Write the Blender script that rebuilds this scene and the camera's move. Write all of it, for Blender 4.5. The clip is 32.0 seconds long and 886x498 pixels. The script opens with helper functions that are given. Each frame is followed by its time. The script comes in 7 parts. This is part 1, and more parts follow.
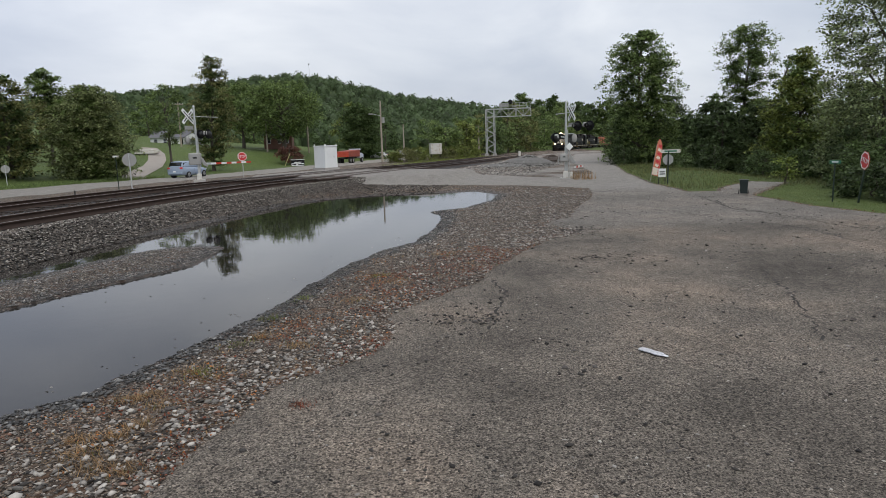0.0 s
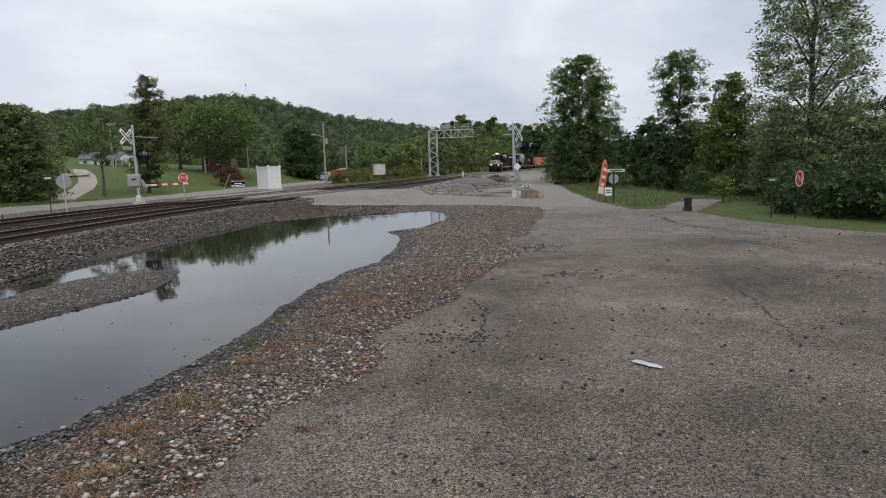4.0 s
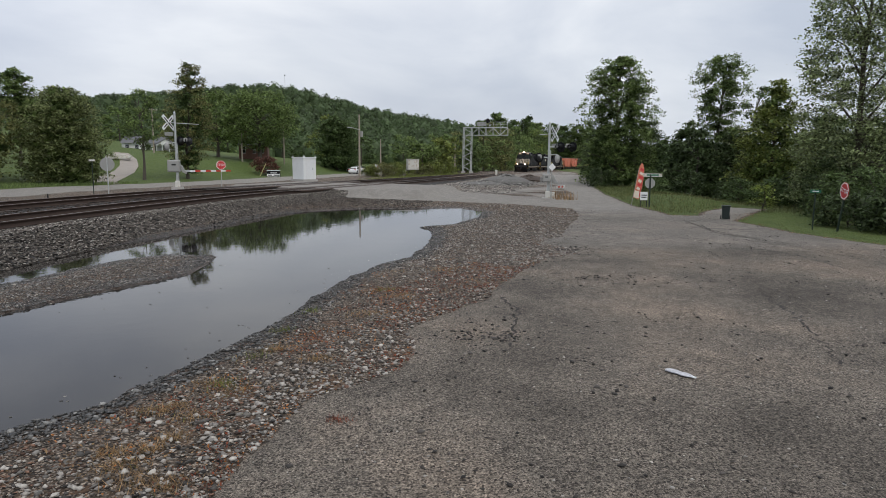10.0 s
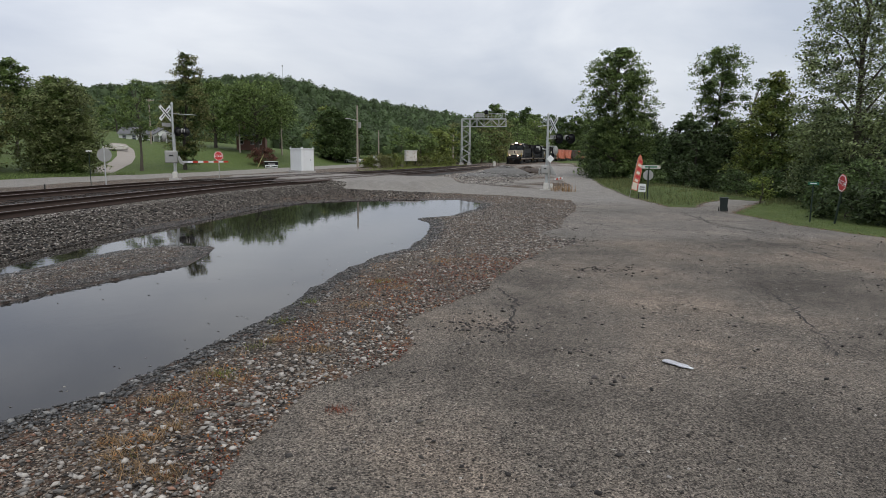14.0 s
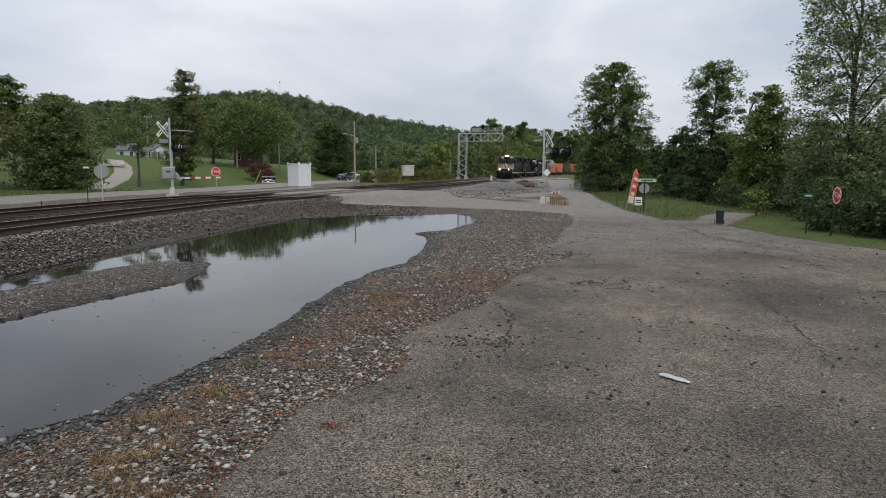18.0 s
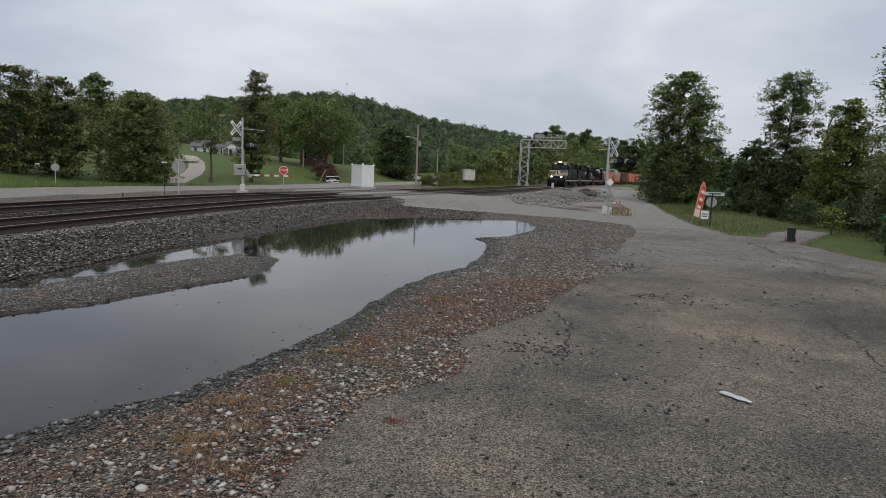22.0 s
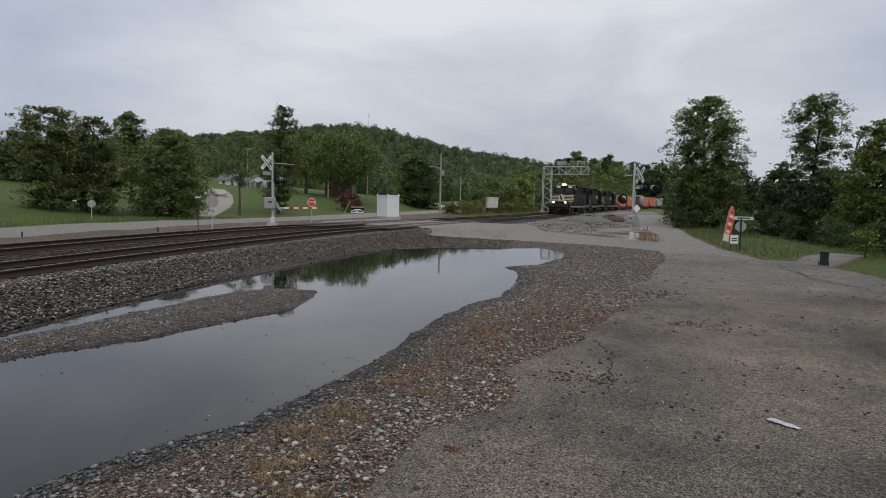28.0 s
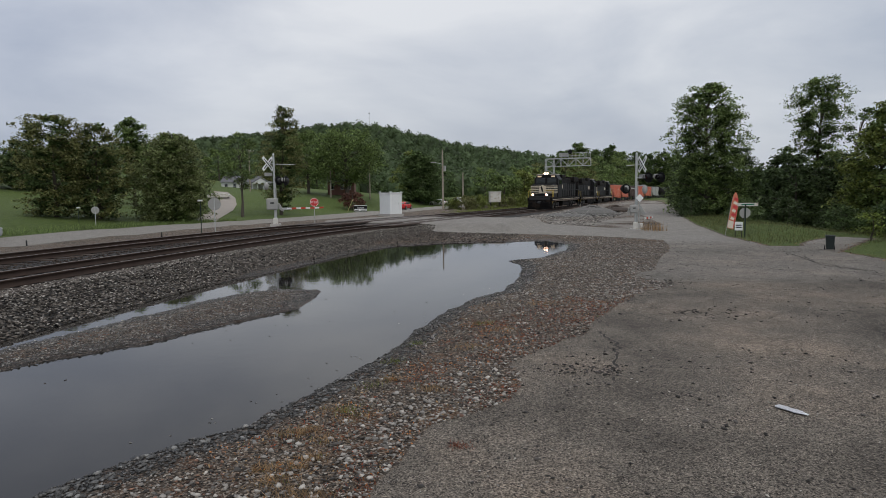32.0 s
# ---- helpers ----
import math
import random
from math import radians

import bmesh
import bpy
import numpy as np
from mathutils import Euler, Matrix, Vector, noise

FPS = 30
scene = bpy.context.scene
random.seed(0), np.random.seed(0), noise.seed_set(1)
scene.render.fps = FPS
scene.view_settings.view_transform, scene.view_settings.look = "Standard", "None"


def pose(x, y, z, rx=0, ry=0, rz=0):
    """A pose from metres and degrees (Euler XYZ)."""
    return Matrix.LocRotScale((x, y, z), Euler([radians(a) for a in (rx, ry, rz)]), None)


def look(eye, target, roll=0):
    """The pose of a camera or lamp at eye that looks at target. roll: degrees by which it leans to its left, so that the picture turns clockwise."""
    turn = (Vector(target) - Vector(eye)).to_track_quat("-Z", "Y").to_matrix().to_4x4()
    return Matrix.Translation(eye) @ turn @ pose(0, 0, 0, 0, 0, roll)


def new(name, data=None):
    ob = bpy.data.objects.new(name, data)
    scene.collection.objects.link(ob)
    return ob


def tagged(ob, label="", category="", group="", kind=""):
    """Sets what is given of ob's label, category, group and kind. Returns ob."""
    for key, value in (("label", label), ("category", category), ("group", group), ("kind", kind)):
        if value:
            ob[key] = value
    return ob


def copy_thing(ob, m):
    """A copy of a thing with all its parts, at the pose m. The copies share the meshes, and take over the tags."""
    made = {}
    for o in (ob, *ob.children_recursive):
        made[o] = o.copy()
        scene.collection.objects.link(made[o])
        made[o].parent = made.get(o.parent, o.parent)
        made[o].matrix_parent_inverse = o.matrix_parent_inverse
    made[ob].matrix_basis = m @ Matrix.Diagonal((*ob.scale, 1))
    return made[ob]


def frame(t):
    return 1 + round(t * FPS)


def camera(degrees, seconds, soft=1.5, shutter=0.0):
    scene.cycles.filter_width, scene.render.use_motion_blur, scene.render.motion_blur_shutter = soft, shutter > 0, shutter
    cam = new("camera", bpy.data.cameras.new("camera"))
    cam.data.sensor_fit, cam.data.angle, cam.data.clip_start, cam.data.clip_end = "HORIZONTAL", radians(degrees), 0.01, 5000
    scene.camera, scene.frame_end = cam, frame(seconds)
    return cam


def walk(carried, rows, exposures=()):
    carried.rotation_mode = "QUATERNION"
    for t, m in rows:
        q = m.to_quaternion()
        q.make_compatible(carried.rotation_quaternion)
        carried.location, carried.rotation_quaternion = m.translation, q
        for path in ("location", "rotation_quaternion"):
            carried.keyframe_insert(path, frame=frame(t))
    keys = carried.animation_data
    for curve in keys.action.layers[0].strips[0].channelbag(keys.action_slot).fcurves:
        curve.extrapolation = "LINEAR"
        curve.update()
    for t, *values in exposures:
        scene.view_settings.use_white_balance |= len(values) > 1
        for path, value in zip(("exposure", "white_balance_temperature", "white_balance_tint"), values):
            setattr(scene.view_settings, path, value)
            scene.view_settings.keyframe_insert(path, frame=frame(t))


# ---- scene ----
cam = camera(70.00, 32.0, soft=0.6)
PATH = [
    (0.0, 0.6382, -0.0845, 2.3976, 80.6446, 1.5165, -1.6945),
    (0.5, 0.3029, -0.0474, 2.3709, 81.1310, 0.6553, -3.1104),
    (1.0, 0.1774, 0.0161, 2.3668, 81.6083, -0.1623, -3.9271),
    (1.5, 0.2032, 0.1208, 2.3431, 81.4838, 0.3421, -5.2165),
    (2.0, 0.0063, 0.0805, 2.3122, 81.3136, 0.1350, -6.0277),
    (2.5, 0.0648, 0.0049, 2.3385, 81.6265, 1.1610, -5.7103),
    (3.0, 0.1153, -0.0243, 2.3688, 81.8779, 2.1229, -6.5740),
    (3.5, 0.0762, -0.0129, 2.3777, 82.4116, 2.0236, -6.9241),
    (5.5, 0.0541, -0.0061, 2.3573, 81.9481, 0.6834, -6.4778),
    (6.0, 0.0440, -0.0096, 2.3602, 81.9437, 0.7392, -6.1950),
    (6.5, 0.0404, -0.0074, 2.3637, 81.9762, 0.7384, -5.9740),
    (7.0, 0.0394, -0.0006, 2.3619, 81.9749, 0.5800, -5.8884),
    (7.5, 0.0272, -0.0138, 2.3625, 82.0449, 0.2321, -5.8195),
    (8.0, 0.0148, -0.0040, 2.3613, 82.0431, -0.0837, -5.4867),
    (8.5, 0.0031, -0.0178, 2.3742, 82.0002, -0.3951, -5.0451),
    (9.0, -0.0023, -0.0129, 2.3803, 82.0903, -0.6206, -4.5516),
    (9.5, -0.0049, -0.0103, 2.3834, 82.1496, -0.6038, -4.1595),
    (10.0, -0.0050, -0.0139, 2.3851, 82.0865, -0.5733, -4.0766),
    (10.5, -0.0030, -0.0275, 2.3888, 82.0809, -0.5712, -4.0856),
    (11.0, -0.0065, -0.0270, 2.3845, 82.0440, -0.7630, -4.0492),
    (11.5, -0.0110, -0.0355, 2.3875, 81.8906, -0.6951, -4.1296),
    (12.0, -0.0146, -0.0277, 2.3832, 81.6652, -0.5327, -4.1482),
    (12.5, -0.0149, -0.0320, 2.3821, 81.4561, -0.4566, -4.1425),
    (13.0, -0.0170, -0.0085, 2.3713, 81.2277, -0.5797, -4.1151),
    (13.5, -0.0226, -0.0048, 2.3676, 81.1263, -0.7588, -4.0320),
    (14.0, -0.0133, -0.0260, 2.3824, 81.3287, -0.6927, -4.2445),
    (14.5, -0.0013, -0.0309, 2.3807, 81.7384, -0.4794, -4.5249),
    (15.0, -0.0005, -0.0309, 2.3784, 82.0734, -0.4039, -4.6176),
    (15.5, -0.0031, -0.0439, 2.3941, 82.2897, -0.4797, -4.4697),
    (17.5, -0.0024, -0.0429, 2.4010, 82.8429, -0.7181, -4.5509),
    (18.0, 0.0115, -0.0271, 2.3888, 82.6173, -0.3793, -4.4987),
    (18.5, -0.0007, -0.0456, 2.3911, 82.3767, -0.3807, -4.3752),
    (19.0, -0.0132, -0.0542, 2.3951, 82.3623, -0.6494, -4.1816),
    (19.5, -0.0341, -0.0644, 2.3992, 82.6059, -0.9994, -3.7461),
    (20.0, -0.0743, -0.1252, 2.4241, 82.9098, -1.1983, -2.3855),
    (20.5, -0.0978, -0.1374, 2.4225, 83.1044, -1.7221, -1.0847),
    (21.0, -0.1002, -0.1649, 2.4304, 83.1054, -2.1071, -0.2356),
    (21.5, -0.0836, -0.1789, 2.4331, 82.9957, -2.2115, 0.2538),
    (22.0, -0.0793, -0.2267, 2.4328, 82.8779, -2.2498, 0.9423),
    (22.5, -0.1934, -0.2827, 2.4349, 83.2565, -1.8589, 0.4180),
    (23.0, -0.2663, -0.3546, 2.4442, 83.6920, -1.3273, 0.3804),
    (23.5, -0.2972, -0.3522, 2.4381, 83.7908, -1.1130, 0.2175),
    (24.0, -0.3614, -0.3662, 2.4545, 83.6757, -1.3026, 0.6744),
    (24.5, -0.3887, -0.3824, 2.4660, 83.7556, -1.2863, 1.3383),
    (26.5, -0.3793, -0.3883, 2.4489, 83.8892, -1.3821, 0.7730),
    (27.0, -0.3437, -0.4270, 2.4983, 84.2573, -1.1317, 1.4573),
    (27.5, -0.3369, -0.5017, 2.5211, 84.9786, -1.0566, 2.3233),
    (28.0, -0.3732, -0.5403, 2.5302, 85.3229, -1.1117, 2.8831),
    (28.5, -0.3938, -0.5413, 2.5252, 85.1167, -1.2766, 3.4970),
    (29.0, -0.3746, -0.5290, 2.5246, 84.7252, -1.3837, 3.7009),
    (29.5, -0.3603, -0.5096, 2.5310, 84.6143, -1.1326, 3.6827),
    (30.0, -0.3461, -0.4948, 2.5335, 84.6770, -0.4999, 3.6566),
    (30.5, -0.3224, -0.4753, 2.5228, 84.8309, 0.1825, 3.1984),
    (31.0, -0.3204, -0.4746, 2.5248, 84.9139, 0.6029, 2.9883),
    (31.5, -0.3130, -0.4884, 2.5260, 84.9334, 0.7712, 3.0334),
    (32.0, -0.3163, -0.4770, 2.5173, 84.9509, 0.6736, 3.1542),
]
EXPOSURES = [(0, 0.08), (6, 0.05), (18, 0.0), (22, -0.15), (28, -0.25), (32, -0.25)]
walk(cam, [(t, pose(x, y, z, rx, ry, rz)) for t, x, y, z, rx, ry, rz in PATH], EXPOSURES)

# ---- sky and sun: an overcast afternoon ----
world = bpy.data.worlds.new("overcast_sky")
scene.world = world
world.use_nodes = True
wn, wl = world.node_tree.nodes, world.node_tree.links
wn.clear()
w_out = wn.new("ShaderNodeOutputWorld")
w_bg = wn.new("ShaderNodeBackground")
w_sky = wn.new("ShaderNodeTexSky")
w_sky.sky_type, w_sky.sun_disc = "NISHITA", False
w_sky.sun_elevation, w_sky.sun_rotation = radians(50), radians(-15)
w_sky.air_density, w_sky.dust_density = 1.0, 4.0
w_co = wn.new("ShaderNodeTexCoord")
w_map = wn.new("ShaderNodeMapping")
w_map.inputs["Scale"].default_value = (1.0, 1.0, 2.6)
w_n1 = wn.new("ShaderNodeTexNoise")
w_n1.inputs["Scale"].default_value, w_n1.inputs["Detail"].default_value = 2.3, 6.0
w_n1.inputs["Roughness"].default_value, w_n1.inputs["Distortion"].default_value = 0.5, 0.35
w_ramp = wn.new("ShaderNodeValToRGB")
w_ramp.color_ramp.elements[0].position, w_ramp.color_ramp.elements[1].position = 0.36, 0.62
w_ramp.color_ramp.elements[0].color = (4.3, 4.72, 5.5, 1)
w_ramp.color_ramp.elements[1].color = (6.5, 6.75, 7.15, 1)
w_mix = wn.new("ShaderNodeMixRGB")
w_mix.inputs["Fac"].default_value = 0.9
wl.new(w_co.outputs["Generated"], w_map.inputs["Vector"])
wl.new(w_map.outputs["Vector"], w_n1.inputs["Vector"])
wl.new(w_n1.outputs["Fac"], w_ramp.inputs["Fac"])
wl.new(w_sky.outputs["Color"], w_mix.inputs["Color1"])
wl.new(w_ramp.outputs["Color"], w_mix.inputs["Color2"])
w_sep = wn.new("ShaderNodeSeparateXYZ")
wl.new(w_co.outputs["Generated"], w_sep.inputs["Vector"])
w_tone = w_mix.outputs["Color"]
for axis, low, high, shade in (("Z", 0.02, 0.3, (0.88, 0.9, 0.925)), ("X", -0.75, -0.15, (0.82, 0.85, 0.92))):
    w_rng = wn.new("ShaderNodeMapRange")
    w_rng.interpolation_type = "SMOOTHSTEP"
    w_rng.inputs["From Min"].default_value, w_rng.inputs["From Max"].default_value = low, high
    w_rng.inputs["To Min"].default_value, w_rng.inputs["To Max"].default_value = 1.0, 0.0
    wl.new(w_sep.outputs[axis], w_rng.inputs["Value"])
    w_dim = wn.new("ShaderNodeMixRGB")
    w_dim.blend_type = "MULTIPLY"
    w_dim.inputs["Color2"].default_value = (*shade, 1)
    wl.new(w_rng.outputs["Result"], w_dim.inputs["Fac"])
    wl.new(w_tone, w_dim.inputs["Color1"])
    w_tone = w_dim.outputs["Color"]
wl.new(w_tone, w_bg.inputs["Color"])
w_bg.inputs["Strength"].default_value = 0.13
wl.new(w_bg.outputs["Background"], w_out.inputs["Surface"])

sun = new("sun", bpy.data.lights.new("sun", "SUN"))
sun.data.energy, sun.data.angle, sun.data.color = 1.2, radians(40), (1.0, 0.97, 0.92)
sun.matrix_world = look((30, -60, 110), (0, 20, 0))

# ---- materials ----
MATS = {}


def shader(name, colour=(0.5, 0.5, 0.5), rough=0.7, metal=0.0, vary=0.15, scale=6.0, bump=0.0, fine=60.0, per="", wear=None, spec=0.5):
    """A surface with grain at two scales; per: vary by object or by island; wear: a second colour in blotches."""
    if name in MATS:
        return MATS[name]
    m = bpy.data.materials.new(name)
    MATS[name] = m
    m.use_nodes = True
    n, l = m.node_tree.nodes, m.node_tree.links
    b = n["Principled BSDF"]
    b.inputs["Roughness"].default_value, b.inputs["Metallic"].default_value = rough, metal
    b.inputs["Specular IOR Level"].default_value = spec
    co = n.new("ShaderNodeTexCoord")
    big, small = n.new("ShaderNodeTexNoise"), n.new("ShaderNodeTexNoise")
    for t, s, d in ((big, scale, 4), (small, fine, 3)):
        t.inputs["Scale"].default_value, t.inputs["Detail"].default_value = s, d
        l.new(co.outputs["Object"], t.inputs["Vector"])
    add = n.new("ShaderNodeMath")
    add.operation = "ADD"
    l.new(big.outputs["Fac"], add.inputs[0])
    l.new(small.outputs["Fac"], add.inputs[1])
    rng = n.new("ShaderNodeMapRange")
    rng.inputs["From Min"].default_value, rng.inputs["From Max"].default_value = 0.6, 1.4
    rng.inputs["To Min"].default_value, rng.inputs["To Max"].default_value = 1 - vary, 1 + vary
    l.new(add.outputs[0], rng.inputs["Value"])
    value = rng.outputs["Result"]
    if per:
        info = n.new("ShaderNodeObjectInfo" if per == "object" else "ShaderNodeNewGeometry")
        r2 = n.new("ShaderNodeMapRange")
        r2.inputs["To Min"].default_value, r2.inputs["To Max"].default_value = 1 - 2.2 * vary, 1 + 2.2 * vary
        l.new(info.outputs["Random" if per == "object" else "Random Per Island"], r2.inputs["Value"])
        mul = n.new("ShaderNodeMath")
        mul.operation = "MULTIPLY"
        l.new(value, mul.inputs[0])
        l.new(r2.outputs["Result"], mul.inputs[1])
        value = mul.outputs[0]
    base = n.new("ShaderNodeMixRGB")
    base.inputs["Color1"].default_value = base.inputs["Color2"].default_value = (*colour, 1)
    base.inputs["Fac"].default_value = 0
    if wear:
        wr = n.new("ShaderNodeValToRGB")
        wr.color_ramp.elements[0].position, wr.color_ramp.elements[1].position = 0.52, 0.66
        l.new(big.outputs["Fac"], wr.inputs["Fac"])
        l.new(wr.outputs["Color"], base.inputs["Fac"])
        base.inputs["Color2"].default_value = (*wear, 1)
    hsv = n.new("ShaderNodeHueSaturation")
    l.new(base.outputs["Color"], hsv.inputs["Color"])
    l.new(value, hsv.inputs["Value"])
    l.new(hsv.outputs["Color"], b.inputs["Base Color"])
    if bump:
        bp = n.new("ShaderNodeBump")
        bp.inputs["Strength"].default_value, bp.inputs["Distance"].default_value = 0.6, bump
        l.new(add.outputs[0], bp.inputs["Height"])
        l.new(bp.outputs["Normal"], b.inputs["Normal"])
    return m


def foliage(name, colour, vary=0.35, rough=0.6):
    m = shader(name, colour, rough, vary=vary, scale=0.5, fine=6.0, per="island", spec=0.25)
    n, l = m.node_tree.nodes, m.node_tree.links
    b = n["Principled BSDF"]
    if "leaf_back" not in n:
        tr = n.new("ShaderNodeBsdfTranslucent")
        tr.name = "leaf_back"
        mix = n.new("ShaderNodeMixShader")
        mix.inputs["Fac"].default_value = 0.42
        src = b.inputs["Base Color"].links[0].from_socket
        l.new(src, tr.inputs["Color"])
        l.new(b.outputs["BSDF"], mix.inputs[1])
        l.new(tr.outputs["BSDF"], mix.inputs[2])
        l.new(mix.outputs["Shader"], n["Material Output"].inputs["Surface"])
    return m


def glow(name, colour, strength):
    m = bpy.data.materials.new(name)
    m.use_nodes = True
    b = m.node_tree.nodes["Principled BSDF"]
    b.inputs["Base Color"].default_value = (*colour, 1)
    b.inputs["Emission Color"].default_value = (*colour, 1)
    b.inputs["Emission Strength"].default_value = strength
    return m


STEEL = shader("galvanised_steel", (0.5, 0.51, 0.5), 0.45, 0.35, 0.12, 3, 0.002)
ALU = shader("aluminium_sign_back", (0.36, 0.355, 0.335), 0.5, 0.3, 0.08, 5)
WHITE = shader("white_paint", (0.8, 0.81, 0.8), 0.5, 0, 0.06, 2)
DIRTY_WHITE = shader("weathered_white_paint", (0.62, 0.6, 0.55), 0.65, 0, 0.15, 4, wear=(0.4, 0.33, 0.25))
BLACK = shader("black_paint", (0.008, 0.008, 0.009), 0.6, 0, 0.2, 2, spec=0.25)
BLACK_GRIME = shader("grimy_black_paint", (0.008, 0.007, 0.007), 0.75, 0, 0.3, 1.5, wear=(0.03, 0.022, 0.017), spec=0.15)
DARK = shader("dark_metal", (0.03, 0.03, 0.03), 0.6, 0.3, 0.25, 3)
RED = shader("red_sign_face", (0.55, 0.03, 0.03), 0.45, 0, 0.08, 5)
RED_TAPE = shader("red_reflective_sheeting", (0.5, 0.04, 0.02), 0.4, 0, 0.1, 5)
GREEN_POST = shader("dark_green_post", (0.02, 0.035, 0.025), 0.5, 0.2, 0.2, 5)
GREEN_SIGN = shader("green_street_sign", (0.03, 0.16, 0.09), 0.45, 0, 0.08, 5)
RUST_RAIL = shader("rusty_rail_side", (0.05, 0.03, 0.021), 0.8, 0.2, 0.25, 3, 0.003)
RAIL_TOP = shader("worn_rail_head", (0.22, 0.19, 0.17), 0.42, 0.7, 0.1, 3)
TIE = shader("creosoted_timber", (0.05, 0.036, 0.028), 0.85, 0, 0.3, 4, 0.01, per="object")
TIE_JOINED = shader("creosoted_timber_far", (0.05, 0.036, 0.028), 0.85, 0, 0.3, 4, 0.01, per="island")
WOOD_POLE = shader("weathered_pole_wood", (0.34, 0.29, 0.23), 0.85, 0, 0.2, 3, 0.01)
BARK = shader("tree_bark", (0.09, 0.075, 0.06), 0.9, 0, 0.3, 6, 0.02)
BALLAST = shader("granite_ballast", (0.1, 0.087, 0.075), 0.9, 0, 0.45, 4, 0.004, per="island", spec=0.2)
GRAVEL = shader("limestone_gravel", (0.16, 0.138, 0.116), 0.8, 0, 0.45, 5, 0.004, per="island")
PEBBLE = shader("loose_stone", (0.15, 0.14, 0.125), 0.8, 0, 0.3, 5, 0.004, per="object")
DARK_STONE = shader("dark_asphalt_crumb", (0.06, 0.053, 0.047), 0.85, 0, 0.38, 5, 0.004, per="island")
PALE_STONE = shader("pale_river_stone", (0.4, 0.37, 0.33), 0.75, 0, 0.22, 8, 0.003, per="island")
COBBLE = shader("grey_cobble", (0.17, 0.165, 0.155), 0.65, 0, 0.38, 9, 0.004, per="island")
RUBBLE = shader("grey_rubble", (0.29, 0.265, 0.235), 0.85, 0, 0.34, 9, 0.004, per="island")
RED_STONE = shader("rust_brown_stone", (0.17, 0.095, 0.065), 0.85, 0, 0.34, 9, 0.004, per="island")
WET_STONE = shader("wet_dark_stone", (0.062, 0.059, 0.055), 0.3, 0, 0.35, 6, 0.003, per="island")
BROWN_BALLAST = shader("rust_stained_ballast", (0.058, 0.042, 0.033), 0.9, 0, 0.4, 5, 0.004, per="island", spec=0.2)
GLASS = shader("dark_window_glass", (0.012, 0.014, 0.016), 0.08, 0, 0.05, 2, spec=0.8)
CONCRETE = shader("concrete", (0.42, 0.4, 0.37), 0.85, 0, 0.12, 2, 0.004)
RUBBER = shader("tyre_rubber", (0.02, 0.02, 0.02), 0.8, 0, 0.2, 8)
CHROME = shader("bright_wheel_metal", (0.5, 0.5, 0.5), 0.3, 0.8, 0.1, 5)


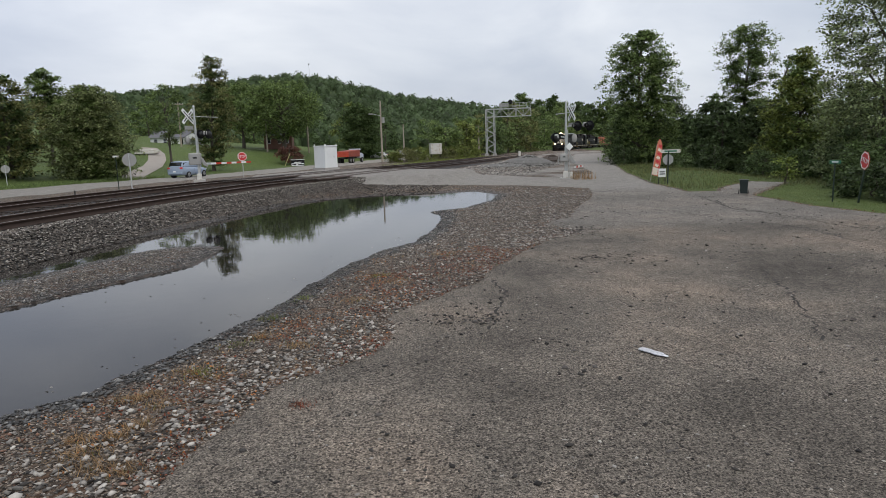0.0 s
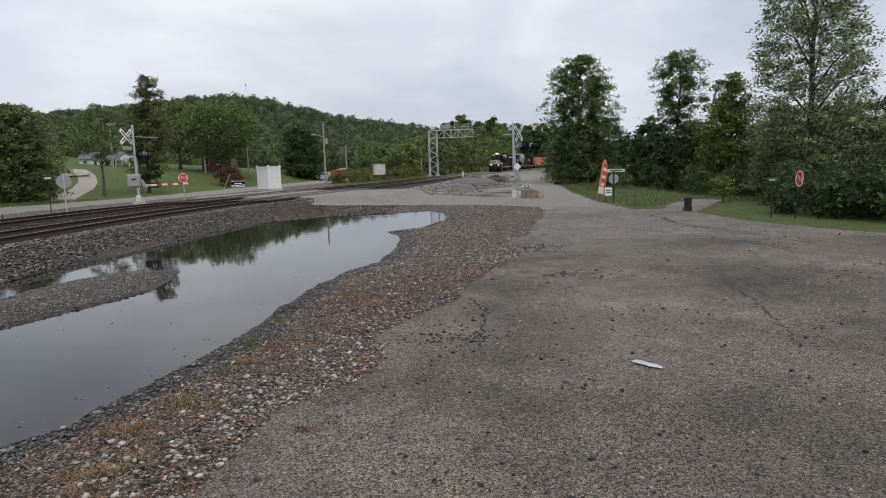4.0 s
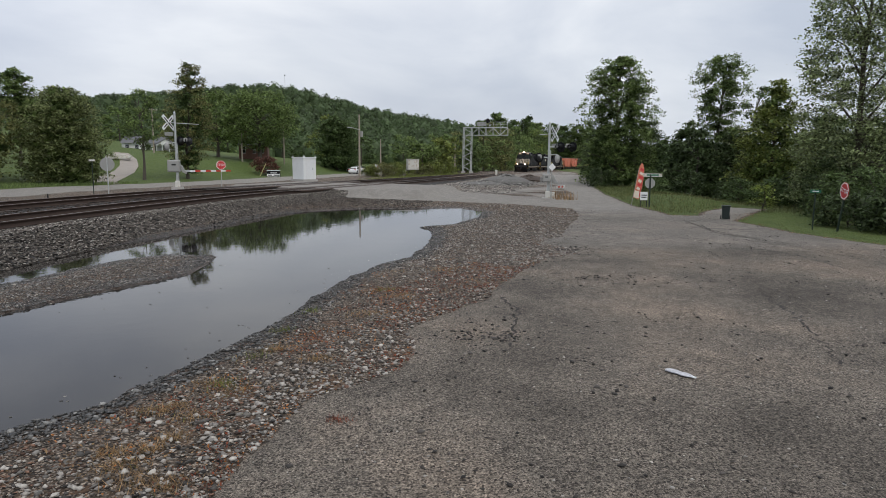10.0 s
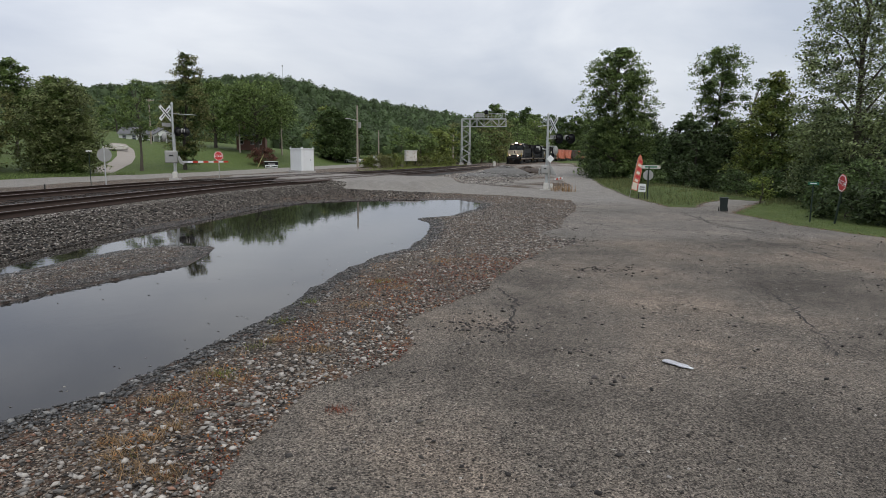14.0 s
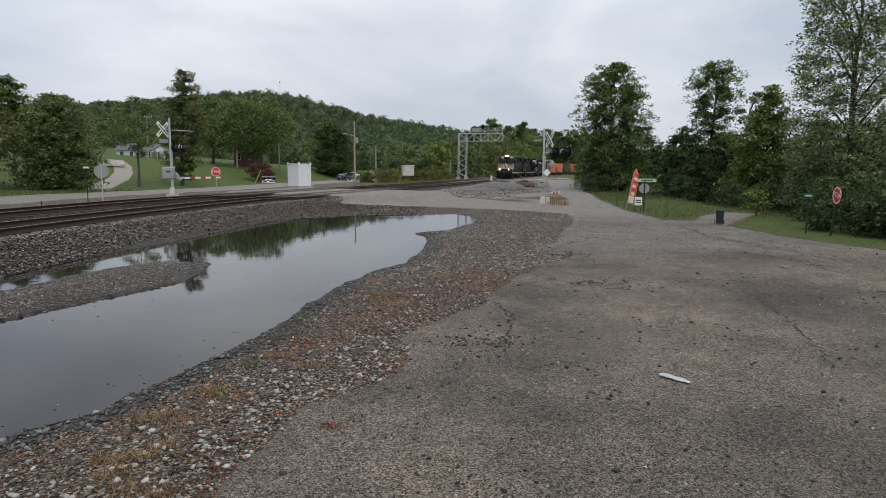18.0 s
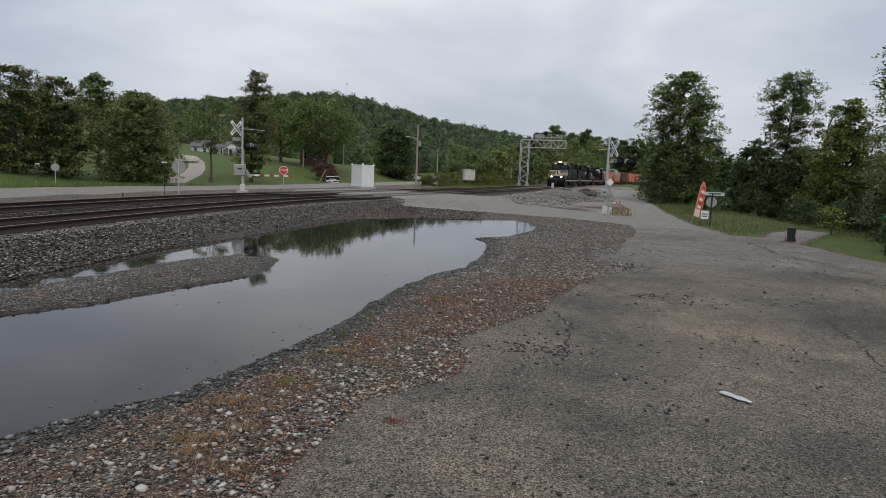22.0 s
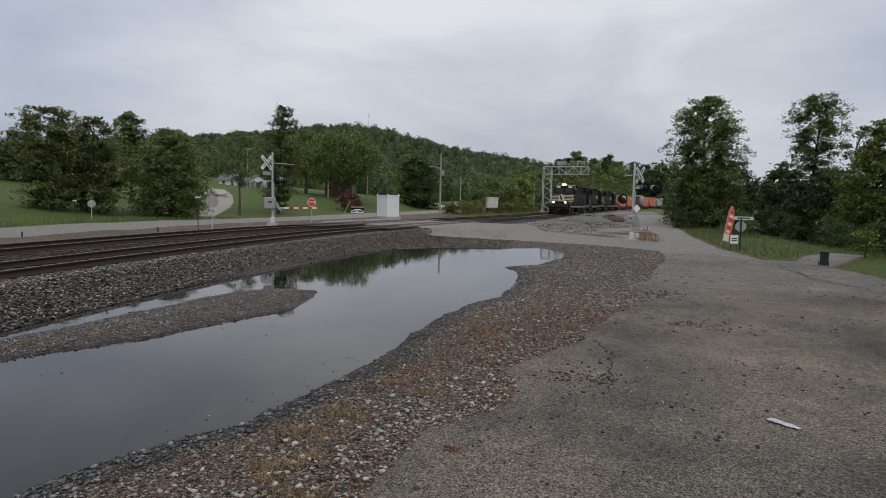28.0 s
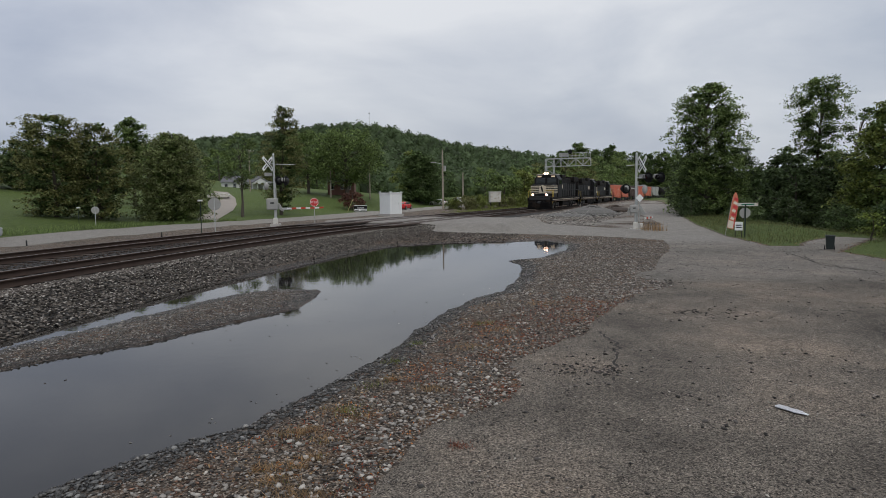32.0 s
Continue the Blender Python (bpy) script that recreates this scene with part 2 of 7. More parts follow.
def ground_material():
    """Worn asphalt, gravel, ballast soil and grass, mixed by the plan's masks."""
    m = bpy.data.materials.new("ground_surface")
    m.use_nodes = True
    n, l = m.node_tree.nodes, m.node_tree.links
    b = n["Principled BSDF"]
    co = n.new("ShaderNodeTexCoord")

    def noise_tex(scale, detail=5.0, rough=0.55, kind="ShaderNodeTexNoise"):
        t = n.new(kind)
        t.inputs["Scale"].default_value = scale
        if kind == "ShaderNodeTexNoise":
            t.inputs["Detail"].default_value, t.inputs["Roughness"].default_value = detail, rough
        l.new(co.outputs["Object"], t.inputs["Vector"])
        return t

    def ramp(src, stops):
        r = n.new("ShaderNodeValToRGB")
        el = r.color_ramp.elements
        while len(el) < len(stops):
            el.new(0.5)
        for e, (p, c) in zip(el, stops):
            e.position, e.color = p, (*c, 1)
        l.new(src, r.inputs["Fac"])
        return r.outputs["Color"]

    def mix(fac, a, c, mode="MIX"):
        x = n.new("ShaderNodeMixRGB")
        x.blend_type = mode
        if isinstance(fac, float):
            x.inputs["Fac"].default_value = fac
        else:
            l.new(fac, x.inputs["Fac"])
        for s, v in ((x.inputs["Color1"], a), (x.inputs["Color2"], c)):
            if isinstance(v, tuple):
                s.default_value = (*v, 1)
            else:
                l.new(v, s)
        return x.outputs["Color"]

    broad, mid, grain = noise_tex(0.35, 6), noise_tex(2.2, 6, 0.65), noise_tex(48.0, 6, 0.78)
    speck = noise_tex(125.0, 0, 0, "ShaderNodeTexVoronoi")
    peb = noise_tex(46.0, 0, 0, "ShaderNodeTexVoronoi")
    cellgrain = n.new("ShaderNodeSeparateColor")
    l.new(speck.outputs["Color"], cellgrain.inputs["Color"])
    cellpeb = n.new("ShaderNodeSeparateColor")
    l.new(peb.outputs["Color"], cellpeb.inputs["Color"])
    # old asphalt with its aggregate showing
    asphalt = ramp(mid.outputs["Fac"], [(0.25, (0.15, 0.131, 0.111)), (0.5, (0.2, 0.175, 0.148)), (0.75, (0.25, 0.218, 0.184))])
    asphalt = mix(0.8, asphalt, ramp(broad.outputs["Fac"], [(0.32, (0.2, 0.2, 0.2)), (0.5, (0.48, 0.48, 0.48)), (0.66, (0.76, 0.71, 0.67))]), "OVERLAY")
    asphalt = mix(1.0, asphalt, ramp(cellgrain.outputs["Red"], [(0.0, (0.3, 0.29, 0.28)), (0.3, (0.62, 0.61, 0.6)), (0.6, (0.8, 0.8, 0.79)), (0.88, (0.92, 0.91, 0.89)), (1.0, (1.0, 1.0, 0.98))]), "MULTIPLY")
    chip = noise_tex(70.0, 0, 0, "ShaderNodeTexVoronoi")
    chipcell = n.new("ShaderNodeSeparateColor")
    l.new(chip.outputs["Color"], chipcell.inputs["Color"])
    asphalt = mix(1.0, asphalt, ramp(chipcell.outputs["Blue"], [(0.0, (0.14, 0.13, 0.13)), (0.2, (0.48, 0.47, 0.46)), (0.4, (0.85, 0.85, 0.84)), (0.85, (1.0, 1.0, 1.0)), (1.0, (1.3, 1.29, 1.27))]), "MULTIPLY")
    streak = noise_tex(16.0, 8, 0.8)
    asphalt = mix(0.6, asphalt, ramp(streak.outputs["Fac"], [(0.3, (0.12, 0.12, 0.12)), (0.5, (0.5, 0.5, 0.5)), (0.7, (0.86, 0.85, 0.83))]), "OVERLAY")
    asphalt = mix(1.0, asphalt, ramp(grain.outputs["Fac"], [(0.34, (0.1, 0.1, 0.1)), (0.66, (0.9, 0.9, 0.9))]), "OVERLAY")
    asphalt = mix(1.0, asphalt, (1.54, 1.53, 1.52), "MULTIPLY")
    # pits where stones have broken out, drawn without depth as dark spots
    pit = noise_tex(21.0, 0, 0, "ShaderNodeTexVoronoi")
    pitcell = n.new("ShaderNodeSeparateColor")
    l.new(pit.outputs["Color"], pitcell.inputs["Color"])
    hole = mix(1.0, ramp(pit.outputs["Distance"], [(0.12, (1, 1, 1)), (0.3, (0, 0, 0))]), ramp(pitcell.outputs["Red"], [(0.42, (0, 0, 0)), (0.65, (0.95, 0.95, 0.95))]), "MULTIPLY")
    hole = mix(1.0, hole, ramp(mid.outputs["Fac"], [(0.35, (1, 1, 1)), (0.65, (0.5, 0.5, 0.5))]), "MULTIPLY")
    asphalt = mix(hole, asphalt, (0.036, 0.031, 0.027))
    warp = n.new("ShaderNodeVectorMath")
    warp.operation = "MULTIPLY_ADD"
    l.new(mid.outputs["Color"], warp.inputs[0])
    warp.inputs[1].default_value = (1.1, 1.1, 0)
    l.new(co.outputs["Object"], warp.inputs[2])
    crk = n.new("ShaderNodeTexVoronoi")
    crk.feature = "DISTANCE_TO_EDGE"
    crk.inputs["Scale"].default_value = 0.22
    l.new(warp.outputs["Vector"], crk.inputs["Vector"])
    crack = mix(1.0, ramp(crk.outputs["Distance"], [(0.0, (0.8, 0.8, 0.8)), (0.0025, (0.5, 0.5, 0.5)), (0.005, (0, 0, 0))]), ramp(broad.outputs["Fac"], [(0.5, (0, 0, 0)), (0.62, (0.7, 0.7, 0.7))]), "MULTIPLY")
    asphalt = mix(crack, asphalt, (0.03, 0.026, 0.022))
    # gravel base kept dark: the shaded gaps between stones put into its colour
    gravel = ramp(cellpeb.outputs["Red"], [(0.0, (0.016, 0.013, 0.011)), (0.35, (0.055, 0.045, 0.037)), (0.7, (0.125, 0.105, 0.088)), (0.9, (0.24, 0.205, 0.175)), (1.0, (0.42, 0.38, 0.34))])
    gravel = mix(1.0, gravel, (1.05, 0.97, 0.88), "MULTIPLY")
    gravel = mix(ramp(mid.outputs["Fac"], [(0.52, (0, 0, 0)), (0.64, (0.5, 0.5, 0.5))]), gravel, (0.2, 0.1, 0.05))
    gravel = mix(0.6, gravel, ramp(grain.outputs["Fac"], [(0.3, (0.25, 0.25, 0.25)), (0.7, (0.75, 0.74, 0.72))]), "OVERLAY")
    # ballast bed darkened so that gaps between the stones look shaded
    ballast = ramp(cellpeb.outputs["Green"], [(0.0, (0.01, 0.009, 0.008)), (0.5, (0.032, 0.028, 0.025)), (1.0, (0.1, 0.094, 0.088))])
    grass = ramp(mid.outputs["Fac"], [(0.25, (0.055, 0.086, 0.02)), (0.55, (0.092, 0.13, 0.032)), (0.8, (0.14, 0.165, 0.055))])
    grass = mix(0.5, grass, ramp(broad.outputs["Fac"], [(0.3, (0.42, 0.42, 0.42)), (0.7, (0.6, 0.58, 0.5))]), "OVERLAY")
    concrete = ramp(mid.outputs["Fac"], [(0.25, (0.2, 0.184, 0.164)), (0.75, (0.31, 0.288, 0.26))])
    concrete = mix(0.7, concrete, ramp(streak.outputs["Fac"], [(0.3, (0.2, 0.2, 0.2)), (0.5, (0.5, 0.5, 0.5)), (0.7, (0.8, 0.79, 0.77))]), "OVERLAY")
    concrete = mix(1.0, concrete, (1.12, 1.12, 1.12), "MULTIPLY")
    vc = n.new("ShaderNodeVertexColor")
    vc.layer_name = "plan"
    sp = n.new("ShaderNodeSeparateColor")
    l.new(vc.outputs["Color"], sp.inputs["Color"])

    def crisp(src, width=0.28):
        a = n.new("ShaderNodeMath")
        a.operation = "MULTIPLY_ADD"
        l.new(grain.outputs["Fac"], a.inputs[0])
        a.inputs[1].default_value = width * 2
        s2 = n.new("ShaderNodeMath")
        s2.operation = "SUBTRACT"
        l.new(src, s2.inputs[0])
        s2.inputs[1].default_value = width
        l.new(s2.outputs[0], a.inputs[2])
        r = n.new("ShaderNodeMapRange")
        r.inputs["From Min"].default_value, r.inputs["From Max"].default_value = 0.4, 0.6
        l.new(a.outputs[0], r.inputs["Value"])
        return r.outputs["Result"]

    c = mix(crisp(sp.outputs["Red"]), gravel, asphalt)
    c = mix(crisp(sp.outputs["Green"]), c, ballast)
    c = mix(crisp(sp.outputs["Blue"]), c, grass)
    c = mix(crisp(vc.outputs["Alpha"], 0.1), c, concrete)
    # damp rim round the puddle
    wet = n.new("ShaderNodeAttribute")
    wet.attribute_name = "damp"
    c = mix(wet.outputs["Fac"], c, mix(1.0, c, (0.42, 0.42, 0.44), "MULTIPLY"))
    l.new(c, b.inputs["Base Color"])
    rr = n.new("ShaderNodeMapRange")
    rr.inputs["To Min"].default_value, rr.inputs["To Max"].default_value = 0.88, 0.45
    l.new(wet.outputs["Fac"], rr.inputs["Value"])
    l.new(rr.outputs["Result"], b.inputs["Roughness"])
    b.inputs["Specular IOR Level"].default_value = 0.3
    bp = n.new("ShaderNodeBump")
    bp.inputs["Strength"].default_value, bp.inputs["Distance"].default_value = 0.9, 0.012
    hsum = n.new("ShaderNodeMath")
    hsum.operation = "ADD"
    l.new(grain.outputs["Fac"], hsum.inputs[0])
    l.new(cellgrain.outputs["Red"], hsum.inputs[1])
    l.new(hsum.outputs[0], bp.inputs["Height"])
    l.new(bp.outputs["Normal"], b.inputs["Normal"])
    return m


# ---- mesh helpers ----
def part(name, bm, material, parent=None, label=""):
    me = bpy.data.meshes.new(name)
    bm.to_mesh(me)
    bm.free()
    me.materials.append(material)
    ob = new(name, me)
    if parent is not None:
        ob.parent = parent
    if label:
        ob["label"] = label
    return ob


def thing(name, label, category, m=None, group="", kind=""):
    ob = new(name)
    ob.empty_display_size = 0.2
    if m is not None:
        ob.matrix_basis = m
    return tagged(ob, label, category, group, kind)


def box(size, at=(0, 0, 0), bm=None, bevel=0.0, rot=None):
    """A box by its size, its base centred at the place."""
    bm = bm or bmesh.new()
    m = Matrix.Translation(at) @ (rot or Matrix()) @ Matrix.Translation((0, 0, size[2] / 2)) @ Matrix.Diagonal((*size, 1))
    r = bmesh.ops.create_cube(bm, size=1, matrix=m)
    if bevel:
        edges = list({e for v in r["verts"] for e in v.link_edges})
        bmesh.ops.bevel(bm, geom=edges, offset=bevel, segments=2, affect="EDGES", profile=0.5)
    return bm


def rod(a, c, r1, r2=None, bm=None, seg=10):
    """A round bar from a to c, tapering from r1 to r2."""
    bm = bm or bmesh.new()
    a, c = Vector(a), Vector(c)
    d = c - a
    m = Matrix.Translation((a + c) / 2) @ d.to_track_quat("Z", "Y").to_matrix().to_4x4()
    bmesh.ops.create_cone(bm, cap_ends=True, segments=seg, radius1=r1, radius2=r1 if r2 is None else r2, depth=d.length, matrix=m)
    return bm


def bar(a, c, w, h=None, bm=None):
    """A square bar from a to c."""
    bm = bm or bmesh.new()
    a, c = Vector(a), Vector(c)
    d = c - a
    m = Matrix.Translation((a + c) / 2) @ d.to_track_quat("Z", "Y").to_matrix().to_4x4() @ Matrix.Diagonal((w, h or w, d.length, 1))
    bmesh.ops.create_cube(bm, size=1, matrix=m)
    return bm


def prism(outline, depth, m=Matrix(), bm=None, bevel=0.0):
    """An outline in x and z, made solid along y, centred on y = 0."""
    bm = bm or bmesh.new()
    front = [bm.verts.new(m @ Vector((x, -depth / 2, z))) for x, z in outline]
    back = [bm.verts.new(m @ Vector((x, depth / 2, z))) for x, z in outline]
    faces = [bm.faces.new(front), bm.faces.new(back[::-1])]
    k = len(outline)
    for i in range(k):
        faces.append(bm.faces.new((front[i], back[i], back[(i + 1) % k], front[(i + 1) % k])))
    bmesh.ops.recalc_face_normals(bm, faces=bm.faces)
    if bevel:
        bmesh.ops.bevel(bm, geom=list({e for f in faces for e in f.edges}), offset=bevel, segments=2, affect="EDGES", profile=0.5)
    return bm


def smooth(ob):
    for p in ob.data.polygons:
        p.use_smooth = True
    return ob


def ngon(k, r, turn=0.0):
    return [(r * math.cos(turn + 2 * math.pi * i / k), r * math.sin(turn + 2 * math.pi * i / k)) for i in range(k)]


def letters(text, size, m, material, parent, name="lettering"):
    """Lettering as a mesh of its own, in the plane x-z of its pose."""
    cu = bpy.data.curves.new("text", "FONT")
    cu.body, cu.size, cu.align_x, cu.align_y, cu.extrude = text, size, "CENTER", "CENTER", 0.002
    tmp = bpy.data.objects.new("text", cu)
    scene.collection.objects.link(tmp)
    me = bpy.data.meshes.new_from_object(tmp.evaluated_get(bpy.context.evaluated_depsgraph_get()))
    bpy.data.objects.remove(tmp)
    me.transform(m @ pose(0, 0, 0, 90))
    me.materials.clear()
    me.materials.append(material)
    ob = new(name, me)
    ob.parent = parent
    return ob


def arrays(name, verts, faces_per, corners, material, parent=None):
    """A mesh from arrays: all faces have the same number of corners."""
    me = bpy.data.meshes.new(name)
    nv, nf = len(verts), len(corners) // faces_per
    me.vertices.add(nv)
    me.vertices.foreach_set("co", np.asarray(verts, np.float32).ravel())
    me.loops.add(nf * faces_per)
    me.loops.foreach_set("vertex_index", np.asarray(corners, np.int32))
    me.polygons.add(nf)
    me.polygons.foreach_set("loop_start", np.arange(nf, dtype=np.int32) * faces_per)
    me.update(calc_edges=True)
    me.materials.append(material)
    ob = new(name, me)
    if parent is not None:
        ob.parent = parent
    return ob


rng = np.random.default_rng(7)


# ---- the plan: the track's line, and the ground's heights ----
def track_x(y):
    """The middle of the near track, by its distance ahead."""
    y = np.asarray(y, float)
    u = np.clip((y - 12) / 28, 0, 1)
    base = np.where(y < 12, -11.75 + 0.11 * (y - 12), -11.75 + 28 * (0.11 * u + 0.118 * u * u))
    base = base + 0.34 * np.clip(y - 40, 0, 33) + 0.32 * np.clip(y - 73, 0, None)
    v = np.clip(y - 125, 0, None)
    return base + 0.0008 * v * v


def track_slope(y):
    return (track_x(y + 0.05) - track_x(y - 0.05)) / 0.1


def rail_z(y):
    """Height of the rail heads."""
    return np.interp(y, [-40, 32, 73, 170, 400], [0.7, 0.7, 0.42, 0.0, -0.4])


SPACING = 4.5


def across(x, y):
    """Distance from the near track's middle, positive towards the lot."""
    s = track_slope(y)
    return (x - track_x(y)) / np.sqrt(1 + s * s)


def smoothstep(a, c, v):
    t = np.clip((v - a) / (c - a), 0, 1)
    return t * t * (3 - 2 * t)


def fbm(x, y, scale, seed=0, octaves=4):
    """Smooth value noise on arrays, in about -1 to 1."""
    total, amp = np.zeros_like(np.asarray(x, float)), 1.0
    norm = 0
    for o in range(octaves):
        gx, gy = np.asarray(x, float) * scale, np.asarray(y, float) * scale
        ix, iy = np.floor(gx).astype(np.int64), np.floor(gy).astype(np.int64)
        fx, fy = gx - ix, gy - iy
        fx, fy = fx * fx * (3 - 2 * fx), fy * fy * (3 - 2 * fy)

        def h(a, c):
            v = (a * 374761393 + c * 668265263 + (seed + o) * 144665) & 0x7FFFFFFF
            v = ((v ^ (v >> 13)) * 1274126177) & 0x7FFFFFFF
            return ((v ^ (v >> 16)) & 0xFFFF) / 32767.5 - 1
        total += amp * ((h(ix, iy) * (1 - fx) + h(ix + 1, iy) * fx) * (1 - fy) + (h(ix, iy + 1) * (1 - fx) + h(ix + 1, iy + 1) * fx) * fy)
        norm += amp
        amp, scale = amp * 0.5, scale * 2.1
    return total / norm


def inside(x, y, poly):
    """Signed distance to a closed outline, positive inside."""
    x, y = np.asarray(x, float), np.asarray(y, float)
    best = np.full(x.shape, 1e9)
    odd = np.zeros(x.shape, bool)
    for (x1, y1), (x2, y2) in zip(poly, poly[1:] + poly[:1]):
        dx, dy = x2 - x1, y2 - y1
        t = np.clip(((x - x1) * dx + (y - y1) * dy) / (dx * dx + dy * dy), 0, 1)
        best = np.minimum(best, np.hypot(x - x1 - t * dx, y - y1 - t * dy))
        hit = ((y1 > y) != (y2 > y)) & (x < dx * (y - y1) / (dy if dy else 1e-9) + x1)
        odd ^= hit
    return np.where(odd, best, -best)


PUDDLE = [(-4.6, 2.0), (-4.05, 4.4), (-3.35, 5.5), (-2.9, 6.1), (-2.4, 7.4), (-2.05, 8.3), (-1.68, 9.8), (-1.28, 11.4), (-0.9, 13.2), (-0.35, 14.4), (0.3, 15.6), (0.75, 17.2), (1.15, 19.8), (1.1, 21.7), (0.85, 22.7), (2.1, 23.9), (3.55, 26.9), (4.1, 30.0), (3.1, 32.6), (0.2, 31.7), (-2.05, 31.2), (-4.2, 29.6), (-5.6, 27.0), (-6.3, 23.1), (-7.2, 19.5), (-8.0, 16.5), (-8.5, 13.5), (-8.9, 11.0), (-9.4, 8.0), (-9.8, 2.0)]
SPIT = [(-8.3, 6.4), (-7.4, 8.2), (-6.6, 9.2), (-5.95, 10.0), (-5.6, 10.9), (-5.0, 12.0), (-4.4, 13.2), (-4.4, 14.6), (-4.5, 15.7), (-5.7, 15.8), (-6.3, 15.2), (-6.85, 13.8), (-7.3, 12.2), (-7.75, 10.6), (-8.3, 9.0), (-8.8, 7.4)]
LOT = [(40, -30), (-2.2, -30), (-1.6, 1.0), (-1.2, 4.0), (-1.17, 4.65), (-0.97, 5.35), (-0.9, 5.85), (-0.52, 6.1), (0.03, 6.6), (0.2, 7.4), (0.1, 8.2), (0.82, 9.35), (1.45, 9.95), (1.95, 11.4), (2.85, 13.3), (3.55, 14.5), (4.5, 15.3), (4.3, 16.2), (3.9, 17.3), (4.9, 18.6), (6.0, 22.0), (7.6, 26.0), (8.4, 30.0), (6.0, 33.2), (2.0, 35.5), (-1.0, 37.0), (-3.4, 38.5), (-12.3, 49.0), (-8.5, 56.0), (2.5, 50.0), (9.0, 39.2), (12.5, 44.0), (14.6, 56.0), (18.5, 78.0), (27.0, 110.0), (34.0, 110.0), (23.5, 78.0), (18.6, 60.0), (14.6, 44.0), (12.3, 32.4), (11.8, 26.5), (13.0, 26.3), (14.5, 28.8), (17.0, 31.5), (18.2, 30.3), (15.6, 27.0), (13.3, 24.0), (13.0, 19.7), (13.7, 16.6), (16.5, 10.0), (40, 0)]
FAR_ROAD = 7.4


def far_road_z(y):
    return np.interp(y, [-30, 20, 52, 78, 130, 300], [-0.1, -0.1, -0.12, -0.42, -0.45, -0.3])


def road_mid(y):
    """The middle of the road beyond the tracks."""
    q = np.asarray(y, float) / 1.06
    return 1.06 * (-31.7 + 0.0699 * q + 0.001417 * q * q - 3.38e-6 * q ** 3)


def heights(x, y):
    """The ground's height, and its masks: asphalt, ballast, grass, concrete-pale grey, damp."""
    s = across(x, y)
    rz = rail_z(y)
    n1, n2 = fbm(x, y, 0.35, 3), fbm(x, y, 1.7, 9)
    lot = inside(x, y, LOT) + 0.12 * fbm(x, y, 1.3, 21) + 0.05 * n2
    # lot and gravel
    z = 0.17 + 0.02 * n1
    z = z + 0.016 * smoothstep(0.0, 0.12, lot) - 0.012
    grass = np.zeros_like(z)
    # the verge and the woods on the lot's far side
    verge = np.where((x > 10) & (lot < 0) & (y > 12) & ((y < 36) | (x > 14.2 + 0.27 * (y - 44))), 1.0, 0.0)
    z = np.where(verge > 0, z - 0.04 * smoothstep(0, 3, -lot) - 1.6 * smoothstep(4, 16, -lot), z)
    z = z + 0.5 * np.exp(-((x - 15.6) / 2.3) ** 2 - ((y - 35) / 5.0) ** 2) * verge * smoothstep(0, 1.6, -lot)
    grass = np.maximum(grass, verge * smoothstep(0.0, 0.25, -lot))
    # puddle
    shore = inside(x, y, PUDDLE) + 0.14 * fbm(x, y, 1.1, 5) + 0.05 * fbm(x, y, 4.0, 6)
    spit = inside(x, y, SPIT) + 0.1 * fbm(x, y, 1.5, 8) + 0.05 * fbm(x, y, 4.0, 16)
    shore = np.minimum(shore, -spit)
    bowl = np.where(shore < 0, 0.002 + 0.17 * np.clip(-shore / 1.9, 0, 1) ** 0.8, -0.10 * np.clip(shore / 0.8, 0, 1))
    pool = (s > 1.6) & (x < 9) & (y < 36)
    z = np.where(pool & (shore > -1.9), np.minimum(z, bowl + 0.012 * n2 * (shore < 0)), z)
    spit_z = np.where((spit > 0), 0.035 + 0.05 * smoothstep(0, 0.8, spit), -1)
    z = np.where((spit > 0) & pool, np.maximum(z, spit_z + 0.012 * n2), z)
    # the track bed
    crossing = smoothstep(0.0, 1.5, inside(x, y, [(-20, 50.5), (-11.5, 60), (-3.2, 54.5), (5.5, 48.5), (2.0, 36.2), (-4.2, 39.0)]))
    bed = rz - 0.2
    shoulder = rz - 0.2 - (np.clip(s - 1.7, 0, None)) * 0.33
    bedz = np.where(s > 0, shoulder, bed)
    far_s = np.clip(-SPACING - 2.0 - s, 0, None)
    bedz = np.where(s < -SPACING - 2.0, bed - 0.45 * far_s, bedz)
    ballast = smoothstep(-0.03, 0.06, bedz - z) * (s > -SPACING - 6) * (s < 8)
    z = np.where((s > -SPACING - 6) & (s < 8), np.maximum(z, bedz), z)
    # beyond the tracks: verge, road, lawn
    beyond = s < -SPACING - 2.0
    rd = x - road_mid(y)
    fz = far_road_z(y)
    rise = np.clip(-rd - 6.0, 0, None)
    lawn = fz + (0.09 * rise * smoothstep(-2, 10, rise) + 1.4 * smoothstep(2, 12, rise) * smoothstep(85, 115, y)) * smoothstep(230, 150, y)
    near_bank = fz + (rz - 0.35 - fz) * smoothstep(9, 1.0, far_s)
    fgz = np.where(rd > 4, near_bank, np.where(rd > 0, fz + (near_bank - fz) * smoothstep(2.5, 4, rd), lawn))
    z = np.where(beyond, np.maximum(fgz, np.where(far_s < 6, bedz, -9)), z)
    onroad = smoothstep(4.2, 3.9, np.abs(rd)) * beyond
    edge_lot = smoothstep(-0.05, 0.12, lot)
    asphalt = np.maximum(edge_lot, onroad)
    grass = np.maximum(grass, np.where(beyond & (rd < 0), 1 - onroad, 0))
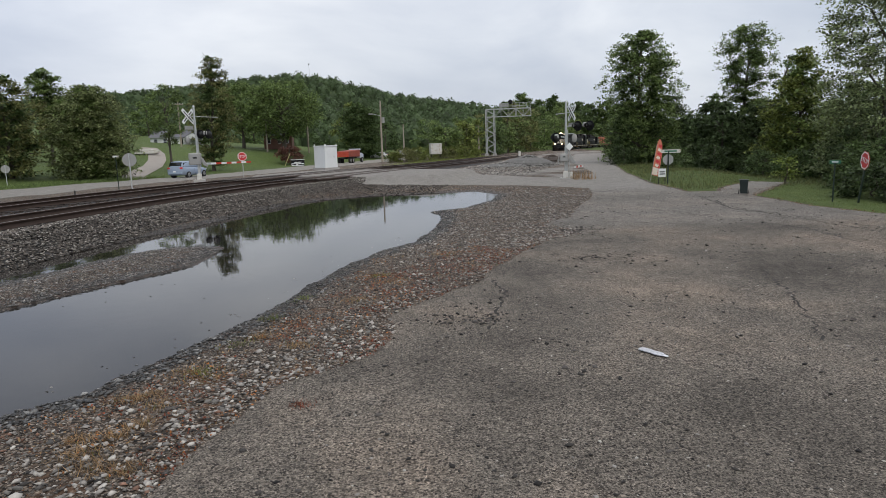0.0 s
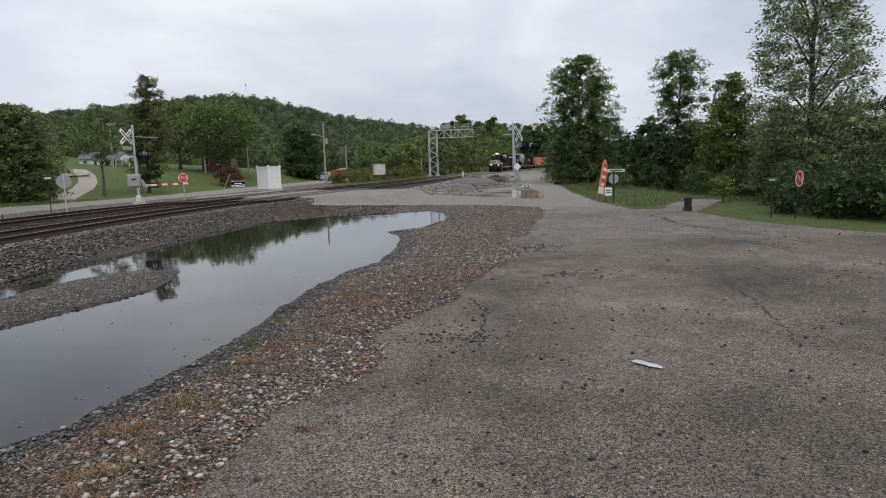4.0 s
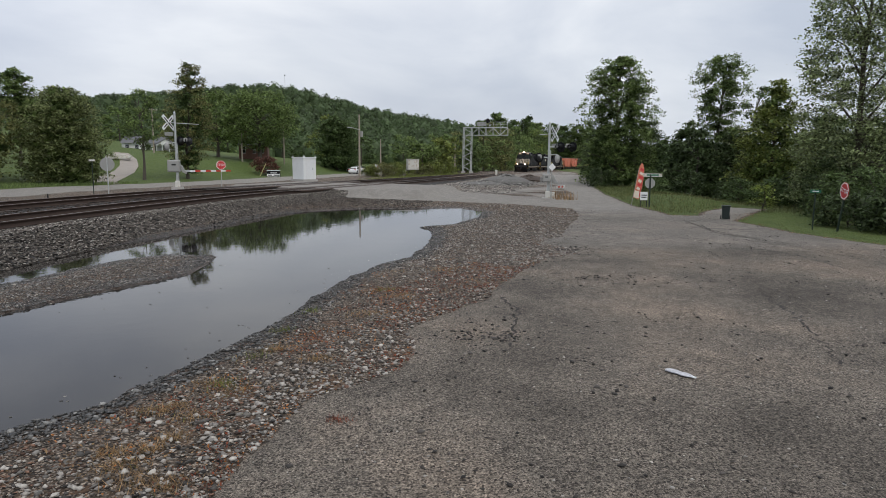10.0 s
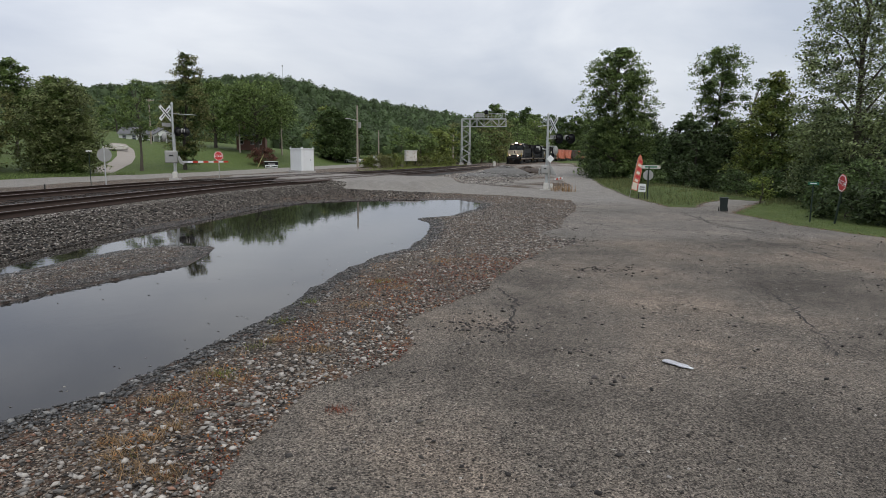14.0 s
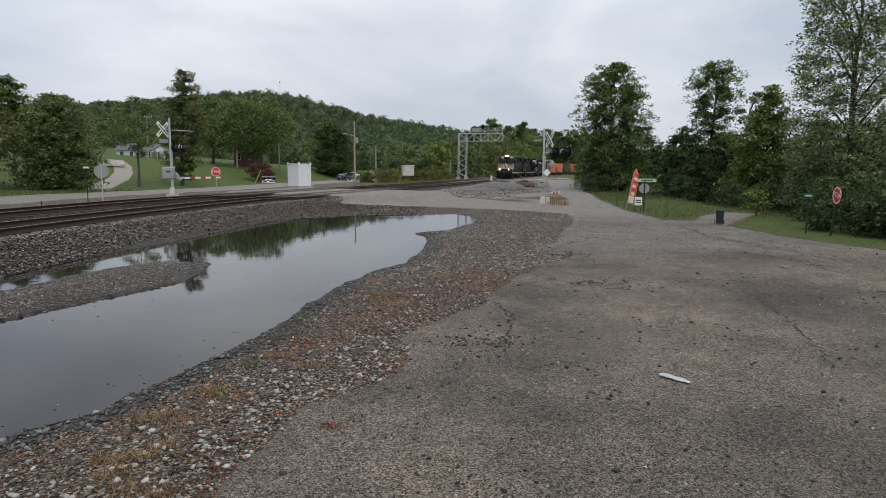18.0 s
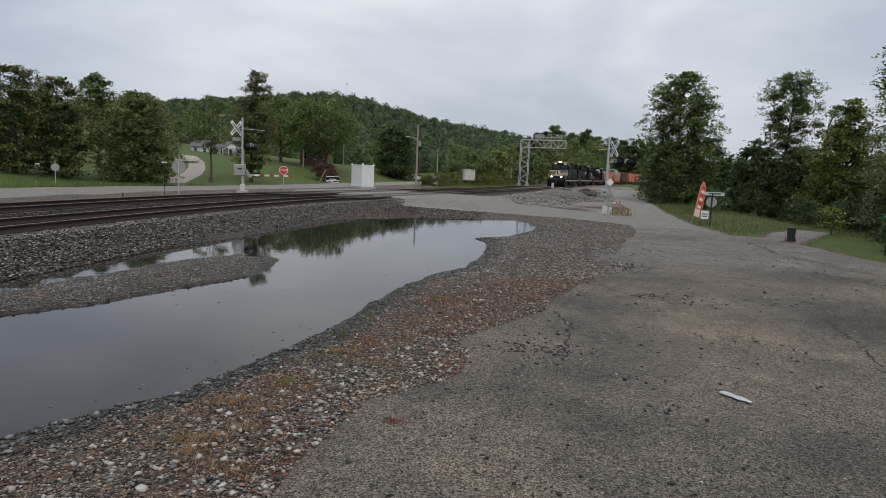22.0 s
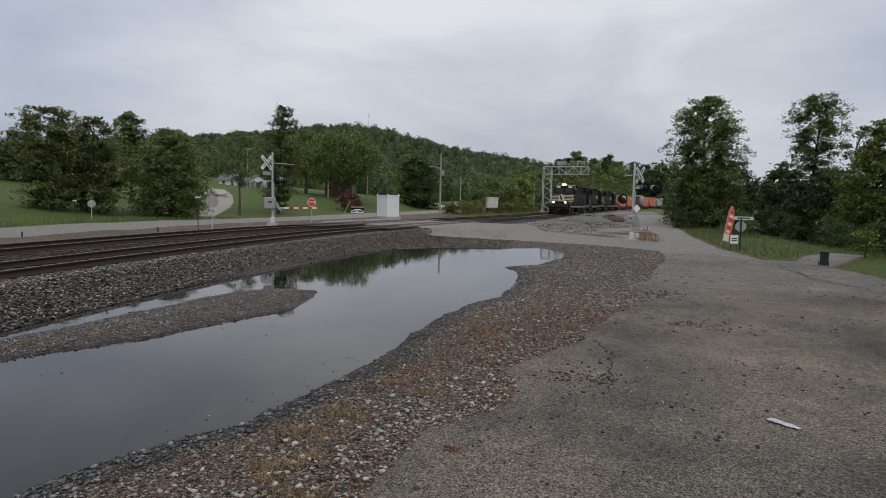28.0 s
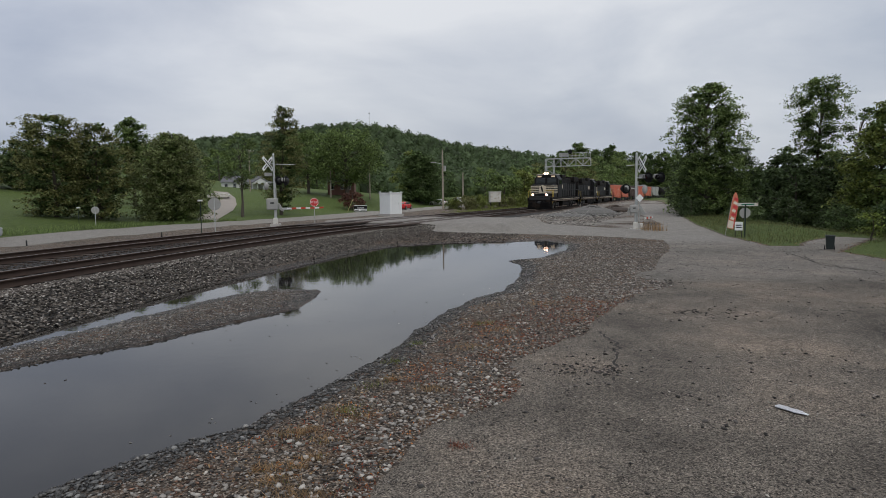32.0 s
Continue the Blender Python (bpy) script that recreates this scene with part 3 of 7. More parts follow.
    asphalt = np.maximum(asphalt, np.where(beyond & (rd >= 0) & (far_s > 3), 0.45, 0))
    ballast = np.where(beyond & (far_s > 1.6), 0, ballast)
    # the road over the tracks
    z = z * (1 - crossing) + crossing * np.where(s > -8, np.maximum(rz - 0.015, z), z)
    asphalt, ballast, grass = np.maximum(asphalt, crossing), ballast * (1 - crossing), grass * (1 - crossing)
    # far country: open ground right of the tracks, then hills
    z = np.where((s > 3) & (y > 150), rail_z(y) - 0.3, z)
    grass = np.maximum(grass, np.where((s > 30) & (y > 95) & (lot < 0), 1, 0))
    hill = 40 * np.exp(-(((x + 190) / 230) ** 2 + ((y - 640) / 200) ** 2)) + 22 * np.exp(-(((x + 112) / 85) ** 2 + ((y - 640) / 110) ** 2)) + 17 * np.exp(-(((x + 430) / 180) ** 2 + ((y - 620) / 180) ** 2)) + 14 * np.exp(-(((x - 40) / 110) ** 2 + ((y - 560) / 160) ** 2)) + 2 * np.exp(-(((x + 40) / 60) ** 2 + ((y - 600) / 120) ** 2))
    grass = np.maximum(grass, np.where(y > 185, 1.0, 0.0))
    z = z + np.where(y > 180, hill * smoothstep(180, 420, y), 0)
    z = z + np.where((x < -60), 0.035 * np.clip(-60 - x, 0, 140) * smoothstep(60, 110, y), 0)
    ballast = np.maximum(ballast, np.where((s > 2) & (y > 39) & (y < 150) & (lot < 0) & (verge < 1), 0.3 + 0.35 * n1, 0))
    concrete = np.maximum(onroad, 0.75 * crossing)
    # patches of the same pale grey on stony ground, without concrete
    concrete = np.maximum(concrete, np.where((s > 2) & (y > 39) & (y < 150) & (lot < 0) & (verge < 1), 0.48 + 0.3 * fbm(x, y, 0.5, 51), 0))
    # the lot grows paler with distance, still asphalt
    concrete = np.maximum(concrete, np.where((lot > 0) & (s > 0), 0.49 * smoothstep(8, 18, y) + 0.3 * smoothstep(24, 38, y), 0))
    damp = np.where(pool, smoothstep(-0.8, -0.05, shore), 0) * 0.9
    damp = np.maximum(damp, np.where(pool & (spit > 0), 0.75 - 0.5 * smoothstep(0.1, 0.7, spit), 0))
    return z, asphalt, ballast, grass, concrete, damp


def ground_at(x, y):
    return float(heights(np.array([float(x)]), np.array([float(y)]))[0][0])


def spread(a, c, step, grow, far):
    """Grid lines: even from a to c, then ever wider."""
    out = list(np.arange(a, c, step))
    w, v = step, c
    up = []
    while v < far[1]:
        up.append(v)
        w *= grow
        v += w
    w, v = step, a
    down = []
    while v > far[0]:
        w *= grow
        v -= w
        down.append(v)
    return np.array(down[::-1] + out + up)


gx = spread(-10.0, 14.5, 0.13, 1.09, (-900, 900))
gy = spread(2.0, 40.0, 0.13, 1.06, (-120, 1500))
GX, GY = np.meshgrid(gx, gy)
gz, g_as, g_ba, g_gr, g_co, g_da = heights(GX.ravel(), GY.ravel())
nx, ny = len(gx), len(gy)
ii = (np.arange(ny - 1)[:, None] * nx + np.arange(nx - 1)[None, :]).ravel()
ground = arrays("ground", np.stack([GX.ravel(), GY.ravel(), gz], 1), 4, np.stack([ii, ii + 1, ii + nx + 1, ii + nx], 1).ravel(), ground_material())
tagged(ground, "worn grey asphalt lot with gravel strip and grass verges", "ground", kind="structure")
ca = ground.data.color_attributes.new("plan", "FLOAT_COLOR", "POINT")
ca.data.foreach_set("color", np.stack([g_as, g_ba, g_gr, g_co], 1).astype(np.float32).ravel())
da = ground.data.attributes.new("damp", "FLOAT", "POINT")
da.data.foreach_set("value", g_da.astype(np.float32))
smooth(ground)

# ---- the puddle ----
wm = bpy.data.materials.new("muddy_puddle_water")
wm.use_nodes = True
wb = wm.node_tree.nodes["Principled BSDF"]
wb.inputs["Base Color"].default_value = (0.02, 0.018, 0.016, 1)
wb.inputs["Roughness"].default_value = 0.03
wb.inputs["IOR"].default_value = 1.33
w_nz = wm.node_tree.nodes.new("ShaderNodeTexNoise")
w_nz.inputs["Scale"].default_value, w_nz.inputs["Detail"].default_value = 3.0, 3
w_bp = wm.node_tree.nodes.new("ShaderNodeBump")
w_bp.inputs["Strength"].default_value, w_bp.inputs["Distance"].default_value = 0.09, 0.01
w_tc = wm.node_tree.nodes.new("ShaderNodeTexCoord")
wm.node_tree.links.new(w_tc.outputs["Object"], w_nz.inputs["Vector"])
wm.node_tree.links.new(w_nz.outputs["Fac"], w_bp.inputs["Height"])
wm.node_tree.links.new(w_bp.outputs["Normal"], wb.inputs["Normal"])
bm = bmesh.new()
sheet = [bm.verts.new((x, y, 0)) for x, y in ((-11.5, -10), (-2.2, -10), (5.6, 24), (5.6, 34.5), (-3.5, 34.5), (-9.5, 20))]
bm.faces.new(sheet)
puddle = tagged(part("puddle", bm, wm), "shallow still grey puddle reflecting trees and sky", "puddle", kind="structure")


# ---- the two tracks ----
def sweep(name, offset, profile, y0, y1, step, material, parent, lift=0.0):
    """A bar of one section along the track, at an offset from the near track's middle."""
    ys = np.arange(y0, y1 + step, step)
    sl = track_slope(ys)
    nrm = np.stack([1 / np.sqrt(1 + sl * sl), -sl / np.sqrt(1 + sl * sl)], 1)
    mid = np.stack([track_x(ys), ys], 1)
    k = len(profile)
    verts = []
    for px, pz in profile:
        q = mid + nrm * (offset + px)
        verts.append(np.stack([q[:, 0], q[:, 1], rail_z(ys) + pz + lift], 1))
    v = np.stack(verts, 1).reshape(-1, 3)
    a = np.arange(len(ys) - 1)[:, None] * k
    j = np.arange(k)[None, :]
    f = np.stack([a + j, a + (j + 1) % k, a + k + (j + 1) % k, a + k + j], 2).reshape(-1)
    return arrays(name, v, 4, f, material, parent)


RAIL = [(-0.075, -0.18), (-0.075, -0.165), (-0.015, -0.145), (-0.01, -0.05), (-0.037, -0.035), (-0.037, -0.004), (0.037, -0.004), (0.037, -0.035), (0.01, -0.05), (0.015, -0.145), (0.075, -0.165), (0.075, -0.18)]
HEAD = [(-0.03, -0.005), (-0.026, 0.0), (0.026, 0.0), (0.03, -0.005)]
tie_bm = box((2.6, 0.23, 0.17), (0, 0, -0.355), bevel=0.012)
tie_me = bpy.data.meshes.new("tie")
tie_bm.to_mesh(tie_me)
tie_bm.free()
tie_me.materials.append(TIE)
TIES = []
for label, off in (("near rusty railway track on dark ballast", 0.0), ("far rusty railway track on dark ballast", -SPACING)):
    tr = thing("railway_track", label, "railway track", group="railway tracks", kind="structure")
    for side in (-0.7525, 0.7525):
        rail = sweep("rail", off + side, RAIL, -30, 330, 1.0, RUST_RAIL, tr)
        sweep("rail_head", 0 + off + side, HEAD, -30, 330, 1.0, RAIL_TOP, rail)
    TIES.append((tr, off))


for tr, off in TIES:
    for side in (-0.7525, 0.7525):
        for dx in (-0.28, 0.28):
            sweep("crossing_timber", off + side + dx, [(-0.15, -0.09), (-0.15, -0.002), (0.15, -0.002), (0.15, -0.09)], 36.4, 55.0, 1.0, TIE, tr)


def tie_rows():
    for tr, off in TIES:
        far = []
        for y in np.arange(4.0, 200, 0.56):
            a = math.atan(float(track_slope(y)))
            x = float(track_x(y)) + off * math.cos(a)
            yy = y - off * math.sin(a)
            if 36.5 < yy < 55 and -12 < x < 4:
                continue
            m = pose(x + random.uniform(-0.04, 0.04), yy, float(rail_z(yy)) + random.uniform(0, 0.012), 0, 0, -math.degrees(a) + random.uniform(-1, 1))
            if y < 70:
                ob = new("tie", tie_me)
                ob.parent, ob.matrix_basis = tr, m
            else:
                far.append(m)
        b = bmesh.new()
        for m in far:
            bmesh.ops.create_cube(b, size=1, matrix=m @ pose(0, 0, -0.27) @ Matrix.Diagonal((2.6, 0.23, 0.17, 1)))
        tagged(part("ties_beyond", b, TIE_JOINED, tr), kind="stuff")


# ---- stones ----
def stone_shapes(count, seed, coarse=False):
    """Rough angular stones, as arrays of corners and triangles."""
    r = np.random.default_rng(seed)
    b = bmesh.new()
    if coarse:
        bmesh.ops.create_cone(b, cap_ends=False, segments=4, radius1=1, radius2=0, depth=1, matrix=pose(0, 0, 0.5))
        bmesh.ops.create_cone(b, cap_ends=False, segments=4, radius1=0, radius2=1, depth=1, matrix=pose(0, 0, -0.5))
        bmesh.ops.remove_doubles(b, verts=b.verts, dist=0.01)
        bmesh.ops.triangulate(b, faces=b.faces)
        b.verts.index_update()
    else:
        bmesh.ops.create_icosphere(b, subdivisions=1, radius=1)
    v = np.array([q.co[:] for q in b.verts])
    f = np.array([[q.index for q in p.verts] for p in b.faces])
    b.free()
    out = []
    for _ in range(count):
        w = v * (1 + r.uniform(-0.42, 0.34, (len(v), 1))) * r.uniform(0.6, 1.2, 3) * np.array([1.2, 1, 0.5])
        out.append((w, f))
    return out


def strew(name, xy, z, size, material, label, category, seed=1, sink=0.25, coarse=False):
    """Many loose stones in one mesh."""
    r = np.random.default_rng(seed)
    shapes = stone_shapes(24, seed, coarse)
    pick = r.integers(0, 24, len(xy))
    turn = r.uniform(0, 2 * np.pi, len(xy))
    tilt = r.uniform(-0.5, 0.5, len(xy))
    verts, faces = [], []
    nv = len(shapes[0][0])
    for k in range(24):
        idx = np.where(pick == k)[0]
        if not len(idx):
            continue
        w, f = shapes[k]
        c, s = np.cos(turn[idx]), np.sin(turn[idx])
        ct, st = np.cos(tilt[idx]), np.sin(tilt[idx])
        x, y, zz = w[:, 0][None], w[:, 1][None], w[:, 2][None]
        y2, z2 = y * ct[:, None] - zz * st[:, None], y * st[:, None] + zz * ct[:, None]
        X = (x * c[:, None] - y2 * s[:, None]) * size[idx, None] + xy[idx, 0][:, None]
        Y = (x * s[:, None] + y2 * c[:, None]) * size[idx, None] + xy[idx, 1][:, None]
        Z = z2 * size[idx, None] + z[idx, None] + size[idx, None] * (0.5 - sink)
        base = sum(len(q) for q in verts)
        verts.append(np.stack([X, Y, Z], 2).reshape(-1, 3))
        faces.append((f[None] + (np.arange(len(idx)) * nv)[:, None, None]).reshape(-1) + base)
    ob = arrays(name, np.concatenate(verts), 3, np.concatenate(faces), material)
    return tagged(ob, label, category, kind="stuff")


def stones():
    r = np.random.default_rng(11)
    # the ballast shoulder of the near track
    n = 70000
    y = 3 + 47 * r.random(n) ** 1.45
    s = r.uniform(0.95, 5.2, n)
    x = track_x(y) + s * np.sqrt(1 + track_slope(y) ** 2)
    z, a_, ba, g_, c_, d_ = heights(x, y)
    keep = (ba > 0.35) & (z > -0.005)
    strew("ballast_stones", np.stack([x, y], 1)[keep], z[keep], (0.022 + 0.026 * r.random(n) + 0.0003 * y)[keep], BALLAST, "dark grey crushed stone ballast beside the rails", "ballast", 2, coarse=True)
    n = 14000
    y = 6 + 50 * r.random(n) ** 1.2
    s = r.uniform(-7.5, -0.9, n)
    x = track_x(y) + s * np.sqrt(1 + track_slope(y) ** 2)
    z, a_, ba, g_, c_, d_ = heights(x, y)
    keep = (ba > 0.35) & (np.abs(np.abs(s + SPACING / 2) - SPACING / 2) > 0.85)
    strew("ballast_between_tracks", np.stack([x, y], 1)[keep], z[keep], r.uniform(0.026, 0.05, n)[keep], BROWN_BALLAST, "rust-stained dark ballast between the two tracks", "ballast", 3, coarse=True)
    # the gravel strip between puddle and asphalt, and the spit: fine grit, then stones by zone
    n = 105000
    y = 3.4 + 26 * r.random(n) ** 2.0
    x = r.uniform(-9.0, 6.5, n)
    z, a_, ba, g_, c_, d_ = heights(x, y)
    keep = (a_ < 0.45) & (ba < 0.3) & (g_ < 0.3) & (z > -0.004)
    xy = np.stack([x, y], 1)
    wet = d_ > 0.45 + 0.25 * fbm(x, y, 2.5, 33)
    small = 0.005 + 0.011 * r.random(n) ** 1.5 + 0.0006 * y
    strew("gravel", xy[keep & ~wet], z[keep & ~wet], small[keep & ~wet], GRAVEL, "brown-grey fine gravel along the puddle", "gravel", 4, coarse=True)
    strew("wet_gravel", xy[keep & wet], z[keep & wet], 1.35 * small[keep & wet], WET_STONE, "dark wet gravel at the puddle's rim", "gravel", 12, coarse=True)
    pick = keep & ~wet & (y < 15 + 2 * fbm(x, y, 0.5, 62)) & (r.random(n) < np.clip(0.02 + 0.5 * fbm(x, y, 0.7, 61), 0, 0.25))
    strew("rust_brown_stones", xy[pick] + 0.015, z[pick] + 0.004, (0.008 + 0.016 * r.random(n) ** 2 + 0.0006 * y)[pick], RED_STONE, "rust-brown stones among the gravel", "gravel", 23, coarse=True)
    # larger stones: dark wet ones along the water, pale and grey ones towards the asphalt
    n = 60000
    y = 3.4 + 20 * r.random(n) ** 1.9
    x = r.uniform(-5.2, 5.0, n)
    z, a_, ba, g_, c_, d_ = heights(x, y)
    xy = np.stack([x, y], 1)
    land = (a_ < 0.45) & (ba < 0.3) & (z > -0.004) & (inside(x, y, SPIT) < -0.6)
    edge = -inside(x, y, LOT)
    patch = fbm(x, y, 0.9, 91)
    size = 0.011 + 0.022 * r.random(n) ** 2.4
    rim = land & (d_ > 0.25) & (r.random(n) < 0.2 + 0.75 * d_)
    strew("rim_stones", xy[rim], z[rim] + 0.003, 1.25 * size[rim], WET_STONE, "dark wet angular stones along the puddle's rim", "stones", 24, coarse=True)
    rim2 = land & (d_ > 0.1) & (r.random(n) < 0.16)
    strew("shore_cobbles", xy[rim2] + 0.02, z[rim2] + 0.006, 1.2 * size[rim2], COBBLE, "flat grey cobbles along the puddle's rim", "cobbles", 41)
    dry = land & (d_ < 0.35)
    strip = np.clip(1.25 - edge, 0, 1) * (0.55 + 0.7 * patch)
    pick = dry & (r.random(n) < 0.16 + 0.7 * strip)
    strew("grey_strip_stones", xy[pick], z[pick] + 0.003, 1.15 * size[pick], RUBBLE, "grey angular stones towards the asphalt's edge", "stones", 42, coarse=True)
    pick = dry & (r.random(n) < 0.03 + 0.1 * strip)
    strew("pale_edge_stones", xy[pick] + 0.013, z[pick] + 0.002, 1.15 * size[pick], PALE_STONE, "pale grey stones along the asphalt's broken edge", "stones", 31)
    pick = dry & (r.random(n) < 0.06 + 0.12 * strip)
    strew("dark_strip_stones", xy[pick] - 0.013, z[pick] + 0.003, 1.1 * size[pick], DARK_STONE, "dark angular stones among the gravel", "stones", 43, coarse=True)
    pick = dry & (edge < 0.35) & (r.random(n) < 0.16)
    strew("red_edge_stones", xy[pick] - 0.02, z[pick] + 0.004, 1.1 * size[pick], RED_STONE, "rust-red stones at the asphalt's edge", "stones", 44, coarse=True)
    # the spit: grey cobbles, paler along its crest
    n = 14000
    x, y = r.uniform(-8.8, -4.2, n), r.uniform(6, 16.2, n)
    z, a_, ba, g_, c_, d_ = heights(x, y)
    xy = np.stack([x, y], 1)
    on = (inside(x, y, SPIT) > -0.05) & (z > -0.004) & (ba < 0.3)
    strew("spit_cobbles", xy[on], z[on] + 0.001, (0.009 + 0.018 * r.random(n) ** 2)[on], COBBLE, "grey cobbles on the spit in the puddle", "cobbles", 45, coarse=True)
    crest = on & (r.random(n) < 0.3)
    strew("spit_pale_stones", xy[crest] + 0.03, z[crest] + 0.003, (0.012 + 0.018 * r.random(n) ** 2)[crest], RUBBLE, "paler stones along the spit's crest", "stones", 46, coarse=True)
    # rubble at the gravel's far end
    n = 30000
    y = 12 + 27 * r.random(n)
    x = r.uniform(-2, 10, n)
    z, a_, ba, g_, c_, d_ = heights(x, y)
    keep = (a_ < 0.5) & (ba < 0.5) & (g_ < 0.3) & (z > 0.01) & (r.random(n) < 0.6 + 0.6 * fbm(x, y, 0.6, 71))
    strew("far_rubble", np.stack([x, y], 1)[keep], z[keep], (0.014 + 0.03 * r.random(n) ** 2)[keep], RUBBLE, "grey rubble scattered over the gravel's far end", "rubble", 25, coarse=True)
    n = 24000
    y = 3 + 47 * r.random(n) ** 1.35
    s = r.uniform(0.95, 5.6, n)
    x = track_x(y) + s * np.sqrt(1 + track_slope(y) ** 2)
    z, a_, ba, g_, c_, d_ = heights(x, y)
    keep = (ba > 0.35) & (z > 0.0)
    strew("pale_ballast_stones", np.stack([x, y], 1)[keep], z[keep] + 0.012, r.uniform(0.018, 0.038, n)[keep], RUBBLE, "paler fresh stones among the ballast", "ballast", 26, coarse=True)
    # crumbs of broken asphalt on the lot
    n = 52000
    y = 3.0 + 26 * r.random(n) ** 1.7
    x = r.uniform(-1.5, 13, n)
    z, a_, ba, g_, c_, d_ = heights(x, y)
    heap = 0.5 * np.exp(-(((x - 4.0) / 0.45) ** 2 + ((y - 11.2) / 0.4) ** 2)) + 0.5 * np.exp(-(((x - 4.4) / 0.3) ** 2 + ((y - 15.6) / 0.6) ** 2))
    keep = (a_ > 0.6) & (r.random(n) < 0.3 + 0.55 * fbm(x, y, 0.5, 12) + heap)
    xy = np.stack([x, y], 1)
    strew("asphalt_crumbs", xy[keep], z[keep], (0.004 + 0.03 * r.random(n) ** 9 + 0.00035 * np.minimum(y, 12))[keep], DARK_STONE, "dark crumbs of broken asphalt strewn on the lot", "rubble", 5, coarse=True)
    pick = (a_ > 0.6) & (r.random(n) < 0.06)
    strew("lot_pebbles", xy[pick], z[pick], (0.004 + 0.014 * r.random(n) ** 3 + 0.0003 * y)[pick], PALE_STONE, "small pale pebbles strewn on the lot", "pebbles", 15, coarse=True)
    n = 130
    x, y = r.normal(1.2, 0.3, n), r.normal(7.8, 0.2, n)
    z = heights(x, y)[0]
    size = 0.01 + 0.02 * r.random(n) ** 1.6
    strew("rubble_patch", np.stack([x, y], 1), z, size, DARK_STONE, "patch of loose dark rubble in a shallow pothole", "rubble", 6)
    for cx, cy, w, n, seed in ((4.1, 11.7, 0.4, 80, 27), (4.4, 15.9, 0.42, 160, 28), (2.0, 6.7, 0.2, 24, 29), (2.1, 5.8, 0.15, 16, 32), (3.9, 17.0, 0.4, 60, 33)):
        x, y = r.normal(cx, w, n), r.normal(cy, w * 0.6, n)
        strew("broken_asphalt", np.stack([x, y], 1), heights(x, y)[0], 0.008 + 0.028 * r.random(n) ** 2.2, DARK_STONE, "broken lumps of dark asphalt at a worn edge", "rubble", seed)
    # leaves and flecks afloat on the puddle
    n = 5000
    x, y = r.uniform(-9, 4, n), r.uniform(3.5, 30, n)
    z, a_, ba, g_, c_, d_ = heights(x, y)
    pick = (z < -0.05) & (r.random(n) < np.clip(-0.01 + 0.2 * fbm(x, y, 0.8, 81), 0, 1))
    v = leaf_quads(np.stack([x, y, np.full(n, 0.006)], 1)[pick], 0.05, r, 0.05)
    tagged(arrays("floating_leaves", v, 4, np.arange(len(v)), foliage("sodden_leaf", (0.05, 0.04, 0.028))), "sodden dark leaves afloat on the puddle", "leaves", kind="stuff")
    pick = (z < -0.015) & (z > -0.085) & (y < 18) & (x > -4.5) & (r.random(n) < 0.4)
    v = leaf_quads(np.stack([x, y, np.full(n, 0.005)], 1)[pick], 0.045, r, 0.03)
    tagged(arrays("floating_flecks", v, 4, np.arange(len(v)), foliage("pale_wet_fleck", (0.24, 0.23, 0.21))), "pale flecks of debris afloat near the puddle's rim", "debris", kind="stuff")
    pick = (z < 0.0) & (z > -0.07) & (r.random(n) < 0.55)
    strew("drowned_stones", np.stack([x, y], 1)[pick], np.full(pick.sum(), -0.011), (0.01 + 0.014 * r.random(n))[pick], WET_STONE, "stones breaking the water at the puddle's rim", "cobbles", 30, sink=0.5)


def nearest_stones():
    """Single stones near the camera, parts of the ground."""
    r = np.random.default_rng(77)
    meshes = []
    for w, f in stone_shapes(12, 50):
        me = bpy.data.meshes.new("stone")
        me.from_pydata([tuple(q) for q in w], [], [tuple(int(i) for i in q) for q in f])
        me.materials.append(PEBBLE)
        meshes.append(me)
    made = 0
    while made < 260:
        x, y = r.uniform(-2.6, 1.8), 3.6 + 7 * r.random()
        z, a_, ba, g_, c_, d_ = heights(np.array([x]), np.array([y]))
        if a_[0] > 0.4 or z[0] < 0.02:
            continue
        s = 0.016 + 0.02 * r.random() ** 2
        ob = new("stone", meshes[int(r.integers(0, 12))])
        ob.parent = ground
        ob.matrix_basis = pose(x, y, z[0] + s * 0.25, r.uniform(-20, 20), r.uniform(-20, 20), r.uniform(0, 360)) @ Matrix.Diagonal((s, s, s, 1))
        made += 1


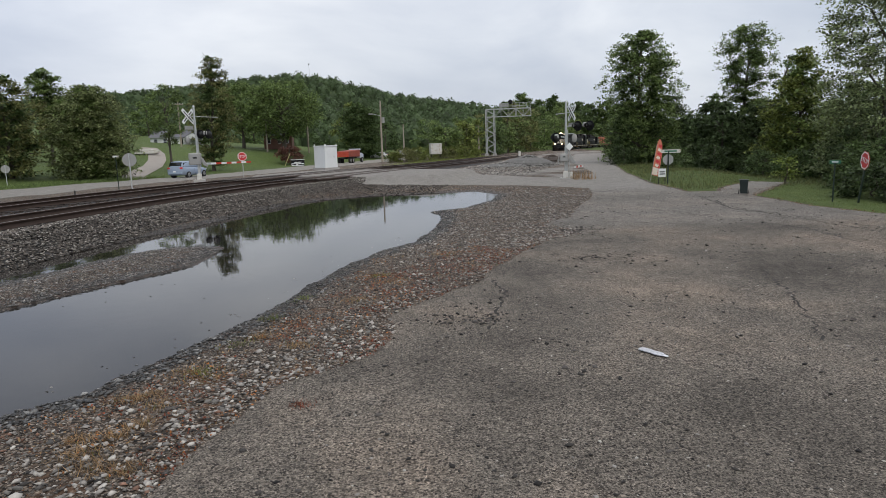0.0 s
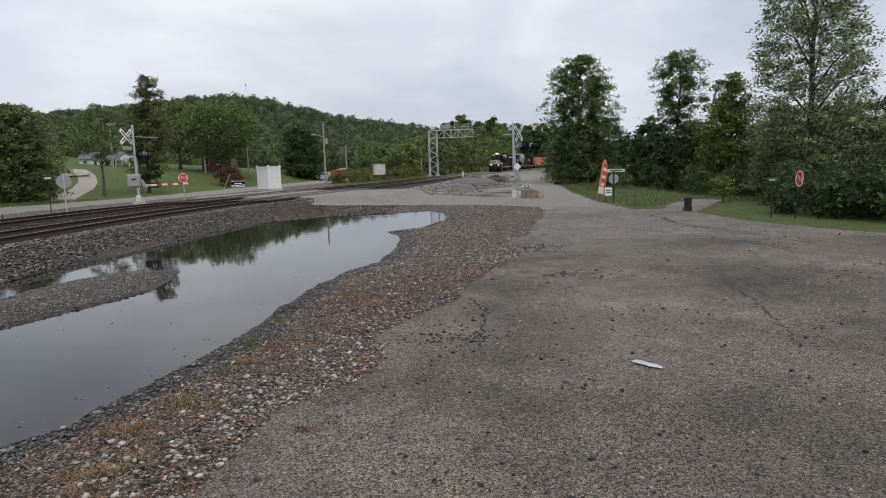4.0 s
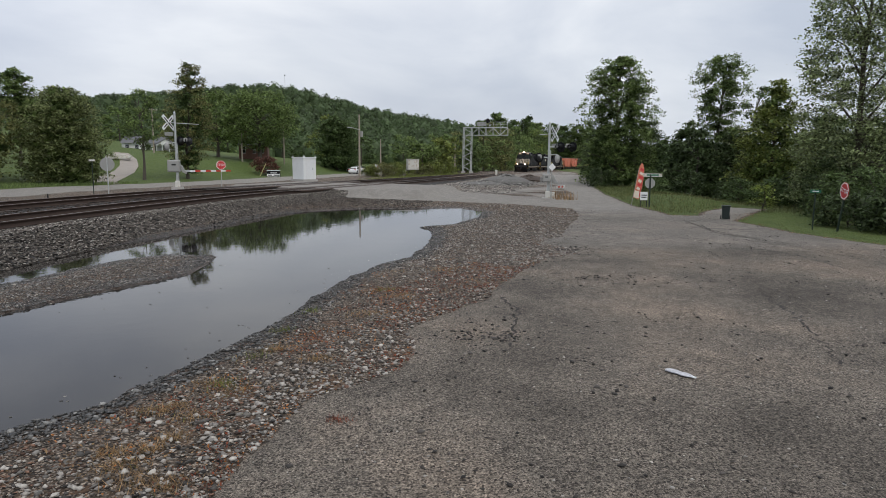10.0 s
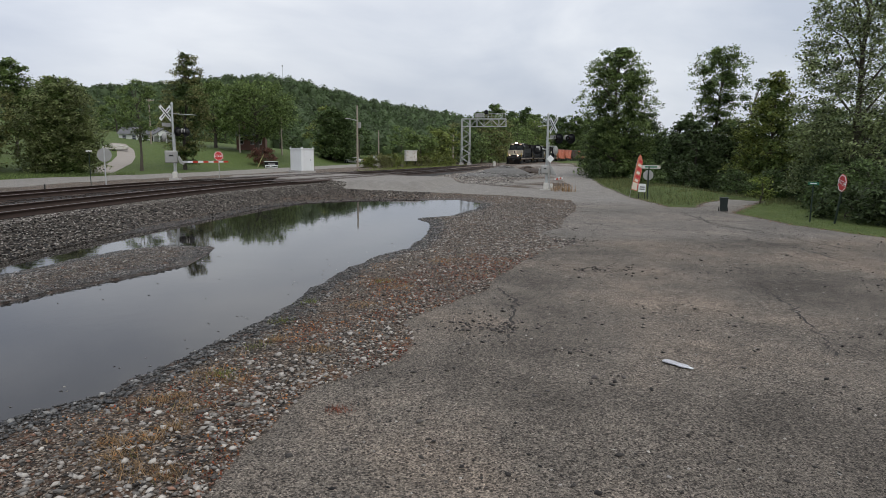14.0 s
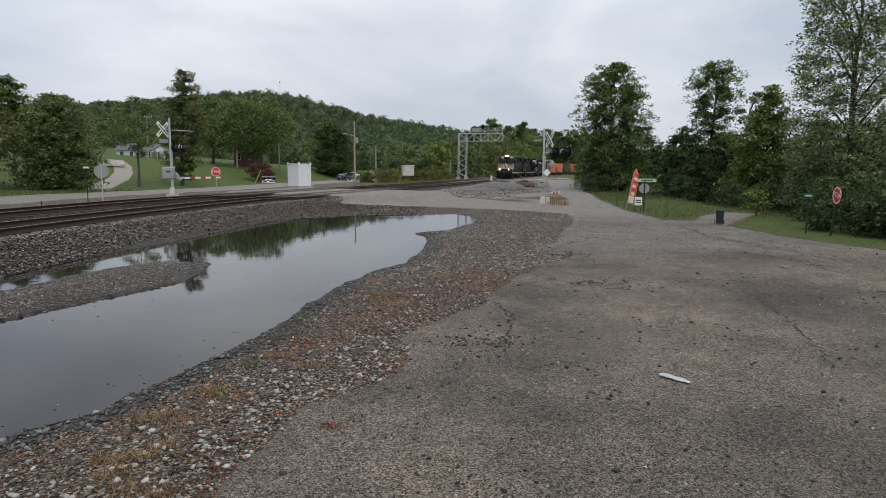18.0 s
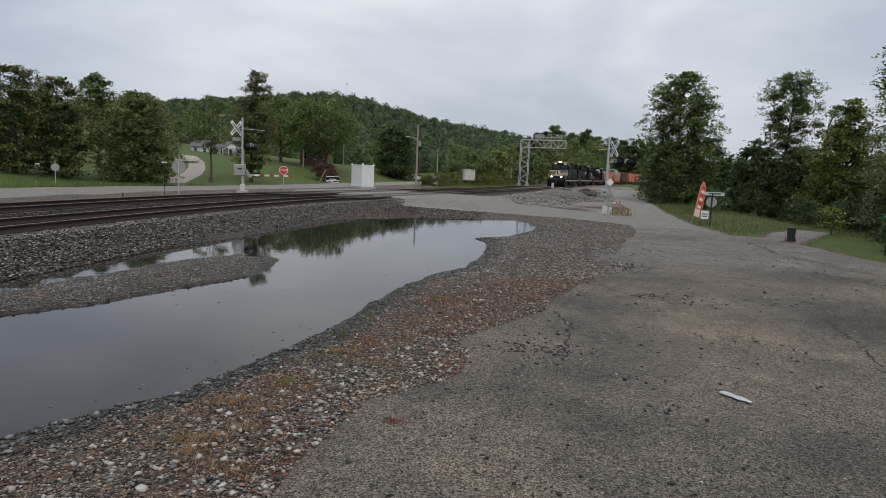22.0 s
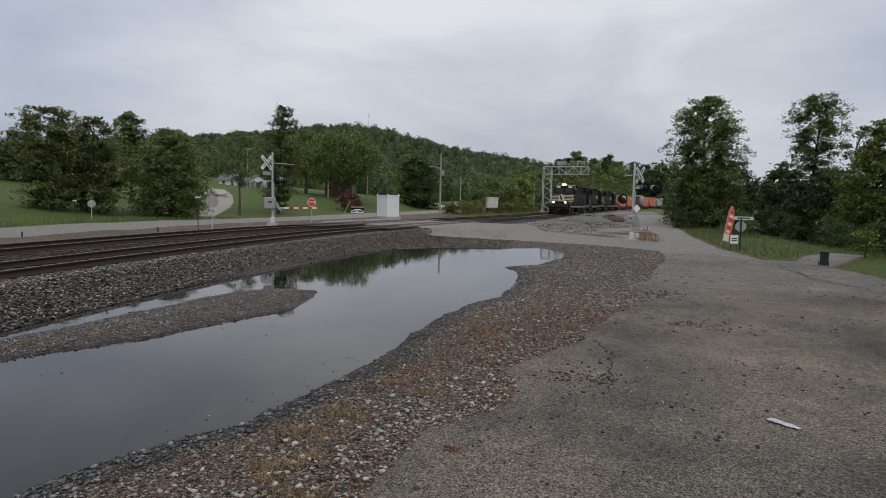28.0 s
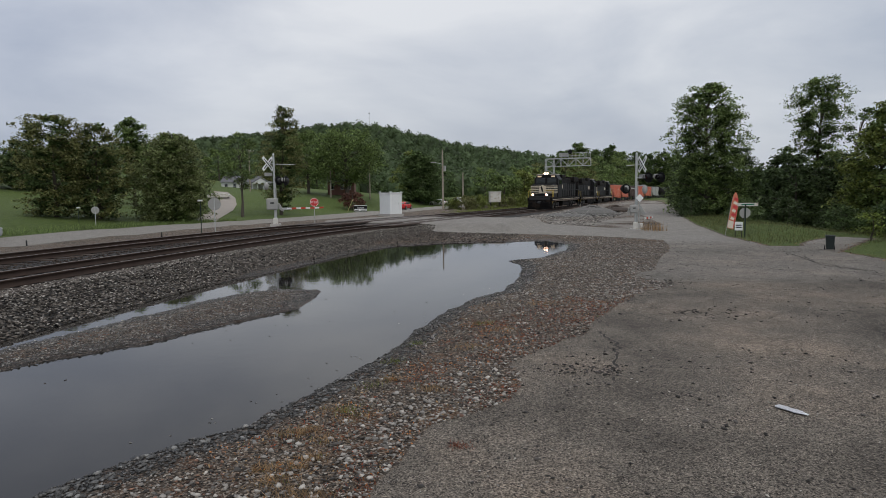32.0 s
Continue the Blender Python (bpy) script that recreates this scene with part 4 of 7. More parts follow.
def cracks():
    """Open cracks in the old asphalt: thin sunken-looking dark ribbons laid just above it."""
    r = np.random.default_rng(19)
    dark = shader("crack_dark", (0.035, 0.03, 0.026), 0.95, 0, 0.3, 20, 0.01)
    lines = [[(7.86, 19.84), (8.42, 18.76), (8.83, 17.5)], [(10.16, 19.9), (10.67, 17.95), (10.9, 15.24), (11.07, 13.3)], [(6.27, 10.27), (5.81, 8.61), (5.31, 7.37), (4.94, 6.4)], [(4.2, 16.0), (4.45, 15.6), (4.7, 15.4)], [(3.7, 11.35), (4.3, 11.2)], [(1.68, 10.16), (1.81, 9.34), (1.6, 8.4), (1.35, 7.2)], [(9.0, 21.47), (10.48, 21.14), (12.13, 20.46)], [(4.73, 19.6), (6.49, 19.98), (6.87, 18.45)], [(9.19, 17.14), (9.82, 14.75), (9.6, 12.5)], [(7.0, 24.0), (8.5, 24.3), (9.8, 23.4)], [(8.2, 27.5), (10.2, 27.0)], [(5.5, 17.3), (7.4, 16.2)], [(11.25, 24.12), (10.28, 19.57), (10.8, 18.09), (11.15, 15.98), (11.7, 14.02)], [(7.96, 20.01), (8.55, 19.07), (9.07, 17.79)], [(8.82, 23.33), (10.04, 21.5)], [(11.07, 22.33), (10.52, 20.42), (10.6, 19.11)], [(10.35, 17.41), (10.67, 16.43)]]
    for pts in lines:
        v, k = [], 0
        for (x1, y1), (x2, y2) in zip(pts, pts[1:]):
            n = max(3, int(math.hypot(x2 - x1, y2 - y1) / 0.09))
            dx, dy = (x2 - x1) / n, (y2 - y1) / n
            q = math.hypot(dx, dy)
            for i in range(n):
                j = r.normal(0, 0.035)
                w = 0.004 + 0.017 * r.random() ** 2 + 0.0009 * y1
                x, y = x1 + dx * i - dy / q * j, y1 + dy * i + dx / q * j
                for s in (-1, 1):
                    px, py = x - dy / q * w * s, y + dx / q * w * s
                    v.append((px, py, ground_at(px, py) + 0.004))
        k = len(v) // 2
        f = []
        for i in range(k - 1):
            if r.random() < 0.12:
                continue
            f += [2 * i, 2 * i + 1, 2 * i + 3, 2 * i + 2]
        arrays("crack", np.array(v), 4, f, dark, ground)


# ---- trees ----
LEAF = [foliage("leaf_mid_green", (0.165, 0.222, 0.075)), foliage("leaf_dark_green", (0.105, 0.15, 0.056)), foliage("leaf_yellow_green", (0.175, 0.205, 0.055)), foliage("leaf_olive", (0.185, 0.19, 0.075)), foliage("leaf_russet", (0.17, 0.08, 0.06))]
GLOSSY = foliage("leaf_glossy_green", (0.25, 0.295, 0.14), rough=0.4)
# darker leaves for understorey and shrubs: shade under the trees put into colour
SHADED_LEAF = foliage("leaf_shade_dark", (0.07, 0.098, 0.042))
GREY_LEAF = foliage("leaf_grey_green", (0.205, 0.235, 0.1))
WOODS = foliage("distant_woods", (0.1, 0.142, 0.064), 0.22)
for _node in WOODS.node_tree.nodes:
    if _node.bl_idname == "ShaderNodeTexNoise":
        _node.inputs["Scale"].default_value *= 0.18


def leaf_quads(centres, size, r, flat=0.5):
    """Leaf blades at the centres, each a bent pair of quads' worth: four corners turned at random."""
    n = len(centres)
    a, b_, c = r.uniform(0, 2 * np.pi, n), r.normal(0, flat, n), r.normal(0, flat, n)
    u = np.stack([np.cos(a), np.sin(a), b_], 1)
    u /= np.linalg.norm(u, axis=1)[:, None]
    w = np.stack([-np.sin(a), np.cos(a), c], 1)
    w /= np.linalg.norm(w, axis=1)[:, None]
    sz = (size * r.uniform(0.6, 1.3, n))[:, None]
    droop = np.zeros_like(u)
    droop[:, 2] = -0.25 * sz[:, 0]
    v = np.stack([centres - u * sz * 0.5, centres + w * sz * 0.32, centres + u * sz * 0.5 + droop, centres - w * sz * 0.32], 1)
    return v.reshape(-1, 3)


def crown_points(profile, height, r, clumps, per, spread_, gaps=0.0, lean=(0, 0)):
    """Leaf places: boughs of leaf clumps in a crown whose radius follows the profile (relative height, radius)."""
    hs, rs = np.array([p[0] for p in profile]) * height, np.array([p[1] for p in profile])
    dens = np.interp(np.linspace(hs[0], hs[-1], 200), hs, rs) + 0.12 * rs.max()
    cum = np.cumsum(dens) / dens.sum()
    boughs = max(6, int(clumps / 11 * (1 - 0.4 * gaps)))
    h = np.interp((np.arange(boughs) + r.random(boughs)) / boughs, cum, np.linspace(hs[0], hs[-1], 200))
    ang = np.arange(boughs) * 2.399 + r.normal(0, 0.5, boughs)
    local = np.interp(h, hs, rs)
    big = (0.30 * local + 0.08 * rs.max()) * r.uniform(0.7, 1.3, boughs)
    out = np.maximum(local - 0.75 * big, 0) * r.uniform(0.8, 1.08, boughs)
    k = h / height
    bc = np.stack([out * np.cos(ang) + lean[0] * k, out * np.sin(ang) + lean[1] * k, h], 1)
    each = max(4, clumps // boughs)
    d = r.normal(0, 1, (boughs, each, 3))
    d /= np.linalg.norm(d, axis=2)[:, :, None]
    d[:, :, 2] = np.where(d[:, :, 2] < -0.3, -d[:, :, 2], d[:, :, 2]) * 0.8
    cen = (bc[:, None] + d * (big[:, None, None] * r.uniform(0.55, 1.05, (boughs, each, 1)))).reshape(-1, 3)
    cen = cen[(cen[:, 2] > 0.03 * height) & (cen[:, 2] < height * 1.02)]
    q = r.normal(0, 1, (len(cen), per, 3)) * spread_ * 0.72 * np.array([1, 1, 0.55])
    return (cen[:, None] + q).reshape(-1, 3), cen


def tree(x, y, height, profile, leaf, size, clumps, per, label, trunk=0.18, name="tree", seed=0, limbs=14, gaps=0.0, bare=0, z=None, group="", category="tree", lean=(0, 0), spread_=0.27, inner=None):
    r = np.random.default_rng(seed + 100)
    zb = ground_at(x, y) - 0.05 if z is None else z
    t = thing(name, label, category, pose(x, y, zb), group)
    pts, cen = crown_points(profile, height, r, clumps, per, spread_, gaps, lean)
    b = bmesh.new()
    top = height * 0.93
    knots = [Vector((lean[0] * q + r.normal(0, 0.08) * (q > 0), lean[1] * q + r.normal(0, 0.08) * (q > 0), q * top)) for q in (0, 0.2, 0.4, 0.6, 0.8, 1.0)]
    for i in range(5):
        rod(knots[i], knots[i + 1], trunk * (1 - 0.17 * i) * (1.25 if i == 0 else 1), trunk * (1 - 0.17 * (i + 1)), b, 8)
    for _ in range(limbs):
        c = cen[int(r.integers(0, len(cen)))]
        q = max(0.12, min(0.9, c[2] / height - 0.12))
        k0 = knots[int(q * 5)].lerp(knots[min(5, int(q * 5) + 1)], q * 5 % 1)
        mid = k0.lerp(Vector(c), 0.5) + Vector((0, 0, 0.06 * height * r.random()))
        rod(k0, mid, trunk * 0.32, trunk * 0.2, b, 5)
        rod(mid, Vector(c), trunk * 0.2, trunk * 0.05, b, 5)
    for _ in range(bare):
        k0 = knots[4].lerp(knots[5], r.random())
        tip = k0 + Vector((-abs(r.normal(0.9, 0.4)), r.normal(0, 0.4), r.uniform(0.8, 2.2)))
        mid = k0.lerp(tip, 0.5) + Vector((r.normal(0, 0.15), 0, 0.1))
        rod(k0, mid, 0.04, 0.028, b, 4)
        rod(mid, tip, 0.028, 0.012, b, 4)
    part("trunk", b, BARK, t)
    v = leaf_quads(pts, size, r)
    arrays("crown", v, 4, np.arange(len(v)), leaf, t)
    # inner leaves, mostly a darker green: shade inside the crown put into colour
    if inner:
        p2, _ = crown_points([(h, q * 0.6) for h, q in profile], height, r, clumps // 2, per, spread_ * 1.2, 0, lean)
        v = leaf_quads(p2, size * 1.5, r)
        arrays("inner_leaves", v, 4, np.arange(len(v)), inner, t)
    return t


def trees():
    oval = [(0.25, 0.4), (0.4, 1.0), (0.65, 1.0), (0.85, 0.7), (1.0, 0.15)]

    def prof(p, w):
        return [(h, q * w) for h, q in p]
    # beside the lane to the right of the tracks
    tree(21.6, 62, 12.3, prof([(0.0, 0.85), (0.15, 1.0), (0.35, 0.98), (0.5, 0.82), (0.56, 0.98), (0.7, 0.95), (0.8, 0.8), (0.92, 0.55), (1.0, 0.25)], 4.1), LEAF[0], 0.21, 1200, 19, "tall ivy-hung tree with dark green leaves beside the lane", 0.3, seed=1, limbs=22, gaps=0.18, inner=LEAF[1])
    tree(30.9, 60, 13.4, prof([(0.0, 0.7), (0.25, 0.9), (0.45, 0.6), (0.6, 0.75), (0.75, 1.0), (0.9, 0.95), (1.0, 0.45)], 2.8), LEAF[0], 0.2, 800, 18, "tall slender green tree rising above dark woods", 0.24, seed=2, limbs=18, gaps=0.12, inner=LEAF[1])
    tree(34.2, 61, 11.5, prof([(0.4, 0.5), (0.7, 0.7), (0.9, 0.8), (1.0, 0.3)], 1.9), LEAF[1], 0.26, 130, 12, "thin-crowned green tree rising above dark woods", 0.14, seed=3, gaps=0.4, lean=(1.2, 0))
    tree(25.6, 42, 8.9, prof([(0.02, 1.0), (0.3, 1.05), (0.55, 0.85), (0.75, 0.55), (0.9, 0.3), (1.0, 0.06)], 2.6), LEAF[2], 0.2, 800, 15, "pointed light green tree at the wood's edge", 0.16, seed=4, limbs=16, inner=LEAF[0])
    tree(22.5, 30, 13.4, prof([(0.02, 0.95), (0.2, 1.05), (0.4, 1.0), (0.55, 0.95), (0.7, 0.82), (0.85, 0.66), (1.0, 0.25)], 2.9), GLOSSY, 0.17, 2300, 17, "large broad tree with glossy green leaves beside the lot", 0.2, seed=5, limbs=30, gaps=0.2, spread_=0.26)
    tree(29.5, 27, 6.6, prof([(0.04, 0.8), (0.4, 1.0), (0.8, 0.7), (1.0, 0.2)], 3.4), SHADED_LEAF, 0.22, 500, 14, "dark green tree behind the stop sign", 0.2, seed=6, limbs=14, inner=SHADED_LEAF)
    tree(17.3, 28.9, 1.35, prof([(0.1, 0.5), (0.5, 1.0), (0.85, 0.9), (1.0, 0.4)], 0.5), foliage("leaf_bright_sumac", (0.2, 0.25, 0.06)), 0.13, 36, 12, "bright yellow-green sumac shrub at the wood's edge", 0.04, "shrub", seed=59, limbs=8, category="shrub", spread_=0.2)
    # the dark woods behind them, much of their shade put into the leaf colour
    r = np.random.default_rng(5)
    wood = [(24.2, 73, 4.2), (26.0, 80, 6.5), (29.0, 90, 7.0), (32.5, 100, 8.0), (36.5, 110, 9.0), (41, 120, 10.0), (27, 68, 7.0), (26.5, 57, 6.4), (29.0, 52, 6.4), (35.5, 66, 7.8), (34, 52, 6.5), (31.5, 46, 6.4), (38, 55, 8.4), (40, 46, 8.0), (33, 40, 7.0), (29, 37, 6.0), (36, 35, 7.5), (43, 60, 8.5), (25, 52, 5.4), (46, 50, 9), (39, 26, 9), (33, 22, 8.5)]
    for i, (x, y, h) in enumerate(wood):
        tree(x, y, h, prof([(0.0, 0.9), (0.3, 1.05), (0.6, 1.0), (0.85, 0.65), (1.0, 0.2)], 2.7), (SHADED_LEAF, SHADED_LEAF, LEAF[1], SHADED_LEAF, LEAF[3])[i % 5], 0.27, 300, 14, "dark dense understorey tree in the wood", 0.13, seed=20 + i, limbs=8, group="understorey trees", inner=SHADED_LEAF)
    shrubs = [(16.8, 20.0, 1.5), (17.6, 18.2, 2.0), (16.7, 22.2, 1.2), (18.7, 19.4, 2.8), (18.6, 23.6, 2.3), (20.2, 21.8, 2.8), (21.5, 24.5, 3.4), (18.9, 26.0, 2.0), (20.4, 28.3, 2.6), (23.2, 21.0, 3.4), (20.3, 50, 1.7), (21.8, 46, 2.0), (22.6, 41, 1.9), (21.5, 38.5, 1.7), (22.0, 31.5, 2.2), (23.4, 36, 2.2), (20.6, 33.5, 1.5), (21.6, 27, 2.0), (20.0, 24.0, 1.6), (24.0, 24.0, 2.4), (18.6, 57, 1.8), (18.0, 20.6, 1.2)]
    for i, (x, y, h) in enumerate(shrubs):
        tree(x, y, h, prof([(0.0, 0.8), (0.4, 1.1), (0.8, 0.7), (1.0, 0.2)], max(1.25, 0.62 * h)), (SHADED_LEAF, LEAF[1], SHADED_LEAF)[i % 3], 0.16, 150, 13, "low green shrub at the wood's edge", 0.04, "shrub", seed=60 + i, limbs=4, group="shrubs at the wood's edge", category="shrub", spread_=0.22)
    # yellow-green bushes beyond the far track
    for i, (x, y, h, w) in enumerate([(-4.6, 112, 1.7, 1.7), (-2.4, 111, 2.3, 2.1), (-0.6, 114, 2.6, 2.0), (0.9, 118, 2.2, 1.9), (4.9, 118, 2.0, 1.9), (6.6, 121, 2.6, 2.2), (8.4, 124, 2.2, 2.0), (-3.4, 118, 2.4, 2.2), (3.4, 124, 3.0, 2.4), (9.8, 130, 3.2, 2.4), (6.6, 131, 3.6, 2.6)]):
        tree(x, y, h, prof([(0.0, 0.9), (0.4, 1.0), (0.75, 0.8), (1.0, 0.3)], w), LEAF[(2, 3, 2)[i % 3]], 0.26, 130, 13, "yellow-green bush beside the far track", 0.05, "bush", seed=200 + i, limbs=4, group="trackside bushes", category="bush", spread_=0.3)
    # the tree line beyond the lawn
    for i, (x, y, h) in enumerate([(-64, 92, 6.0), (-68, 90, 7.0), (-72, 88, 6.5), (-76, 86, 7.5), (-80, 84, 7.0), (-85, 80, 8.0), (-90, 76, 8.0), (-60, 96, 6.0), (-70, 96, 7.5)]):
        tree(x, y, h, prof([(0.0, 0.9), (0.35, 1.05), (0.7, 0.9), (1.0, 0.3)], 3.0), (SHADED_LEAF, LEAF[1], LEAF[3])[i % 3], 0.32, 260, 14, "dark green tree in the line beyond the lawn", 0.14, seed=230 + i, limbs=6, group="tree line", spread_=0.45, inner=SHADED_LEAF)
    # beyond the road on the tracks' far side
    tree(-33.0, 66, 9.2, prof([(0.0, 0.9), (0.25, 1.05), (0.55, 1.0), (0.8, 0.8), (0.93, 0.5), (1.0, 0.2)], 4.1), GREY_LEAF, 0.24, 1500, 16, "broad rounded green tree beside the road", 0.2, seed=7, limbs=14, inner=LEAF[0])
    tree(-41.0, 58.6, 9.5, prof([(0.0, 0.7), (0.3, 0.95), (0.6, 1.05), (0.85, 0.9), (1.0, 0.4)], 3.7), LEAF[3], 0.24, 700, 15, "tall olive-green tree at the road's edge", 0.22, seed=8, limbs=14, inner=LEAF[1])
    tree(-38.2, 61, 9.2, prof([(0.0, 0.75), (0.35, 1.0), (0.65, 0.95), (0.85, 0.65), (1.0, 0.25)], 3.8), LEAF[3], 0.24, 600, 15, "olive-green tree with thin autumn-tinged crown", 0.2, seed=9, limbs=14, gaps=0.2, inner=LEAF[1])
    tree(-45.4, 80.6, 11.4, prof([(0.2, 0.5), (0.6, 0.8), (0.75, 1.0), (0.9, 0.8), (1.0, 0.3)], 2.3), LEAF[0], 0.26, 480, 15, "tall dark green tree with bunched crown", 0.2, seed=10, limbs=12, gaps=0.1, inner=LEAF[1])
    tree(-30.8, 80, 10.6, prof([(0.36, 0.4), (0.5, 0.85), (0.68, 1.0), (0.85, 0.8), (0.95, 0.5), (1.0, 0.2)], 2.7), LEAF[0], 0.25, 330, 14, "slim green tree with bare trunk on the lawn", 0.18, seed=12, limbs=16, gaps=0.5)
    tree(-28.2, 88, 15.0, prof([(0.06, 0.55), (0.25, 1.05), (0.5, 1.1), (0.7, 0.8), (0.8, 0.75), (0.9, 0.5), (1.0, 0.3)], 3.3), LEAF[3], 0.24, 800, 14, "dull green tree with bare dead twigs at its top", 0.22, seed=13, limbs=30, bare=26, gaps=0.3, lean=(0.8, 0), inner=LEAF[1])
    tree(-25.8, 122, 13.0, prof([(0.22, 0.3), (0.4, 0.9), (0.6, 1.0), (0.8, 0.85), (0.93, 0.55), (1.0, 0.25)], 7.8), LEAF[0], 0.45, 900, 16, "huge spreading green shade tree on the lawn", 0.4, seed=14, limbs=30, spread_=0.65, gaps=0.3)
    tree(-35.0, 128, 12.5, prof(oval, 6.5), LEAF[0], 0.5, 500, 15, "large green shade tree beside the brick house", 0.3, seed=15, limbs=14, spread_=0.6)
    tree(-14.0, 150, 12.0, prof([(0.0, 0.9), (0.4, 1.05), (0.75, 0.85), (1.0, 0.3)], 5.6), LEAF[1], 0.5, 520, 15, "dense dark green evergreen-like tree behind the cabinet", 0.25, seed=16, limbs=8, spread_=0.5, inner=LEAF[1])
    tree(-22.4, 110, 3.2, prof([(0.1, 0.9), (0.5, 1.1), (0.9, 0.6), (1.0, 0.3)], 2.2), LEAF[4], 0.26, 260, 13, "russet ornamental bush on the lawn", 0.1, "bush", seed=17, category="bush")
    midwood = [(5, 128, 6.5), (10, 140, 7.5), (17, 158, 9), (24, 178, 12.5), (32, 196, 14.5), (41, 214, 14), (51, 232, 15), (63, 250, 16), (77, 266, 15), (92, 280, 15), (106, 290, 15), (14, 178, 10), (36, 224, 15), (57, 256, 16), (-2, 135, 6), (20, 166, 8), (28, 186, 10), (46, 222, 12), (70, 258, 17), (84, 272, 17), (72, 290, 20), (86, 302, 21), (100, 315, 21), (116, 326, 21), (60, 275, 20), (134, 338, 22), (40, 236, 17), (150, 350, 22), (-3, 150, 8), (4, 160, 7), (10, 165, 8.5), (16, 172, 9), (-9, 160, 9), (22, 150, 7), (28, 190, 14), (34, 200, 15), (41, 205, 14), (46, 190, 12.5), (39, 178, 12), (30, 172, 9.5), (50, 215, 14), (58, 225, 15), (64, 215, 13), (-18, 165, 11), (-30, 170, 12), (-44, 170, 9), (-55, 165, 8), (-66, 158, 8), (-80, 150, 7), (-95, 140, 6), (-110, 135, 6), (-125, 120, 6), (21, 215, 13), (12, 205, 11), (2, 200, 11), (24, 128, 6.5), (56, 200, 12), (50, 178, 10)]
    for i, (x, y, h) in enumerate(midwood):
        if -12.5 < float(across(x, y)) < 45 or (y < 200 and abs(x - float(road_mid(y))) < 8):
            continue
        tree(x, y, h, prof([(0.0, 0.8), (0.3, 1.0), (0.6, 1.0), (0.85, 0.7), (1.0, 0.2)], 0.4 * h + 0.6), LEAF[(0, 2, 1, 0, 3, 0)[i % 6]], 0.62, 150, 13, "rounded green roadside tree at the valley's edge", 0.2, seed=80 + i, limbs=5, group="valley trees", spread_=0.75)

    for i, (x, y, h) in enumerate([(39, 300, 21), (46, 298, 25.5), (53, 302, 21.5), (61, 300, 24), (66, 304, 21.5), (73, 300, 20.5), (80, 304, 20), (86, 300, 20.5), (94, 308, 20), (42, 310, 22), (57, 312, 22)]):
        tree(x, y, h - 1, prof([(0.0, 0.8), (0.3, 1.0), (0.6, 1.0), (0.85, 0.75), (1.0, 0.3)], 5.6), LEAF[(1, 0, 1)[i % 3]], 0.85, 330, 14, "tall green tree behind the signal bridge", 0.3, seed=160 + i, limbs=8, group="tall valley trees", spread_=0.85, inner=LEAF[1])


def hill_woods():
    """The wooded hills: crowns of many leaf clumps, in one mesh."""
    r = np.random.default_rng(3)
    n = 4900
    y = r.uniform(230, 660, n)
    x = r.uniform(-0.85, 0.75, n) * y
    z = heights(x, y)[0]
    keep = (z > 3.0) | (y > 300)
    x, y, z = x[keep], y[keep], z[keep]
    size = r.uniform(3.2, 6.2, len(x))
    tall = size * r.uniform(1.3, 1.9, len(x))
    top = np.stack([x, y, z + tall * 0.75], 1)
    # each crown: a small dense core with leaf sprays over it
    b = bmesh.new()
    bmesh.ops.create_icosphere(b, subdivisions=1, radius=1)
    cv = np.array([q.co[:] for q in b.verts])
    cf = np.array([[q.index for q in p.verts] for p in b.faces])
    b.free()
    m = len(x)
    core = np.stack([x, y, z + tall * 0.4], 1)[:, None] + cv[None] * size[:, None, None] * np.array([0.8, 0.8, 1.25])
    faces = (cf[None] + (np.arange(m) * len(cv))[:, None, None]).reshape(-1)
    woods = thing("wooded_hillside", "distant hillside covered in dense green summer woods", "woods", kind="stuff")
    tagged(arrays("crowns", core.reshape(-1, 3), 3, faces, WOODS, woods), kind="stuff")
    k = 44
    d = r.normal(0, 1, (m, k, 3))
    d /= np.linalg.norm(d, axis=2)[:, :, None]
    d[:, :, 2] = np.abs(d[:, :, 2]) * 1.15 - 0.3
    c = top[:, None] + d * size[:, None, None] * r.uniform(0.72, 1.04, (m, k, 1))
    v = leaf_quads(c.reshape(-1, 3), 2.2, r, 0.55)
    tagged(arrays("leaf_sprays", v, 4, np.arange(len(v)), WOODS, woods), kind="stuff")


# ---- railway equipment ----
def bars_of_text(parent, material, rows_, m, w, h, gap):
    """Unreadable small print: plain bars."""
    for i in range(rows_):
        part("print_bar", prism([(-w / 2, 0), (w / 2, 0), (w / 2, h), (-w / 2, h)], 0.004, m @ Matrix.Translation((0, 0, -i * gap))), material, parent)


def crossbuck(parent, z, dx, turn):
    """Two crossed boards beside the mast."""
    g = pose(dx, 0, z, 0, 0, turn)
    for a, y in ((45, 0.0), (-45, 0.025)):
        b = box((1.22, 0.02, 0.23), (0, 0, -0.115), bevel=0.004)
        b.transform(g @ pose(0, y, 0, 0, a))
        part("crossbuck_board", b, WHITE, parent, "white crossbuck board")
        s = box((0.9, 0.03, 0.07), (0, 0, -0.035))
        s.transform(g @ pose(0, y, 0, 0, a))
        part("board_print", s, BLACK, parent)
    part("board_bracket", rod((0, 0, z), (dx, 0, z), 0.03), STEEL, parent)


